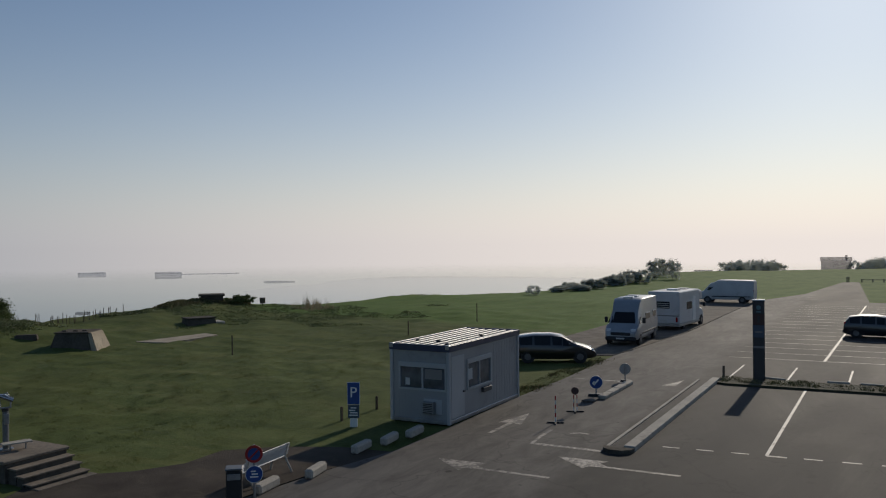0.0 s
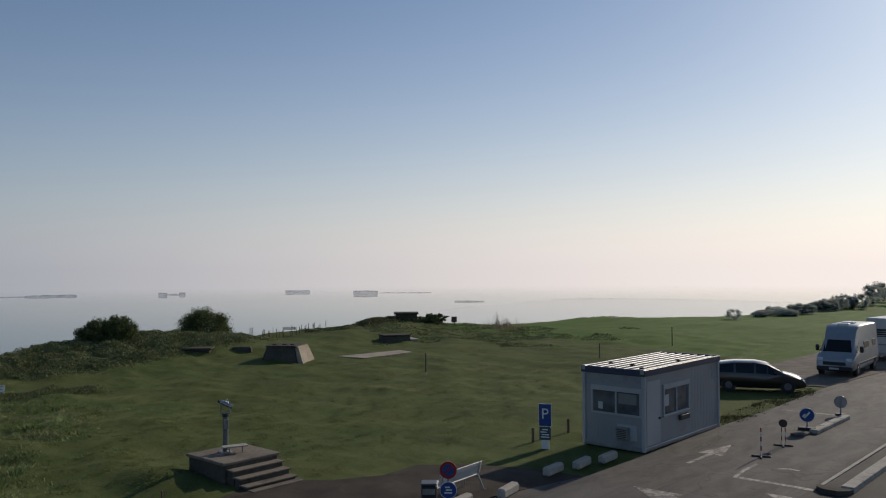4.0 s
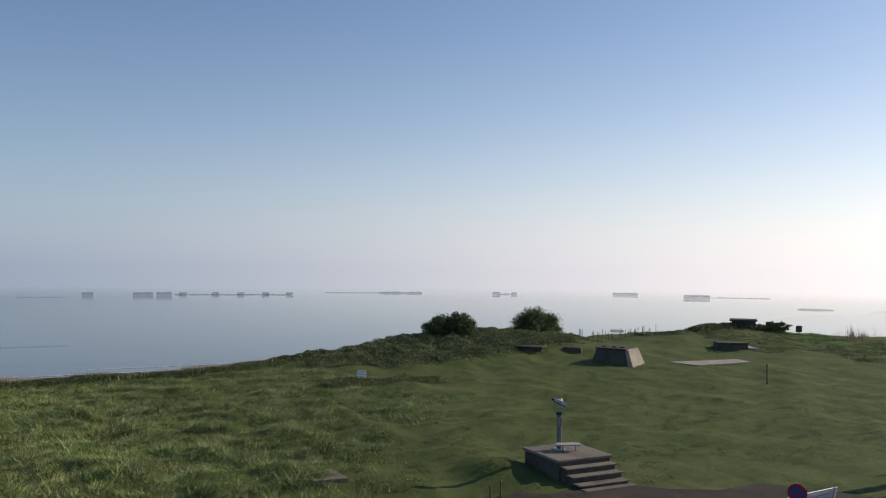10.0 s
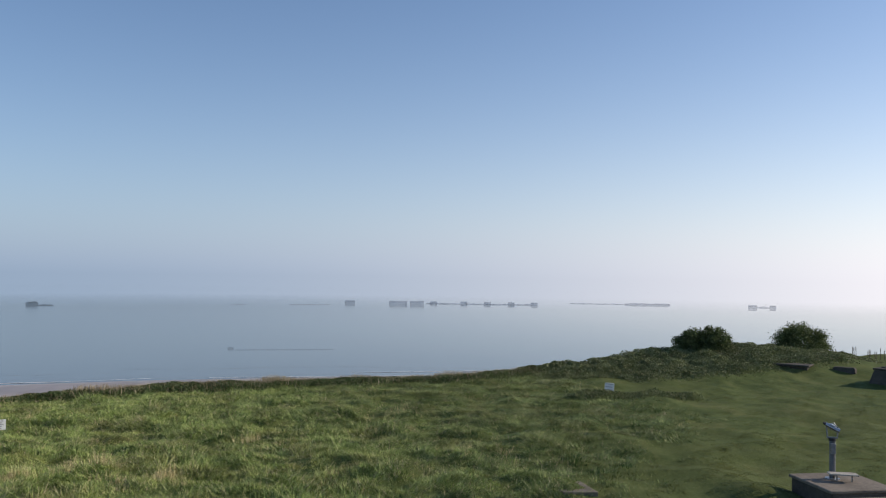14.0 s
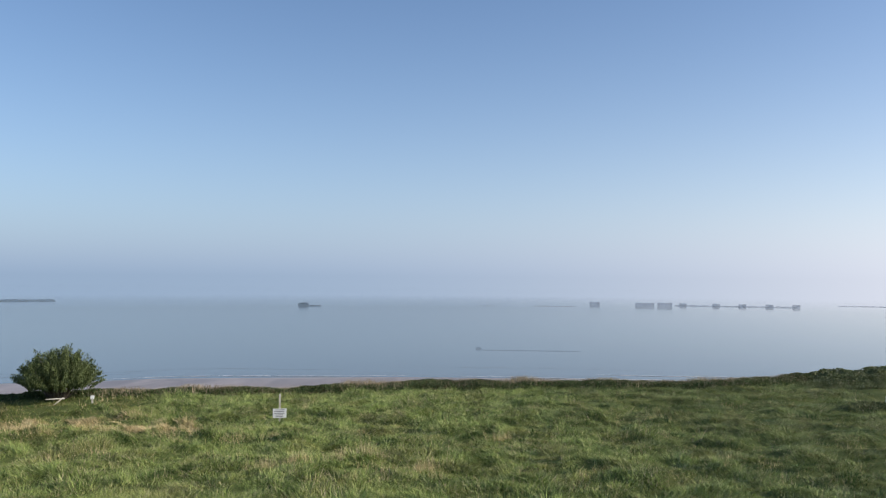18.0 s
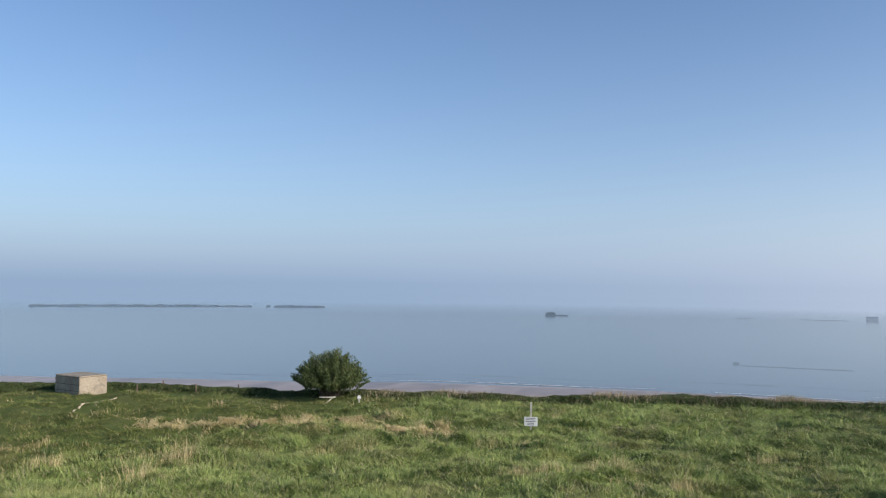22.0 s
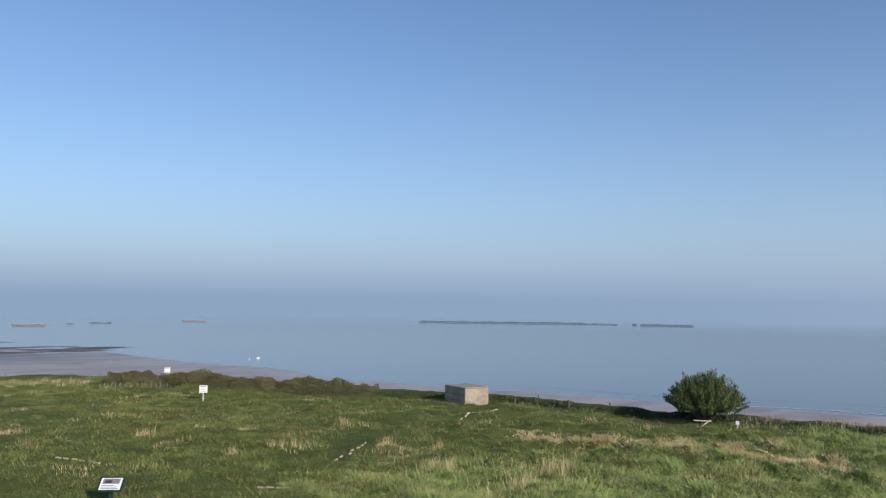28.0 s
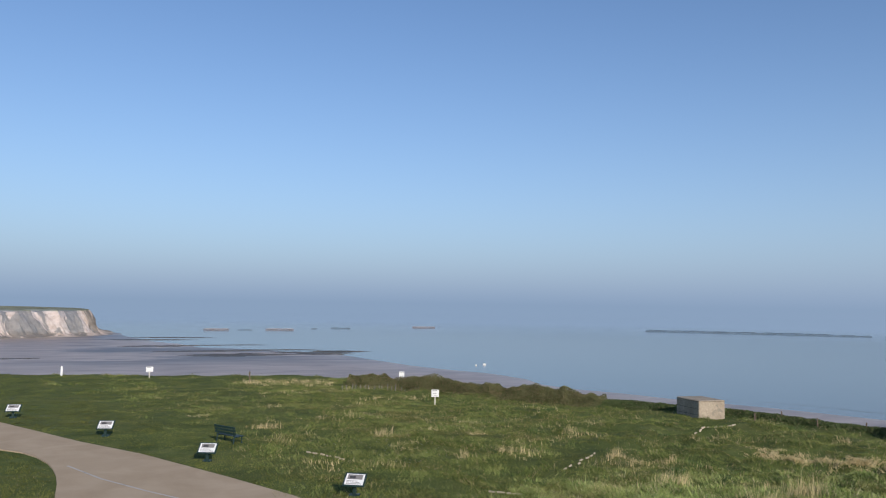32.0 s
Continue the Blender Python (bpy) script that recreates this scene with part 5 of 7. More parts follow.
# pillbox at the cliff edge
zz = ground_z(-33.4, -38.3)
pb = thing("pillbox", pose(-33.45, -38.35, zz - 0.05, 0, 0, -7), "square pale concrete pillbox at the cliff edge, one face sunlit", "pillbox")
part("body", boxed(-0.86, 0.86, -1.15, 1.12, -0.4, 1.06, 0.035), PILLBOX, pb)
part("roof_slab", boxed(-0.87, 0.87, -1.16, 1.13, 1.063, 1.14, 0.04), PILLBOX, pb)
for y0, y1, z in ((-1.12, 0.0, 0.3), (0.02, 1.1, 0.32), (-1.1, 1.1, 0.66)):
    part("board_mark", boxed(0.855, 0.868, y0, y1, z, z + 0.02), OLD_CONCRETE, pb)

# kerb stones of old paths, showing through the grass
def stone_row(a, b, n, label):
    for k in range(n):
        t = (k + 0.5) / n
        x, y = a[0] + (b[0] - a[0]) * t + random.uniform(-0.08, 0.08), a[1] + (b[1] - a[1]) * t + random.uniform(-0.08, 0.08)
        ob = thing("flat_stone", pose(x, y, ground_z(x, y), 0, 0, facing(b[0] - a[0], b[1] - a[1]) + random.uniform(-12, 12)), label, "stone", "old path stones")
        part("body", boxed(-0.04, 0.04, -0.14, 0.14, -0.1, 0.05, 0.018), SANDSTONE, ob)


stone_row((-28.1, -33.1), (-30.7, -34.0), 7, "pale flat stone of an old path in the grass")
stone_row((-30.8, -34.0), (-32.3, -34.2), 4, "pale flat stone of an old path in the grass")
stone_row((-17.4, -27.6), (-21.1, -30.8), 7, "pale flat stone of an old path in the grass")
stone_row((-9.1, -34.6), (-10.2, -32.4), 6, "pale flat stone of an old path in the grass")
stone_row((-13.2, -25.7), (-13.9, -24.5), 4, "pale flat stone of an old path in the grass")

# ---- information desks and bench along the footpath ----
def desk(x, y, yaw):
    ob = thing("information_desk", pose(x, y, ground_z(x, y), 0, 0, yaw), "slanted white information panel on a low dark green post", "information sign", "information desks")
    part("post", boxed(-0.06, 0.06, -0.05, 0.05, -0.1, 0.46, 0.01), GREEN_PAINT, ob)
    part("foot", boxed(-0.16, 0.16, -0.14, 0.14, -0.05, 0.06, 0.01), GREEN_PAINT, ob)
    tp = new("top")
    tp.parent = ob
    tp.matrix_local = pose(0, 0, 0.53, 38, 0, 0)
    part("tray", boxed(-0.37, 0.37, -0.285, 0.285, -0.03, 0.0, 0.008), GREEN_PAINT, tp)
    part("panel", boxed(-0.315, 0.315, -0.225, 0.225, 0.0, 0.008), WHITE, tp)
    part("picture", boxed(-0.25, 0.25, 0.0, 0.19, 0.008, 0.012), PRINT, tp)
    part("picture_detail", boxed(-0.18, 0.02, 0.03, 0.13, 0.012, 0.015), DARK_PRINT, tp)
    for k in range(3):
        part("bar", boxed(-0.26, 0.26 - 0.07 * k, -0.19 + k * 0.055, -0.17 + k * 0.055, 0.008, 0.011), PRINT, tp)
    return ob


for x, y in ((-8.62, -26.4), (-4.98, -33.85), (-1.48, -41.4), (2.8, -49.0)):
    desk(x, y, facing(x, y) - 16)

gb = thing("green_bench", pose(-6.35, -37.95, ground_z(-6.35, -37.95) - 0.1, 0, 0, 118), "dark green slatted bench on the grass facing the sea", "bench")
for k in range(4):
    part("seat_slat", boxed(-0.75, 0.75, 0.02 + k * 0.11, 0.11 + k * 0.11, 0.41, 0.44, 0.008), GREEN_PAINT, gb)
for k in range(3):
    part("back_slat", boxed(-0.75, 0.75, -0.06 - k * 0.03, -0.03 - k * 0.03, 0.5 + k * 0.13, 0.6 + k * 0.13, 0.008), GREEN_PAINT, gb)
for x in (-0.6, 0.6):
    bm = bmesh.new()
    rod(bm, (x, 0.4, -0.05), (x, 0.38, 0.42), 0.03, seg=8), rod(bm, (x, -0.08, -0.05), (x, -0.02, 0.42), 0.03, seg=8), rod(bm, (x, -0.02, 0.4), (x, -0.13, 0.88), 0.025, seg=8), rod(bm, (x, -0.02, 0.4), (x, 0.42, 0.4), 0.025, seg=8)
    part("leg_frame", bm, GREEN_PAINT, gb)
stripe("path_line", [(0.0, -34.4), (-1.1, -31.6), (-2.4, -29.2), (-3.5, -27.4)], 0.09, "faint pale line across the footpath", 0.055)
# ---- bushes, hedges and trees ----
def leaves(centres, size, rng, stretch=1.6, up=0.0):
    """Quads for leaves at the given places, turned at random; up pulls their length upright."""
    n = len(centres)
    a = rng.normal(size=(n, 3))
    a[:, 2] += up * 2.5
    a /= np.linalg.norm(a, axis=1)[:, None]
    b = np.cross(a, rng.normal(size=(n, 3)))
    b /= np.linalg.norm(b, axis=1)[:, None]
    s = size * rng.uniform(0.6, 1.3, (n, 1))
    a, b = a * s * stretch, b * s
    c = centres
    v = np.stack([c - a * 0.5, c + b * 0.42, c + a * 0.5, c - b * 0.42], 1).reshape(-1, 3)
    return v, np.arange(n * 4).reshape(-1, 4)


def crown_points(rng, n, rx, ry, rz, clumps, ragged=0.25, low=-0.25):
    """Places in clumps over an uneven dome."""
    d = rng.normal(size=(clumps, 3))
    d /= np.linalg.norm(d, axis=1)[:, None]
    d = d[d[:, 2] > low]
    r = rng.uniform(0.45, 1.0, (len(d), 1)) ** 0.5 * (1 + ragged * rng.normal(size=(len(d), 1)) * 0.6)
    c = d * r * (rx, ry, rz)
    pick = rng.randint(0, len(c), n)
    return c[pick] + rng.normal(size=(n, 3)) * np.array((rx, ry, rz)) * 0.11


def bush(name, m, rx, ry, rz, n, leaf, material, seed, label, up=0.0, ragged=0.25, stems=7, category="bush", group="", clumps=90, stretch=1.6, low=-0.25, lift=0.55, bark=BARK):
    rng = np.random.RandomState(seed)
    ob = thing(name, m, label, category, group)
    p = crown_points(rng, n, rx, ry, rz, clumps, ragged, low) + (0, 0, rz * lift)
    p = p[p[:, 2] > -0.05]
    v, f = leaves(p, leaf, rng, stretch, up)
    cr = new("crown", quick_mesh("crown", v, f, material))
    cr.parent = ob
    tr = bmesh.new()
    rod(tr, (0, 0, -0.3), (0.05, 0.02, rz * 0.4), 0.09, 0.06, 8)
    part("trunk", tr, bark, ob)
    for k in range(stems):
        a = k * 6.283 / stems + rng.uniform(-0.3, 0.3)
        bm = bmesh.new()
        mid = (math.cos(a) * rx * 0.4, math.sin(a) * ry * 0.4, rz * 0.6)
        rod(bm, (0, 0, rz * 0.15), mid, 0.05, 0.035, 6), rod(bm, mid, (math.cos(a) * rx * 0.8, math.sin(a) * ry * 0.8, rz * rng.uniform(0.7, 1.2)), 0.035, 0.012, 6)
        part("limb", bm, bark, ob)
    return ob


z = ground_z(-55.8, 28)
bush("thorn_bush", pose(-56.4, 26.95, z - 0.35, 0, 0, 60), 1.35, 1.45, 1.15, 13000, 0.085, LEAF_DARK, 1, "dense dark thorn bush on the overgrown bank", group="bank bushes", clumps=170, ragged=0.2)
bush("thorn_bush", pose(-55.75, 28.2, z - 0.35, 0, 0, 20), 1.25, 1.25, 1.32, 13000, 0.085, LEAF_DARK, 2, "dense dark thorn bush on the overgrown bank", group="bank bushes", clumps=160, ragged=0.2)
bush("thorn_bush", pose(-59.8, 37.3, ground_z(-59.8, 37.3) - 0.15, 0, 0, 0), 1.8, 2.05, 1.6, 21000, 0.085, LEAF_DARK, 3, "rounded dark thorn bush on the overgrown bank", group="bank bushes", clumps=230, ragged=0.17)
bush("low_bush", pose(-58.6, 63.6, ground_z(-58.6, 63.6) - 0.1), 1.3, 1.6, 0.6, 2200, 0.14, LEAF_DARK, 4, "low dark bush beside the concrete lookout", group="bank bushes", clumps=40)

# the wind-shaped bush at the edge, made of upright shoots
rng = np.random.RandomState(9)
wb = thing("shoreside_bush", pose(-38.2, -24.9, ground_z(-38.2, -24.9) - 0.05), "bushy green shrub with upright shoots at the cliff edge", "bush")
pts, sprigs = [], bmesh.new()
for k in range(420):
    a, r = rng.uniform(0, 6.283), rng.uniform(0, 1) ** 0.6
    x, y = math.cos(a) * r * 2.0, math.sin(a) * r * 2.05
    top = (2.55 - 1.3 * r ** 2.2) * rng.uniform(0.72, 1.08) * (1.12 if k % 9 == 0 else 1)
    base = 0.25 + 0.75 * r * rng.uniform(0.3, 1.0)
    ln = max(top - base, 0.3)
    n = int(60 + 56 * ln)
    t = rng.uniform(0.15, 1, n)
    q = np.stack([x * (0.66 + 0.42 * t) + rng.normal(size=n) * 0.055, y * (0.66 + 0.42 * t) + rng.normal(size=n) * 0.055, base + ln * t], 1)
    pts.append(q)
    if k % 6 == 0:
        rod(sprigs, (x * 0.3, y * 0.3, 0.2), (x, y, top * 0.95), 0.022, 0.006, 5)
v, f = leaves(np.concatenate(pts), 0.036, rng, 3.2, 1.0)
cr = new("crown", quick_mesh("crown", v, f, LEAF_FRESH))
cr.parent = wb
part("shoots", sprigs, BARK, wb)
for a in (0.4, 2.0, 3.7, 5.2):
    part("trunk", rodded((0.1 * math.cos(a), 0.1 * math.sin(a), -0.2), (0.75 * math.cos(a), 0.75 * math.sin(a), 1.0), 0.075, 0.045, 8), BARK, wb)
lg = thing("fallen_log", pose(-36.95, -24.15, ground_z(-36.95, -24.15) + 0.2, 0, 0, 125) @ Matrix.Diagonal((0.62, 0.62, 0.62, 1)), "bleached dead branches lying under the bush", "log")
part("stem", rodded((-0.8, 0, 0.16), (0.55, 0.1, 0.14), 0.04, 0.06, 8), PALE_WOOD, lg)
part("branch", rodded((0.45, 0.1, 0.2), (-0.25, -0.35, -0.28), 0.045, 0.03, 8), PALE_WOOD, lg)


def thicket(name, line, half, height, per_m, leaf, material, seed, label, bumpy=1.0, up=0.0, category="hedge"):
    """Tangled low growth along a line of places."""
    rng = np.random.RandomState(seed)
    out = []
    for (ax, ay), (bx, by) in zip(line, line[1:]):
        ln = math.hypot(bx - ax, by - ay)
        n = int(ln * per_m)
        t = rng.uniform(0, 1, n)
        u = rng.normal(size=n) * half * 0.5
        x, y = ax + (bx - ax) * t - (by - ay) / ln * u, ay + (by - ay) * t + (bx - ax) / ln * u
        lump = 0.75 + bumpy * (0.22 * waves(x, y, 0.35, seed + 1) + 0.16 * waves(x, y, 1.1, seed + 2))
        h = height * np.clip(lump, 0.25, 1.25) * np.sqrt(np.clip(1 - (u / half) ** 2, 0.05, 1))
        z = ground_height(x, y)
        out.append(np.stack([x, y, z + h * rng.uniform(0, 1, n) ** 0.6 - 0.03], 1))
    v, f = leaves(np.concatenate(out), leaf, rng, 1.7, up)
    ob = new(name, quick_mesh(name, v, f, material))
    return tagged(ob, label, category, kind="stuff")


thicket("bramble_hedge", [(-19.4, -61.5), (-21.3, -60.3), (-24.2, -56), (-26.6, -51), (-29, -47.3), (-31.2, -44.8)], 1.4, 1.05, 4800, 0.055, LEAF_BRAMBLE, 21, "brown-green bramble hedge along the cliff edge", 1.0)
EDGE_LEAF = leaf_mat("edge_scrub_leaf", (0.035, 0.062, 0.02), (0.11, 0.145, 0.05), (0.2, 0.16, 0.09), 0.12, deep=0.4)
thicket("edge_scrub", [(-31, -45.5), (-35.2, -40.6), (-37, -33.5), (-38.2, -28.8), (-41.3, -19.2), (-45.5, -11.2), (-48.5, -1), (-50.5, 9), (-54, 15.5)], 1.1, 0.48, 2800, 0.06, EDGE_LEAF, 24, "dark green scrub along the cliff edge", 0.35)
thicket("bank_bramble", [(-54, 15), (-55.3, 20), (-56, 26), (-57.5, 32), (-58.6, 40)], 3.0, 0.72, 3200, 0.075, BANK_LEAF, 27, "brambles over the bank by the thorn bushes")
thicket("bank_bramble", [(-53.2, 22), (-53.4, 28), (-54.6, 33), (-56, 40)], 2.0, 0.5, 2200, 0.075, BANK_LEAF, 28, "brambles over the bank by the thorn bushes")
thicket("bank_bramble", [(-50.2, 19), (-51.0, 25.5), (-51.8, 30), (-53.2, 36)], 1.7, 0.34, 1500, 0.075, BANK_LEAF, 30, "brambles running out into the lawn")
thicket("rough_clump", [(-42.0, 13.2), (-42.4, 15.4), (-42.6, 18.0), (-43.0, 20.6)], 1.0, 0.42, 900, 0.06, BANK_LEAF, 29, "grey-green clump of tall grass round the tilted board", 1.2, 1.5, "grass")
thicket("mound_scrub", [(-63, 51), (-62.5, 56)], 2.0, 0.26, 420, 0.1, BANK_LEAF, 31, "low scrub over the far mound")
thicket("mound_scrub", [(-62.5, 57), (-61.6, 60), (-60.4, 62.6), (-58.6, 65)], 2.4, 0.55, 900, 0.1, LEAF_BRAMBLE, 32, "low scrub over the far mound")
thicket("mound_scrub", [(-53.5, 86.5), (-51, 88.5)], 1.5, 0.4, 400, 0.13, BANK_LEAF, 33, "low scrub on the rim of the field")

# wire fence posts along the cliff
def fence_post(x, y, h=0.85, r=0.035, wood=WOOD):
    ob = thing("fence_post", pose(x, y, ground_z(x, y), random.uniform(-4, 4), random.uniform(-4, 4), random.uniform(0, 90)), "weathered wooden fence post along the cliff edge", "fence post", "cliff fence posts")
    part("shaft", boxed(-r, r, -r, r, -0.3, h, 0.006), wood, ob)
    part("wire_staple", boxed(-r - 0.005, r + 0.005, -r - 0.01, -r, h * 0.75, h * 0.79), GREY_METAL, ob)


for k in range(34):
    t = k / 33
    fence_post(-60.5 - 2.5 * t + random.uniform(-0.4, 0.4), 40.5 + 12.5 * t + random.uniform(-0.15, 0.15), random.uniform(0.5, 0.95), 0.022)
for k in range(18):
    fence_post(-17.9 - 5.1 * k / 17 + random.uniform(-0.1, 0.1), -58.4 + 2.4 * k / 17, random.uniform(0.25, 0.45), 0.02, GREY_WOOD)
for x, y in ((-33.9, -34.6), (-36.3, -35.0), (-37.4, -30.5), (-38.9, -26.9), (-36.2, -32.5)):
    fence_post(x, y, 0.5)
fb = thing("dark_box_post", pose(-56.9, 65.4, ground_z(-56.9, 65.4), 0, 0, 40), "small dark box on a post by the cliff", "marker")
part("box", boxed(-0.28, 0.28, -0.2, 0.2, 0.25, 0.85, 0.02), WOOD, fb)
part("post", boxed(-0.05, 0.05, -0.05, 0.05, -0.2, 0.25), WOOD, fb)

# bark paled and made part transparent to imitate haze
FAR_BARK = in_haze(surface("hazy_far_bark", (0.12, 0.12, 0.11), (0.2, 0.2, 0.19), 6, 1, 0.9), 0.6)
# trees and roofs beyond the field; haze is put into colour and transparency
def far_tree(az, dist, top, width, seed, n=2200, group="far trees"):
    x, y = -dist * math.sin(radians(az)), dist * math.cos(radians(az))
    z = ground_z(x, y)
    h = top - z
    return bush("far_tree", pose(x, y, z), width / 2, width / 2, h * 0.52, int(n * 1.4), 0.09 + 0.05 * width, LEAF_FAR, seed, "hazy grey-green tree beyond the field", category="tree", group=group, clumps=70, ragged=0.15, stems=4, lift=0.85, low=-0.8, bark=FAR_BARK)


def far_row(az0, az1, dist, top0, top1, count, seed, width):
    for k in range(count):
        t = k / max(count - 1, 1)
        far_tree(az0 + (az1 - az0) * t, dist * random.uniform(0.95, 1.05), top0 + (top1 - top0) * t + random.uniform(-0.4, 0.4), width * random.uniform(0.8, 1.25), seed + k)


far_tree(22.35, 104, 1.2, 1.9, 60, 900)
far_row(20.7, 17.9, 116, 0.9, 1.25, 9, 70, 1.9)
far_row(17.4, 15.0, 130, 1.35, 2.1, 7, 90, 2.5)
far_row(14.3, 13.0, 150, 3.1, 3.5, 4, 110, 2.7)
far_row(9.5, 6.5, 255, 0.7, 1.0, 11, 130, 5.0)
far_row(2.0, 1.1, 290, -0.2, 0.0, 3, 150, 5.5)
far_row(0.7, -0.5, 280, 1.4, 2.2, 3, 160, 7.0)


def far_house(az, dist, w, eave, ridge, label, chimney=True):
    x, y = -dist * math.sin(radians(az)), dist * math.cos(radians(az))
    z = ground_z(x, y)
    ob = thing("far_house", pose(x, y, z, 0, 0, az), label, "house", "far houses")
    e, r = eave - z, ridge - z
    part("wall", boxed(-w / 2, w / 2, -4, 4, -0.5, e, 0.0), FAR_WALL, ob)
    bm = bmesh.new()
    a = [bm.verts.new((s * (w / 2 + 0.3), t, zz)) for s in (-1, 1) for t, zz in ((-4.4, e), (0, r), (4.4, e))]
    bm.faces.new((a[0], a[3], a[4], a[1])), bm.faces.new((a[1], a[4], a[5], a[2])), bm.faces.new((a[0], a[1], a[2])), bm.faces.new((a[3], a[5], a[4])), bm.faces.new((a[0], a[2], a[5], a[3]))
    part("roof", bm, FAR_ROOF, ob)
    if chimney:
        part("chimney", boxed(w * 0.3, w * 0.3 + 0.7, -0.4, 0.4, r - 1.0, r + 0.6), FAR_WALL, ob)
    return ob


FAR_WALL = surface("far_render", (0.10, 0.105, 0.11), (0.17, 0.17, 0.175), 4, 0.4, 0.9, bump=0.1)
FAR_ROOF = surface("far_slate", (0.07, 0.075, 0.08), (0.12, 0.125, 0.13), 4, 0.4, 0.8, bump=0.1)
FAR_WALL, FAR_ROOF = in_haze(FAR_WALL, 0.45), in_haze(FAR_ROOF, 0.45)
far_house(3.0, 300, 9.0, -0.2, 1.0, "hazy grey house with a slate roof on the skyline")
far_house(11.0, 250, 4.5, -2.2, -1.7, "long low hazy shed on the skyline", False)
FAR_POST = in_haze(surface("hazy_far_post", (0.10, 0.10, 0.095), (0.18, 0.18, 0.17), 7, 0.7, 0.9), 0.55)
gate = thing("far_barrier", pose(-4.6, 139, 0.05, 0, 0, 10), "dark barrier and posts at the end of the lane", "barrier")
part("pillar", boxed(-1.4, -1.0, -0.3, 0.3, -0.1, 0.8, 0.05), FAR_POST, gate)
for k in range(5):
    part("post", boxed(0.6 + k * 1.5, 0.8 + k * 1.5, -0.1, 0.1, -0.1, 0.45), FAR_POST, gate)
part("rail", boxed(0.6, 7.0, -0.06, 0.06, 0.28, 0.4), FAR_POST, gate)
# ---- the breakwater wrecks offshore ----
# hull colour paled to imitate haze and to lift the shaded faces
CAISSON = surface("haze_pale_worn_concrete", (0.40, 0.43, 0.46), (0.56, 0.58, 0.61), 0.3, 0.05, 0.9, bump=0.4, depth=0.4, stain=(0.30, 0.32, 0.35))
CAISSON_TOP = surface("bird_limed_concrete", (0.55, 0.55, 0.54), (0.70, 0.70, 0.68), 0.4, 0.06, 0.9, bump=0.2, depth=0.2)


# a transparent share adds more of the imitated haze
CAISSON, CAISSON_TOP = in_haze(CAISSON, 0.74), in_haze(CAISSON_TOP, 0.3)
# darker bluish copy, mainly for sunlit hulls: light and haze put into colour
HAZE_BLUE = surface("haze_blue_concrete", (0.055, 0.095, 0.125), (0.105, 0.15, 0.185), 0.3, 0.05, 0.9, bump=0.4, depth=0.4, stain=(0.05, 0.085, 0.10))

HAZE_BLUE = in_haze(HAZE_BLUE, 0.62)

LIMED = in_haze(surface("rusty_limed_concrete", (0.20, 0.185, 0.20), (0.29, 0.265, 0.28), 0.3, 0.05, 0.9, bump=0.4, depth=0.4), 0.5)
# almost transparent, so the wreck looks faint as through haze
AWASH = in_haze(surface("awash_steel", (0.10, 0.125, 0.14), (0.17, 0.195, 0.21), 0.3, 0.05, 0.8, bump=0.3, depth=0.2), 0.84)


def at_sea(az, dist):
    return -dist * math.sin(radians(az)), dist * math.cos(radians(az))


def broken_top(w, d, h, n, rough, seed, taper=0.94):
    """A long block with an uneven, broken upper edge."""
    r = random.Random(seed)
    bm = bmesh.new()
    rows = []
    for i in range(n + 1):
        x = -w / 2 + w * i / n
        z = h * (1 - rough * r.random()) * (0.55 if i in (0, n) and rough > 0.2 else 1)
        rows.append([bm.verts.new(p) for p in ((x, -d / 2, -2.0), (x, -d / 2 * taper, z), (x, d / 2 * taper, z * (1 - 0.3 * rough * r.random())), (x, d / 2, -2.0))])
    for a, b in zip(rows, rows[1:]):
        for i in range(3):
            bm.faces.new((a[i], b[i], b[i + 1], a[i + 1]))
    bm.faces.new(rows[0]), bm.faces.new(rows[-1][::-1])
    return bm


count = [0]


def caisson(az0, az1, dist, h, limed=False, rough=0.12, skin=None):
    skin = skin or (LIMED if limed else CAISSON)
    low = 0.66 if az1 > 110 else 0.84
    dist, h = dist * (58.3 - low * h) / (58.3 - h), low * h
    az, w = (az0 + az1) / 2, dist * radians(abs(az0 - az1))
    x, y = at_sea(az, dist)
    count[0] += 1
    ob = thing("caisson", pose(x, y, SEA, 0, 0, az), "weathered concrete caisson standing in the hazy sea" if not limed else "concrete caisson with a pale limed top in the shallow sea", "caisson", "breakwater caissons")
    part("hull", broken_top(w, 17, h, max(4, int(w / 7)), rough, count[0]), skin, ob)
    k = max(2, int(w / 16))
    for i in range(k):
        u = -w / 2 + w * (i + 0.5) / k
        part("gunwale", boxed(u - w / k * 0.46, u + w / k * 0.46, -8.6, -7.4, h * 0.55, h * 0.72), skin, ob)
    if limed:
        part("top", boxed(-w * 0.46, w * 0.46, -7.5, 7.5, h * 0.96, h * 1.03), CAISSON_TOP, ob)
    return ob


def reef(az0, az1, dist, h, name="sunken_wall", label="low broken line of sunken wall just above the water"):
    dist, h = dist * (58.3 - 0.7 * h) / (58.3 - h), 0.7 * h
    az, w = (az0 + az1) / 2, dist * radians(abs(az0 - az1))
    x, y = at_sea(az, dist)
    count[0] += 1
    return solid(name, broken_top(w, 9, h, max(5, int(w / 6)), 0.5, count[0], 0.8), AWASH if name == "wreck" else HAZE_BLUE if dist < 1000 else HAZE_BLUE if az > 100 else CAISSON, pose(x, y, SEA, 0, 0, az), label, "sea wall", "sunken walls")


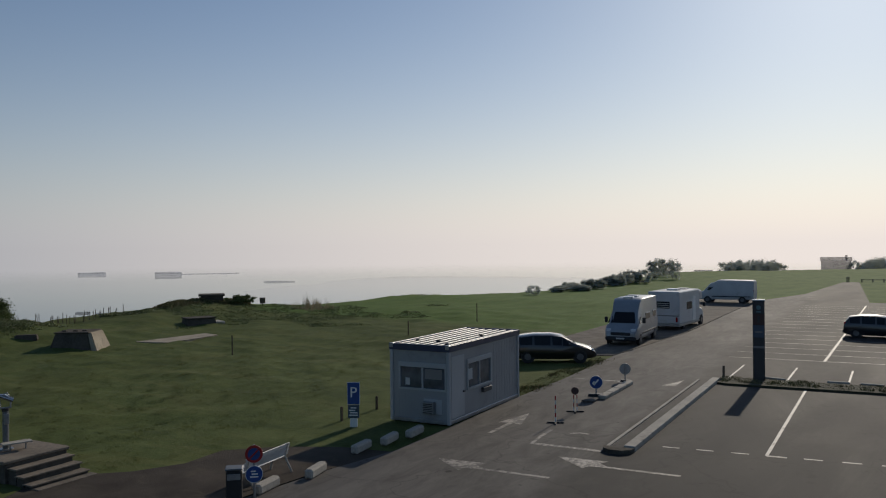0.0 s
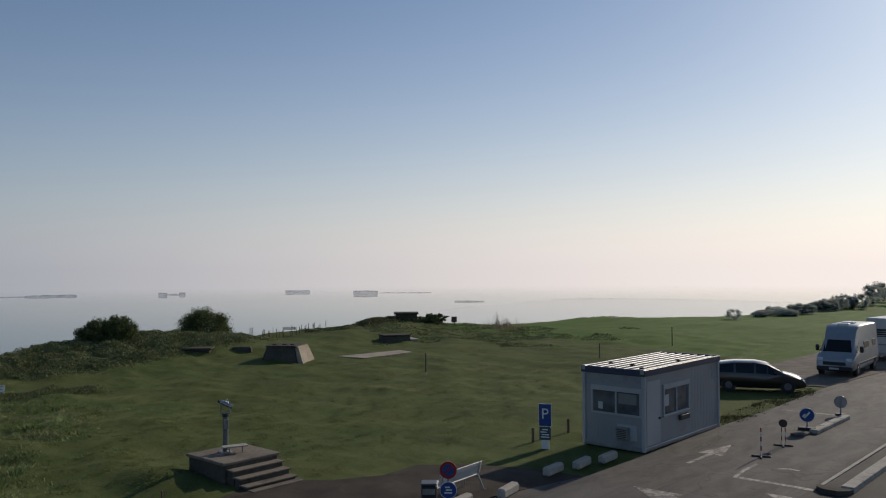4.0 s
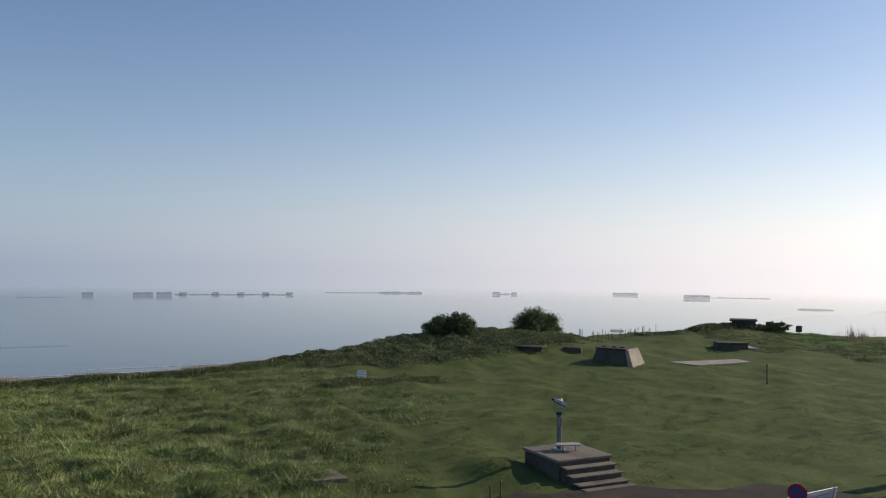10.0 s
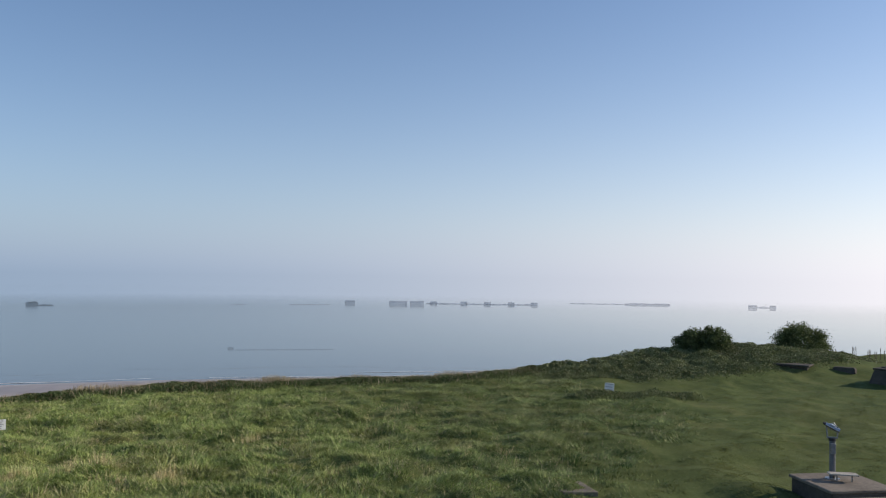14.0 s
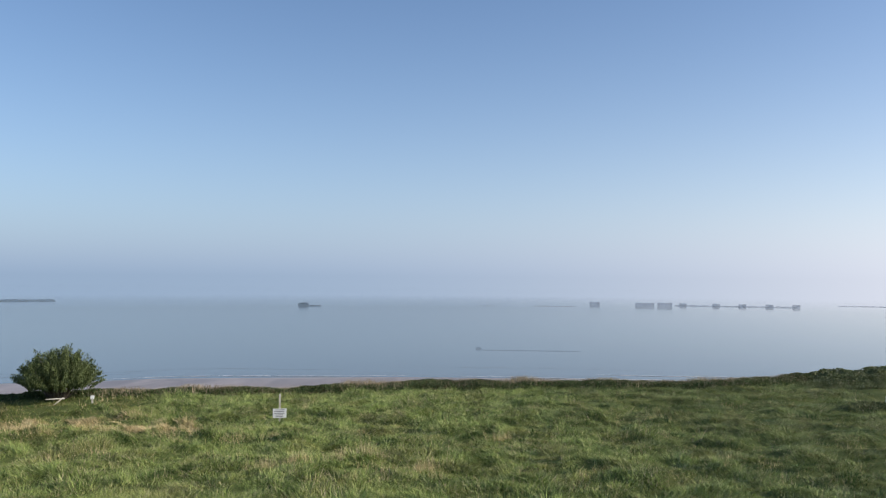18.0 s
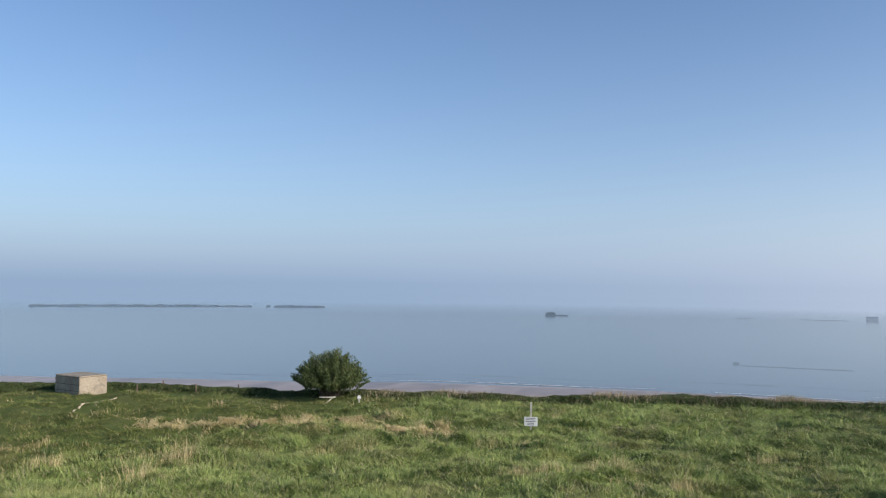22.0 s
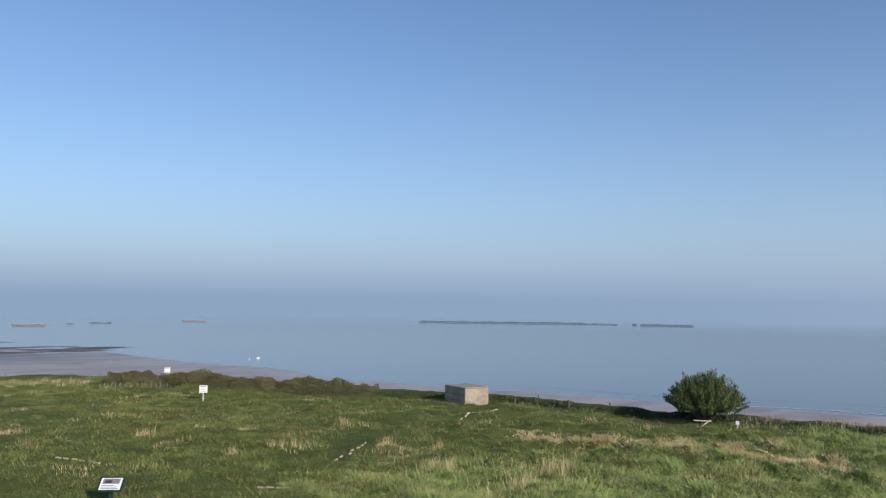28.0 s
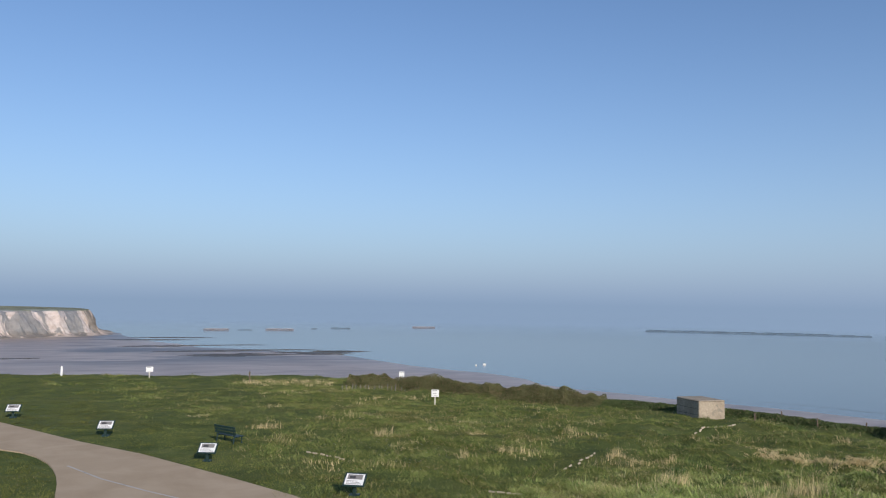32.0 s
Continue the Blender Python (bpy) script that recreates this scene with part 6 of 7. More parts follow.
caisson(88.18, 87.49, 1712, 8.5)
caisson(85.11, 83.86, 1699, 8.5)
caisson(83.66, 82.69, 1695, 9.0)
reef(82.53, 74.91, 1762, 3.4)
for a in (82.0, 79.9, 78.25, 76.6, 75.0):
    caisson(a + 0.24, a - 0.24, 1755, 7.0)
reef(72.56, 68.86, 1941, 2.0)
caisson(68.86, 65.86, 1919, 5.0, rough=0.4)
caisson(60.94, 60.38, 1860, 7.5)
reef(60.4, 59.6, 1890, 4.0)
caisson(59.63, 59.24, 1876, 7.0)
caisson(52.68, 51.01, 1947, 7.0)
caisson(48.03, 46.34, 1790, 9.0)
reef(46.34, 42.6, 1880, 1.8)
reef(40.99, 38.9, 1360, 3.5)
caisson(108.33, 107.62, 1575, 9.0, rough=0.3, skin=HAZE_BLUE)
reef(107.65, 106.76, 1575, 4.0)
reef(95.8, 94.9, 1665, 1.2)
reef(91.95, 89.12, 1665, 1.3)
caisson(127.11, 123.63, 1908, 6.5, rough=0.25, skin=HAZE_BLUE)
caisson(127.62, 127.3, 1930, 6.0, skin=HAZE_BLUE)
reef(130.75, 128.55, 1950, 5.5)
caisson(142.27, 130.73, 1919, 7.0, rough=0.3, skin=HAZE_BLUE)
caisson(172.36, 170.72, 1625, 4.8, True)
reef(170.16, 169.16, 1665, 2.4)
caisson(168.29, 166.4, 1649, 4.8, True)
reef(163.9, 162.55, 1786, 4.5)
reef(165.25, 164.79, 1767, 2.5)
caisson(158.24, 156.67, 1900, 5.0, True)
reef(52.86, 51.97, 796, 3.0, "stranded_pontoon", "stranded steel pontoon lying in the shallows")
reef(51.7, 50.96, 785, 1.6, "stranded_pontoon", "stranded steel pontoon lying in the shallows")
reef(52.96, 52.3, 740, 0.9, "stranded_pontoon", "stranded steel pontoon lying in the shallows")
reef(51.64, 50.79, 718, 1.2, "stranded_pontoon", "stranded steel pontoon lying in the shallows")
reef(96.01, 95.6, 660, 2.6, "wreck", "small dark wreck in the shallow sea")
reef(95.5, 88.9, 655, 0.12, "wreck", "long low wreck awash in the shallow sea")


def boat(az, dist, ln):
    x, y = at_sea(az, dist)
    ob = thing("small_boat", pose(x, y, SEA, 0, 0, az), "small white boat moored near the beach", "boat", "boats")
    bm = bmesh.new()
    rows = []
    for t, w, z in ((-0.5, 0.8, 1.0), (-0.2, 1.0, 0.9), (0.2, 0.9, 1.0), (0.42, 0.45, 1.2), (0.5, 0.05, 1.35)):
        rows.append([bm.verts.new(p) for p in ((t * ln, -w, z), (t * ln, -w * 0.6, -0.3), (t * ln, w * 0.6, -0.3), (t * ln, w, z))])
    for a, b in zip(rows, rows[1:]):
        for i in range(4):
            bm.faces.new((a[i], b[i], b[(i + 1) % 4], a[(i + 1) % 4]))
    bm.faces.new(rows[0])
    part("hull", bm, WHITE, ob)
    part("cabin", boxed(-0.25 * ln, 0.1 * ln, -0.5, 0.5, 0.9, 0.9 + 0.25 * ln, 0.08), WHITE if ln > 2 else GREY_METAL, ob)
    return ob


boat(153.2, 797, 3.0)
boat(153.78, 788, 1.5)

# dark weed-covered rocks on the tidal flats
ROCK = surface("weedy_rock", (0.09, 0.09, 0.085), (0.16, 0.155, 0.145), 0.4, 0.03, 0.85, bump=0.6, depth=0.3, stain=(0.20, 0.18, 0.16))
ROCK = in_haze(ROCK, 0.35)


def rock_patch(x, y, lx, ly, turn, seed):
    """A low ledge with a torn outline, its long tongues running along the shore."""
    rng = random.Random(seed)
    bm = bmesh.new()
    n = 96
    ph = [rng.uniform(0, 6.283) for _ in range(6)]
    rim = []
    for f in (1.0, 0.8, 0.45):
        row = []
        for i in range(n):
            a = 6.283 * i / n
            k = 1 + 0.30 * math.sin(2 * a + ph[0]) + 0.22 * math.sin(5 * a + ph[1]) + 0.16 * math.sin(9 * a + ph[2]) + 0.12 * math.sin(17 * a + ph[3]) + 0.08 * math.sin(29 * a + ph[4])
            q = f * (k if f == 1.0 else 0.5 * k + 0.5)
            row.append(bm.verts.new((math.cos(a) * lx * q + 0.35 * ly * math.sin(3 * a + ph[5]), math.sin(a) * ly * q, -0.5 if f == 1.0 else rng.uniform(0.0, 0.28))))
        rim.append(row)
    for lo, hi in zip(rim, rim[1:]):
        for i in range(n):
            j = (i + 1) % n
            bm.faces.new((lo[i], lo[j], hi[j], hi[i]))
    bm.faces.new(rim[-1])
    zz = ground_z(x, y)
    return solid("tidal_rock", bm, ROCK, pose(x, y, max(zz, SEA) + 0.1, 0, 0, turn), "dark weedy rock ledge bared on the tidal flat", "rock", "tidal rocks")


for k, (x, y, lx, ly, turn) in enumerate(((-150, -885, 52, 34, 8), (-235, -915, 62, 36, -12), (-120, -960, 58, 12, 4), (-205, -985, 60, 12, -4), (-285, -945, 40, 14, -10),
                                          (-80, -1080, 62, 12, 6), (-170, -1100, 56, 10, 3), (-60, -1250, 70, 16, 5), (-130, -1330, 60, 18, 0), (52, -860, 22, 7, 10))):
    rock_patch(x, y, lx, ly, turn, k + 1)

# long lines of surf and wet ridges along the water's edge
FOAM = plain("foam", (0.72, 0.72, 0.72), 0.7)


def shore_x(y, off):
    """Where the ground meets the sea's level plus off, for an array of y."""
    lo, hi = np.full(len(y), -1500.0), np.full(len(y), -120.0)
    for _ in range(26):
        mid = (lo + hi) / 2
        up = ground_height(mid, y) > SEA + off
        lo, hi = np.where(up, lo, mid), np.where(up, mid, hi)
    return (lo + hi) / 2


def surf(y0, y1, off, w, material, seed, label):
    rng = random.Random(seed)
    bm = bmesh.new()
    rows = []
    n = 40
    ys = np.linspace(y0, y1, n + 1)
    for i, (y, sx) in enumerate(zip(ys, shore_x(ys, off))):
        x = sx + 2 * math.sin(y * 0.05 + seed) + rng.uniform(-1, 1)
        ww = w * (0.25 + 0.75 * rng.random()) * math.sin(math.pi * (i + 0.5) / (n + 1)) ** 0.4
        rows.append((bm.verts.new((x - ww, y, SEA + 0.12)), bm.verts.new((x + ww, y, SEA + 0.12))))
    for a, b in zip(rows, rows[1:]):
        bm.faces.new((a[0], a[1], b[1], b[0]))
    return solid("surf_line", bm, material, Matrix(), label, "surf", "surf lines", "structure")


surf(-60, 120, -0.05, 1.6, FOAM, 1, "thin white line of surf")
surf(-260, -90, -0.08, 1.2, FOAM, 2, "thin white line of surf")
surf(-330, -120, -0.45, 0.5, ROCK, 3, "thin dark ripple near the shore")
surf(-420, -240, -0.3, 0.7, ROCK, 4, "thin dark ripple near the shore")
surf(-120, 60, -0.6, 0.5, ROCK, 5, "thin dark ripple near the shore")
surf(20, 190, -0.3, 1.3, FOAM, 6, "thin white line of surf")

# ---- the chalky headland in the south ----
m = Mat("headland_cliff")
hz = m.axis(2)
gul = m.noise(0.03, 5, 0.6, m.scaled(1.0, 1.0, 0.35), warp=0.6)
# chalk, scrub and turf colours are paled to imitate haze on the headland
chalk = m.ramp(m.noise(0.12, 5, 0.6), (0.35, (0.48, 0.38, 0.31)), (0.65, (0.70, 0.58, 0.49)))
scrub = m.ramp(m.noise(0.1, 5, 0.6), (0.35, (0.19, 0.17, 0.145)), (0.65, (0.30, 0.26, 0.22)))
turf = m.ramp(m.noise(0.05, 4), (0.35, (0.17, 0.19, 0.13)), (0.65, (0.24, 0.25, 0.17)))
col = m.mix(m.step(gul, 0.47, 0.53), chalk, scrub)
col = m.mix(m.step(hz, -14.5, -12.5), col, turf)
m.put("Base Color", col).put("Roughness", 0.95).bump(gul, 0.4, 2.0)
in_haze(m.m, 0.22)
HEAD = [(-30, -1640), (-26, -1440), (-6, -1402), (40, -1345), (78, -1308), (115, -1288), (190, -1265), (330, -1240)]
PROF = [(-24, -51.8), (-10, -50.5), (0, -47), (5, -40), (9, -30), (13, -20), (18, -13.5), (40, -12), (140, -10), (420, -9)]
rows = []
samples = []
for (ax, ay), (bx, by) in zip(HEAD, HEAD[1:]):
    k = max(2, int(math.hypot(bx - ax, by - ay) / 6))
    samples += [(ax + (bx - ax) * i / k, ay + (by - ay) * i / k) for i in range(k)]
samples.append(HEAD[-1])
S = np.array(samples)
T = np.gradient(S, axis=0)
T = np.array([T[max(i - 5, 0):i + 6].mean(0) for i in range(len(T))])
T /= np.linalg.norm(T, axis=1)[:, None]
N = np.stack([T[:, 1], -T[:, 0]], 1)
vs, cut = [], 1.0
for i in range(len(S)):
    for d, z in PROF:
        face = -47 <= z <= -13
        wob = (7 * waves(S[i, 0], S[i, 1], 0.02, 41) + 3.5 * waves(S[i, 0], S[i, 1], 0.07, 42)) * (1.0 if z < -12.5 else 0.2)
        q = S[i] + N[i] * (d + wob + (2.0 * math.sin(i * 1.7 + z) if face else 0))
        vs.append((q[0], q[1], z + (1.5 * waves(S[i, 0], z * 2 + S[i, 1], 0.03, 43) if z > -47 else 0)))
k = len(PROF)
fs = [(i * k + j, (i + 1) * k + j, (i + 1) * k + j + 1, i * k + j + 1) for i in range(len(S) - 1) for j in range(k - 1)]
tagged(new("headland", quick_mesh("headland", vs, fs, m.m, False)), "pale eroded cliff headland with scrub and a green top", "cliff", kind="structure")
# ---- grass: blades in tufts, thinner with distance from the terrace ----
def tufts(name, n, area, height, width, blades, material, seed, label, keep=None, spread=0.10, lean=0.5, lift=-0.01, dome=False, uneven=1.0):
    rng = np.random.RandomState(seed)
    x0, x1, y0, y1 = area
    x, y = rng.uniform(x0, x1, n * 6), rng.uniform(y0, y1, n * 6)
    r = np.hypot(x, y)
    ok = (off_cliff(x, y) < -0.4) & (rng.uniform(0, 1, len(x)) < np.clip((26 / np.maximum(r, 1)) ** 1.2, 0, 1))
    if keep is not None:
        ok &= keep(x, y, rng)
    x, y = x[ok][:n], y[ok][:n]
    n = len(x)
    big = 0.65 + uneven * (0.55 * np.clip(waves(x, y, 0.5, seed + 7), -0.9, 1.2) + 0.4 * waves(x, y, 1.3, seed + 8))
    h = height * np.clip(big, 0.25, 1.8)
    x, y, h = np.repeat(x, blades), np.repeat(y, blades), np.repeat(h, blades)
    m_ = len(x)
    ox, oy = rng.normal(size=m_) * spread, rng.normal(size=m_) * spread
    x, y = x + ox, y + oy
    h = h * rng.uniform(0.55, 1.25, m_)
    if dome:
        # tussocks: blades spread outwards and are shorter at the rim
        h = h * np.clip(1.3 - 0.45 * np.hypot(ox, oy) / spread, 0.3, 1.3)
    z = ground_height(x, y) + lift
    # neighbours lean the same way, as the wind laid them
    a, b = rng.uniform(0, 6.283, m_), 2.5 * waves(x, y, 0.3, seed + 9) + 1.5 * waves(x, y, 0.9, seed + 10) + rng.normal(size=m_) * 0.9
    if dome:
        b = np.arctan2(oy, ox) + rng.normal(size=m_) * 0.5
    w = width * rng.uniform(0.7, 1.4, m_)
    l = lean * rng.uniform(0.1, 1.0, m_) * h
    dx, dy = np.cos(a) * w / 2, np.sin(a) * w / 2
    tx, ty = np.cos(b) * l, np.sin(b) * l
    v = np.stack([np.stack([x - dx, y - dy, z], 1), np.stack([x + dx, y + dy, z], 1), np.stack([x + tx, y + ty, z + h], 1)], 1).reshape(-1, 3)
    ob = new(name, quick_mesh(name, v, np.arange(m_ * 3).reshape(-1, 3), material))
    return tagged(ob, label, "grass", kind="stuff")


def near_line(x, y, line):
    """Distance to a bent line."""
    best = np.full(np.shape(x), 1e9)
    for (ax, ay), (bx, by) in zip(line, line[1:]):
        t = np.clip(((x - ax) * (bx - ax) + (y - ay) * (by - ay)) / ((bx - ax) ** 2 + (by - ay) ** 2), 0, 1)
        best = np.minimum(best, np.hypot(x - ax - t * (bx - ax), y - ay - t * (by - ay)))
    return best


def dead_band(x, y):
    return near_line(x, y, [(-26.6, -29), (-28.6, -26), (-30.4, -22.8), (-32.2, -20.3), (-32.2, -16.3)]) + 0.35 * waves(x, y, 0.5, 79)


def rough_part(x, y, rng):
    west = (x < -17 - 0.1 * y) & (y < np.clip(8 + 0.42 * (-x - 22), 6, 16) + 2.5 * waves(x, y, 0.06, 2) + 1.5 * rng.normal(size=len(x)))
    south = (y < -20) & (x < -9 + 0.35 * (y + 26) + 4 * waves(x, y, 0.12, 12) + 4.5 * rng.normal(size=len(x)))
    mown = near_line(x, y, [(-15.5, -27.5), (-20, -31.5), (-25.6, -35), (-30, -36.5)]) < 1.7 + 0.6 * rng.normal(size=len(x))
    dead = dead_band(x, y) < 0.9 * rng.uniform(0.2, 1.5, len(x))
    bare = (np.hypot(x + 31.8, y + 37) < 3.0) | (near_line(x, y, [(-28.1, -33.1), (-30.7, -34.0), (-32.3, -34.2)]) < 0.6) | (near_line(x, y, [(-17.4, -27.6), (-21.1, -30.8)]) < 0.5)
    return (west | south) & ~mown & ~dead & ~bare


def lawn_part(x, y, rng):
    park = (x > -13.2) & (y > 8)
    gravel = (x > -20.3) & (y > 8) & (y < 20.8) & (x + 20.3 > np.maximum(0, (y - 15.5) * 0.75))
    plat = (x > -23) & (x < -19.4) & (y > 13.5) & (y < 16)
    path = (y < -8) & (x > -9 - 0.16 * (y + 12) * 0 - np.clip((-26.8 - y) * -0.42, -20, 0)) & (x < 17)
    cab = (x > -16.3) & (y > 25) & (y < 31.6) & (x < -13)
    grav2 = (x > -19.8) & (y > 44) & (y < 97)
    return ~(park | gravel | plat | cab | grav2 | path)


def path_side(x, y, rng):
    """South lawn, clear of the curving footpath."""
    edge = np.interp(-y, [12, 22, 26.8, 30.6, 36.1, 40, 47.2, 61], [-8.6, -8.2, -6.8, -5.2, -2.7, -0.4, 3.2, 12.0])
    inner = np.interp(-y, [12, 29.3, 34.2, 36.8, 39.3, 45, 57], [0.1, 0.28, 0.55, 1.25, 2.7, 7.0, 17.0])
    return (y < -14) & ((x < edge - 0.1) | (x > inner + 0.1))


def west_rough(x, y, rng):
    return rough_part(x, y, rng) & (y + 0.25 * x > -29 + 1.5 * rng.normal(size=len(x)))


def north_side(x, y, rng):
    """Nearer the lawn the meadow is short and darker."""
    return y > 1.0 + 0.12 * (x + 35) + 2.5 * rng.normal(size=len(x)) + 2.0 * waves(x, y, 0.1, 19)


def north_rough(x, y, rng):
    return rough_part(x, y, rng) & north_side(x, y, rng)


def mid_rough(x, y, rng):
    return west_rough(x, y, rng) & ~north_side(x, y, rng)


def south_rough(x, y, rng):
    return rough_part(x, y, rng) & (y + 0.25 * x < -26)


tufts("meadow_grass", 15000, (-56, -14, -44, 8), 0.19, 0.026, 20, BLADE, 101, "long rough meadow grass on the clifftop", mid_rough, 0.17, 1.3, dome=True, uneven=1.25)
tufts("laid_grass", 18000, (-56, -14, -44, 8), 0.15, 0.025, 20, BLADE, 121, "wind-laid mats of meadow grass on the clifftop", mid_rough, 0.19, 2.3, uneven=1.5)
tufts("grazed_grass", 16000, (-57, -14, -8, 20), 0.12, 0.024, 17, NORTH_ROUGH, 123, "short darker grass between meadow and lawn", north_rough, 0.18, 1.9, uneven=1.6)
tufts("grazed_lumps", 1500, (-57, -18, -6, 20), 0.2, 0.026, 26, NORTH_ROUGH, 124, "low grass lumps between meadow and lawn", lambda x, y, r: north_rough(x, y, r) & (waves(x, y, 0.25, 75) + 0.7 * waves(x, y, 0.8, 76) > 0.3), 0.2, 1.3, dome=True)
tufts("slope_grass", 15000, (-40, -6, -66, -18), 0.11, 0.023, 16, SOUTH_ROUGH, 122, "rough grass on the south slope", south_rough, 0.19, 1.6, uneven=1.5)
tufts("coarse_grass", 2200, (-54, -16, -56, 18), 0.36, 0.03, 26, BLADE, 110, "coarse standing tussocks in the meadow", lambda x, y, r: mid_rough(x, y, r) & (waves(x, y, 0.3, 71) + 0.6 * waves(x, y, 0.9, 72) > 0.35), 0.2, 1.1, dome=True)
tufts("lawn_grass", 60000, (-66, -13, 8, 84), 0.045, 0.032, 5, LAWN_BLADE, 102, "short grass of the lawn", lambda x, y, r: lawn_part(x, y, r), 0.14, 2.6, uneven=0.5)
tufts("south_tussocks", 5200, (-34, 6, -76, -18), 0.16, 0.028, 13, SOUTH_ROUGH, 116, "lumpy tussocks on the south slope", lambda x, y, r: path_side(x, y, r) & (x < -7.5 - 0.25 * (y + 30)) & (waves(x, y, 0.2, 96) + 0.7 * waves(x, y, 0.7, 97) > 0.1), 0.2, 1.6, uneven=1.3)
tufts("south_grass", 80000, (-34, 12, -78, -14), 0.075, 0.028, 5, SOUTH_BLADE, 103, "short grass beside the footpath", path_side, 0.14, 0.9, uneven=0.4)
tufts("rough_grass", 5500, (-60, -36, 46, 78), 0.17, 0.04, 7, BANK_LEAF, 113, "lumpy greyish tussocks by the old works", lambda x, y, r: lawn_part(x, y, r) & (hump(x, y, -50, 60, 13, 12, 1.0, 30) + 0.35 * waves(x, y, 0.2, 91) > 0.42), 0.16, 0.8)
tufts("bank_grass", 4500, (-60, -50, 14, 42), 0.36, 0.032, 16, BANK_LEAF, 114, "long grey-green grass on the overgrown bank", lambda x, y, r: off_cliff(x, y) > -6.0 + 1.2 * waves(x, y, 0.3, 92), 0.22, 1.1, dome=True)
tufts("verge_grass", 800, (-7.0, 5.8, 37.9, 39.5), 0.12, 0.02, 7, VERGE_BLADE, 111, "scruffy brownish grass on the verge", None, 0.06, 0.7, 0.14)
tufts("lane_edge_grass", 900, (-14.6, -13.3, 31.8, 44), 0.13, 0.022, 7, VERGE_BLADE, 112, "scruffy dry grass along the lane", None, 0.07, 0.7)
tufts("dark_clumps", 700, (-54, -16, -46, 17), 0.2, 0.04, 40, WEED_LEAF, 117, "dark leafy clumps of weeds in the meadow", lambda x, y, r: rough_part(x, y, r) & (waves(x, y, 0.25, 73) + 0.8 * waves(x, y, 0.8, 74) > 0.5), 0.22, 1.0, dome=True)
tufts("dry_stalks", 2600, (-54, -16, -46, 17), 0.3, 0.012, 3, STRAW, 118, "single dry stalks standing in the meadow", rough_part, 0.25, 0.8)
tufts("dry_grass", 2600, (-52, -16, -44, 16), 0.3, 0.013, 8, STRAW, 104, "bleached tufts of dry grass in the meadow", lambda x, y, r: rough_part(x, y, r) & (waves(x, y, 0.22, 77) + 0.5 * waves(x, y, 0.7, 78) > 0.7), 0.13, 0.5)
tufts("dry_bracken", 7000, (-36.5, -27, -29, -13.5), 0.2, 0.035, 6, STRAW, 105, "flattened pale dead growth in the meadow", lambda x, y, r: (dead_band(x, y) < 2.0 * r.uniform(0, 1, len(x)) ** 1.5) & (waves(x, y, 1.0, 81) > -0.05), 0.12, 1.5)
# straw-coloured tussocks that stand out singly
TUSSOCKS = [(-29.7, -14.2, 0.5), (-30.6, -12.8, 0.7), (-19.9, -19.9, 0.7), (-22.8, -21, 0.8), (-34.4, -25.3, 0.5), (-33.5, -28.5, 0.5), (-37.3, -11.8, 0.4),
            (-31.5, -11.4, 0.7), (-27.5, -7.4, 0.7), (-27.8, -6.4, 0.6), (-26.6, -8.6, 0.8), (-32.5, -2.5, 0.5), (-26.1, -9.7, 0.6), (-26.3, -4.3, 0.5),
            (-17.7, -36.4, 0.7), (-14.9, -31.3, 0.6), (-13.3, -36.7, 0.6), (-17.3, -31.6, 0.8), (-8.8, -41.5, 0.9), (-6.3, -46.8, 0.8), (-21.1, -29.4, 0.6), (-22.4, -27.6, 0.5), (-19.9, -24.5, 0.8)]
for k, (x, y, r) in enumerate(TUSSOCKS):
    tufts("dry_tussock", int(24 * r), (x - r, x + r, y - r, y + r), 0.52 if y > -30 else 0.4, 0.014, 9, STRAW, 200 + k, "straw-coloured tussock of dry grass in the meadow", lambda px, py, g: np.hypot(px - x, py - y) < r * g.uniform(0.2, 1, len(px)), 0.1, 0.5)
tufts("cliff_straw", 420, (-20, -9, -71, -58), 0.27, 0.022, 8, STRAW, 108, "pale dry growth near the cliff edge", lambda x, y, r: hump(x, y, -15, -64, 4.5, 3, 1, -30) > 0.3, 0.15, 0.8)
tufts("straw_patch", 420, (-24, -8, -60, -30), 0.24, 0.018, 8, STRAW, 109, "pale patches of dry grass on the south slope", lambda x, y, r: path_side(x, y, r) & (waves(x, y, 0.2, 83) > 0.55), 0.16, 0.7)


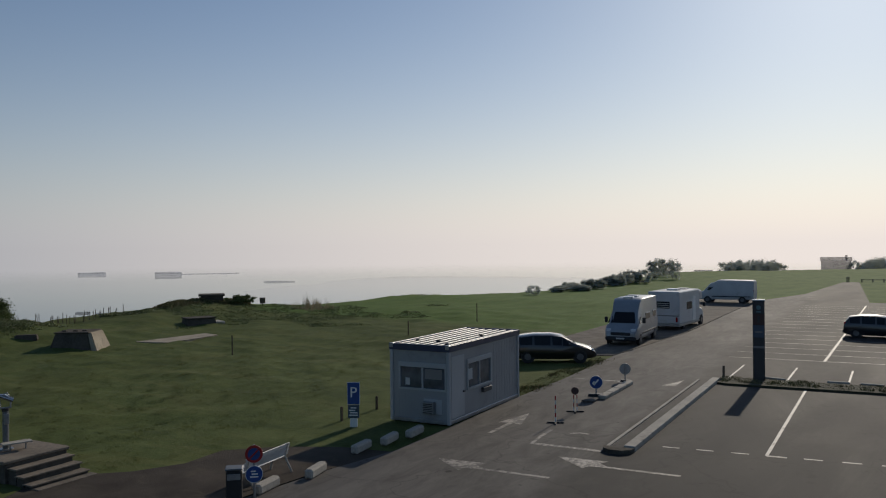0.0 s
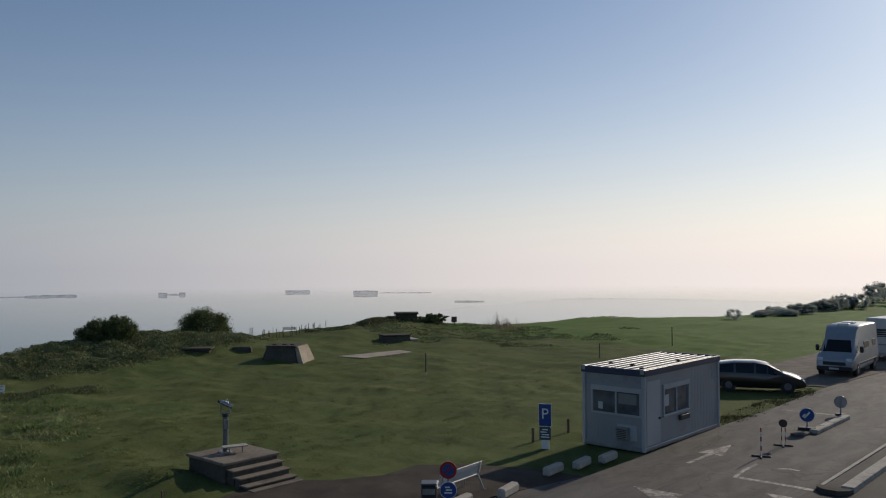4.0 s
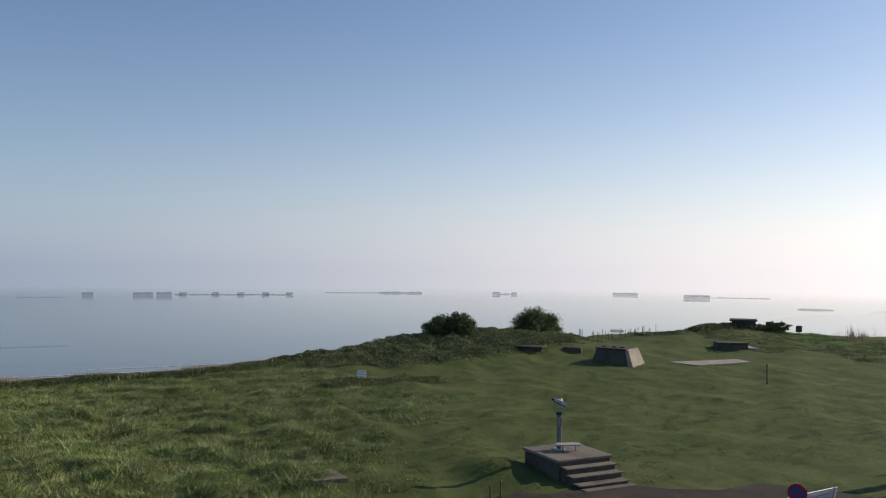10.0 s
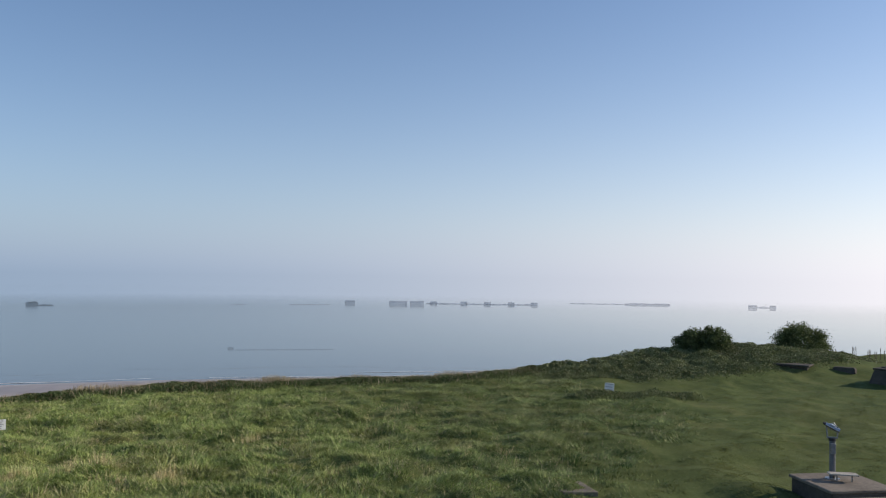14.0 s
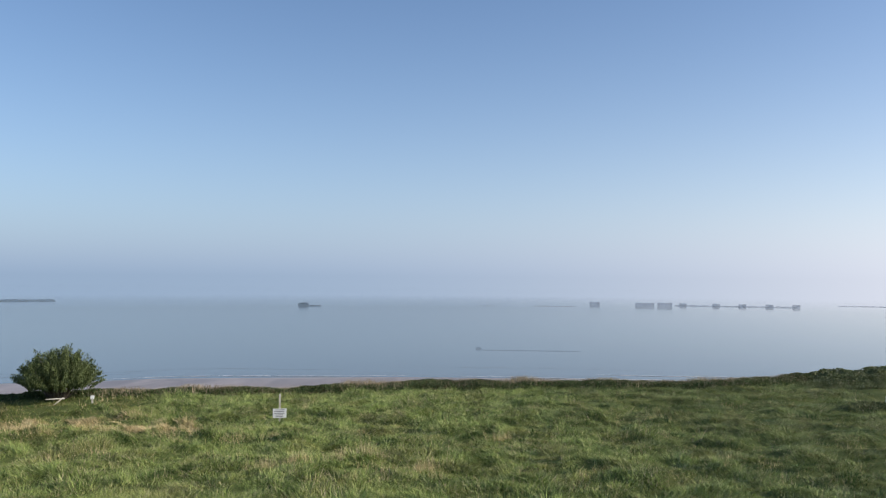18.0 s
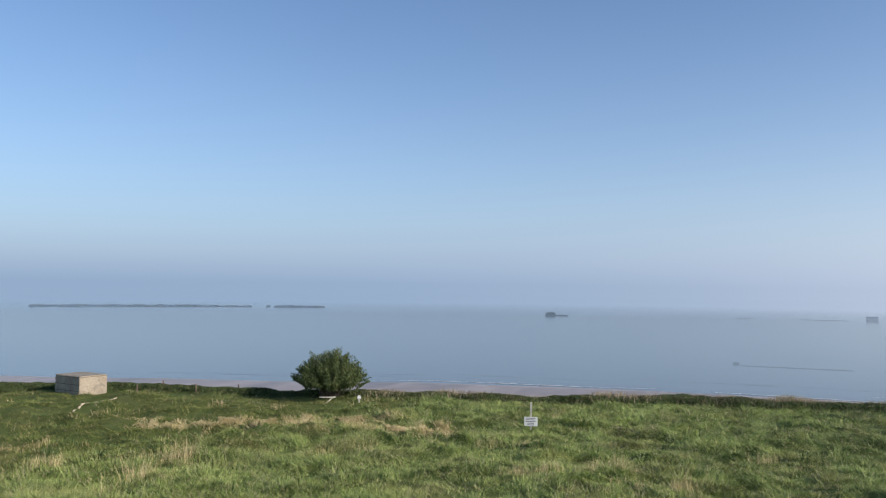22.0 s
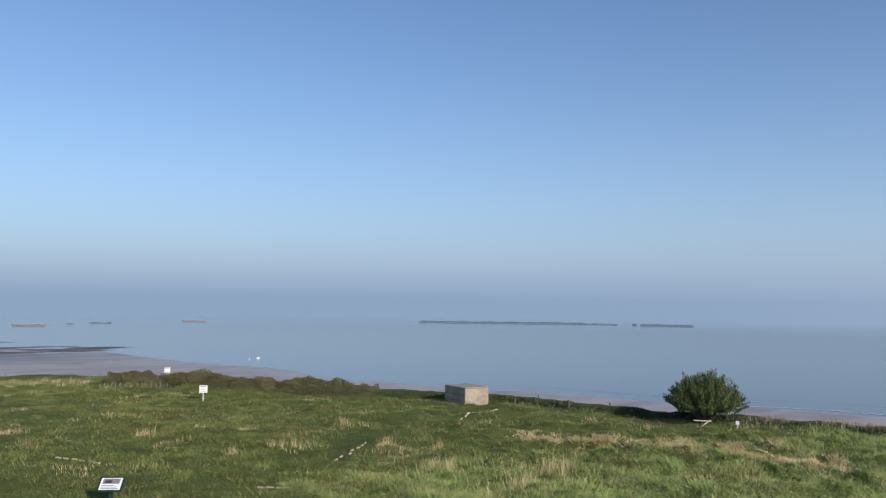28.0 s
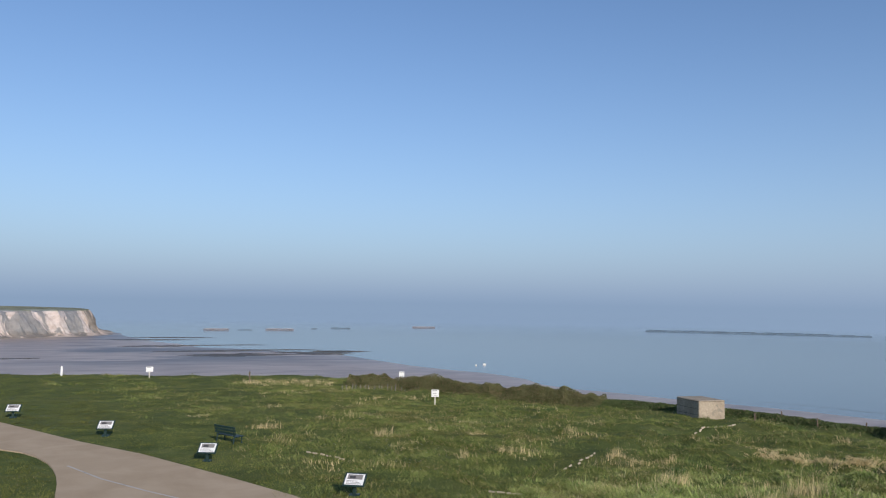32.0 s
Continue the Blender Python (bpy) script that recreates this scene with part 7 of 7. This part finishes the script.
def reed_edge(seed):
    rng = np.random.RandomState(seed)
    line = [(-39.8, -24), (-41.6, -19), (-45.8, -11.2), (-48.9, -1), (-50.8, 9), (-54.2, 15.5)]
    P = []
    for (ax, ay), (bx, by) in zip(line, line[1:]):
        n = int(math.hypot(bx - ax, by - ay) * 560)
        t, u = rng.uniform(0, 1, n), rng.normal(size=n) * 0.4 + 0.15
        P.append(np.stack([ax + (bx - ax) * t + u, ay + (by - ay) * t], 1))
    P = np.concatenate(P)
    n = len(P)
    z = ground_height(P[:, 0], P[:, 1])
    h = rng.uniform(0.28, 0.62, n) * (0.8 + 0.3 * waves(P[:, 0], P[:, 1], 0.3, 90))
    a, w = rng.uniform(0, 6.283, n), rng.uniform(0.015, 0.03, n)
    d = np.stack([np.cos(a) * w, np.sin(a) * w, 0 * a], 1)
    b = np.stack([P[:, 0], P[:, 1], z], 1)
    tip = b + np.stack([rng.normal(size=n) * 0.1, rng.normal(size=n) * 0.1, h], 1)
    v = np.stack([b - d, b + d, tip], 1).reshape(-1, 3)
    tagged(new("cliff_reeds", quick_mesh("cliff_reeds", v, np.arange(n * 3).reshape(-1, 3), REED)), "brownish dry reeds along the cliff edge", "grass", kind="stuff")


REED = leaf_mat("brown_reed", (0.17, 0.14, 0.08), (0.42, 0.345, 0.22))
reed_edge(120)

# daisies scattered in the south lawn
rng = np.random.RandomState(130)
n = 420
dx, dy = rng.uniform(-15, -6.5, n), rng.uniform(-36, -24, n)
ok = path_side(dx, dy, rng) & (waves(dx, dy, 0.15, 95) > 0.0)
dx, dy = dx[ok], dy[ok]
dz = ground_height(dx, dy) + 0.10
o = np.array([(-0.025, -0.025, 0), (0.025, -0.025, 0.01), (0.025, 0.025, 0.02), (-0.025, 0.025, 0.01)])
v = (np.stack([dx, dy, dz], 1)[:, None, :] + o[None]).reshape(-1, 3)
tagged(new("daisies", quick_mesh("daisies", v, np.arange(len(v)).reshape(-1, 4), WHITE)), "small white daisies in the lawn", "flowers", kind="stuff")
tufts("tall_stalks", 150, (-53.2, -50.2, 65.2, 69.2), 1.0, 0.03, 6, REED, 140, "pale bare stalks standing at the rim of the field", None, 0.1, 0.25)
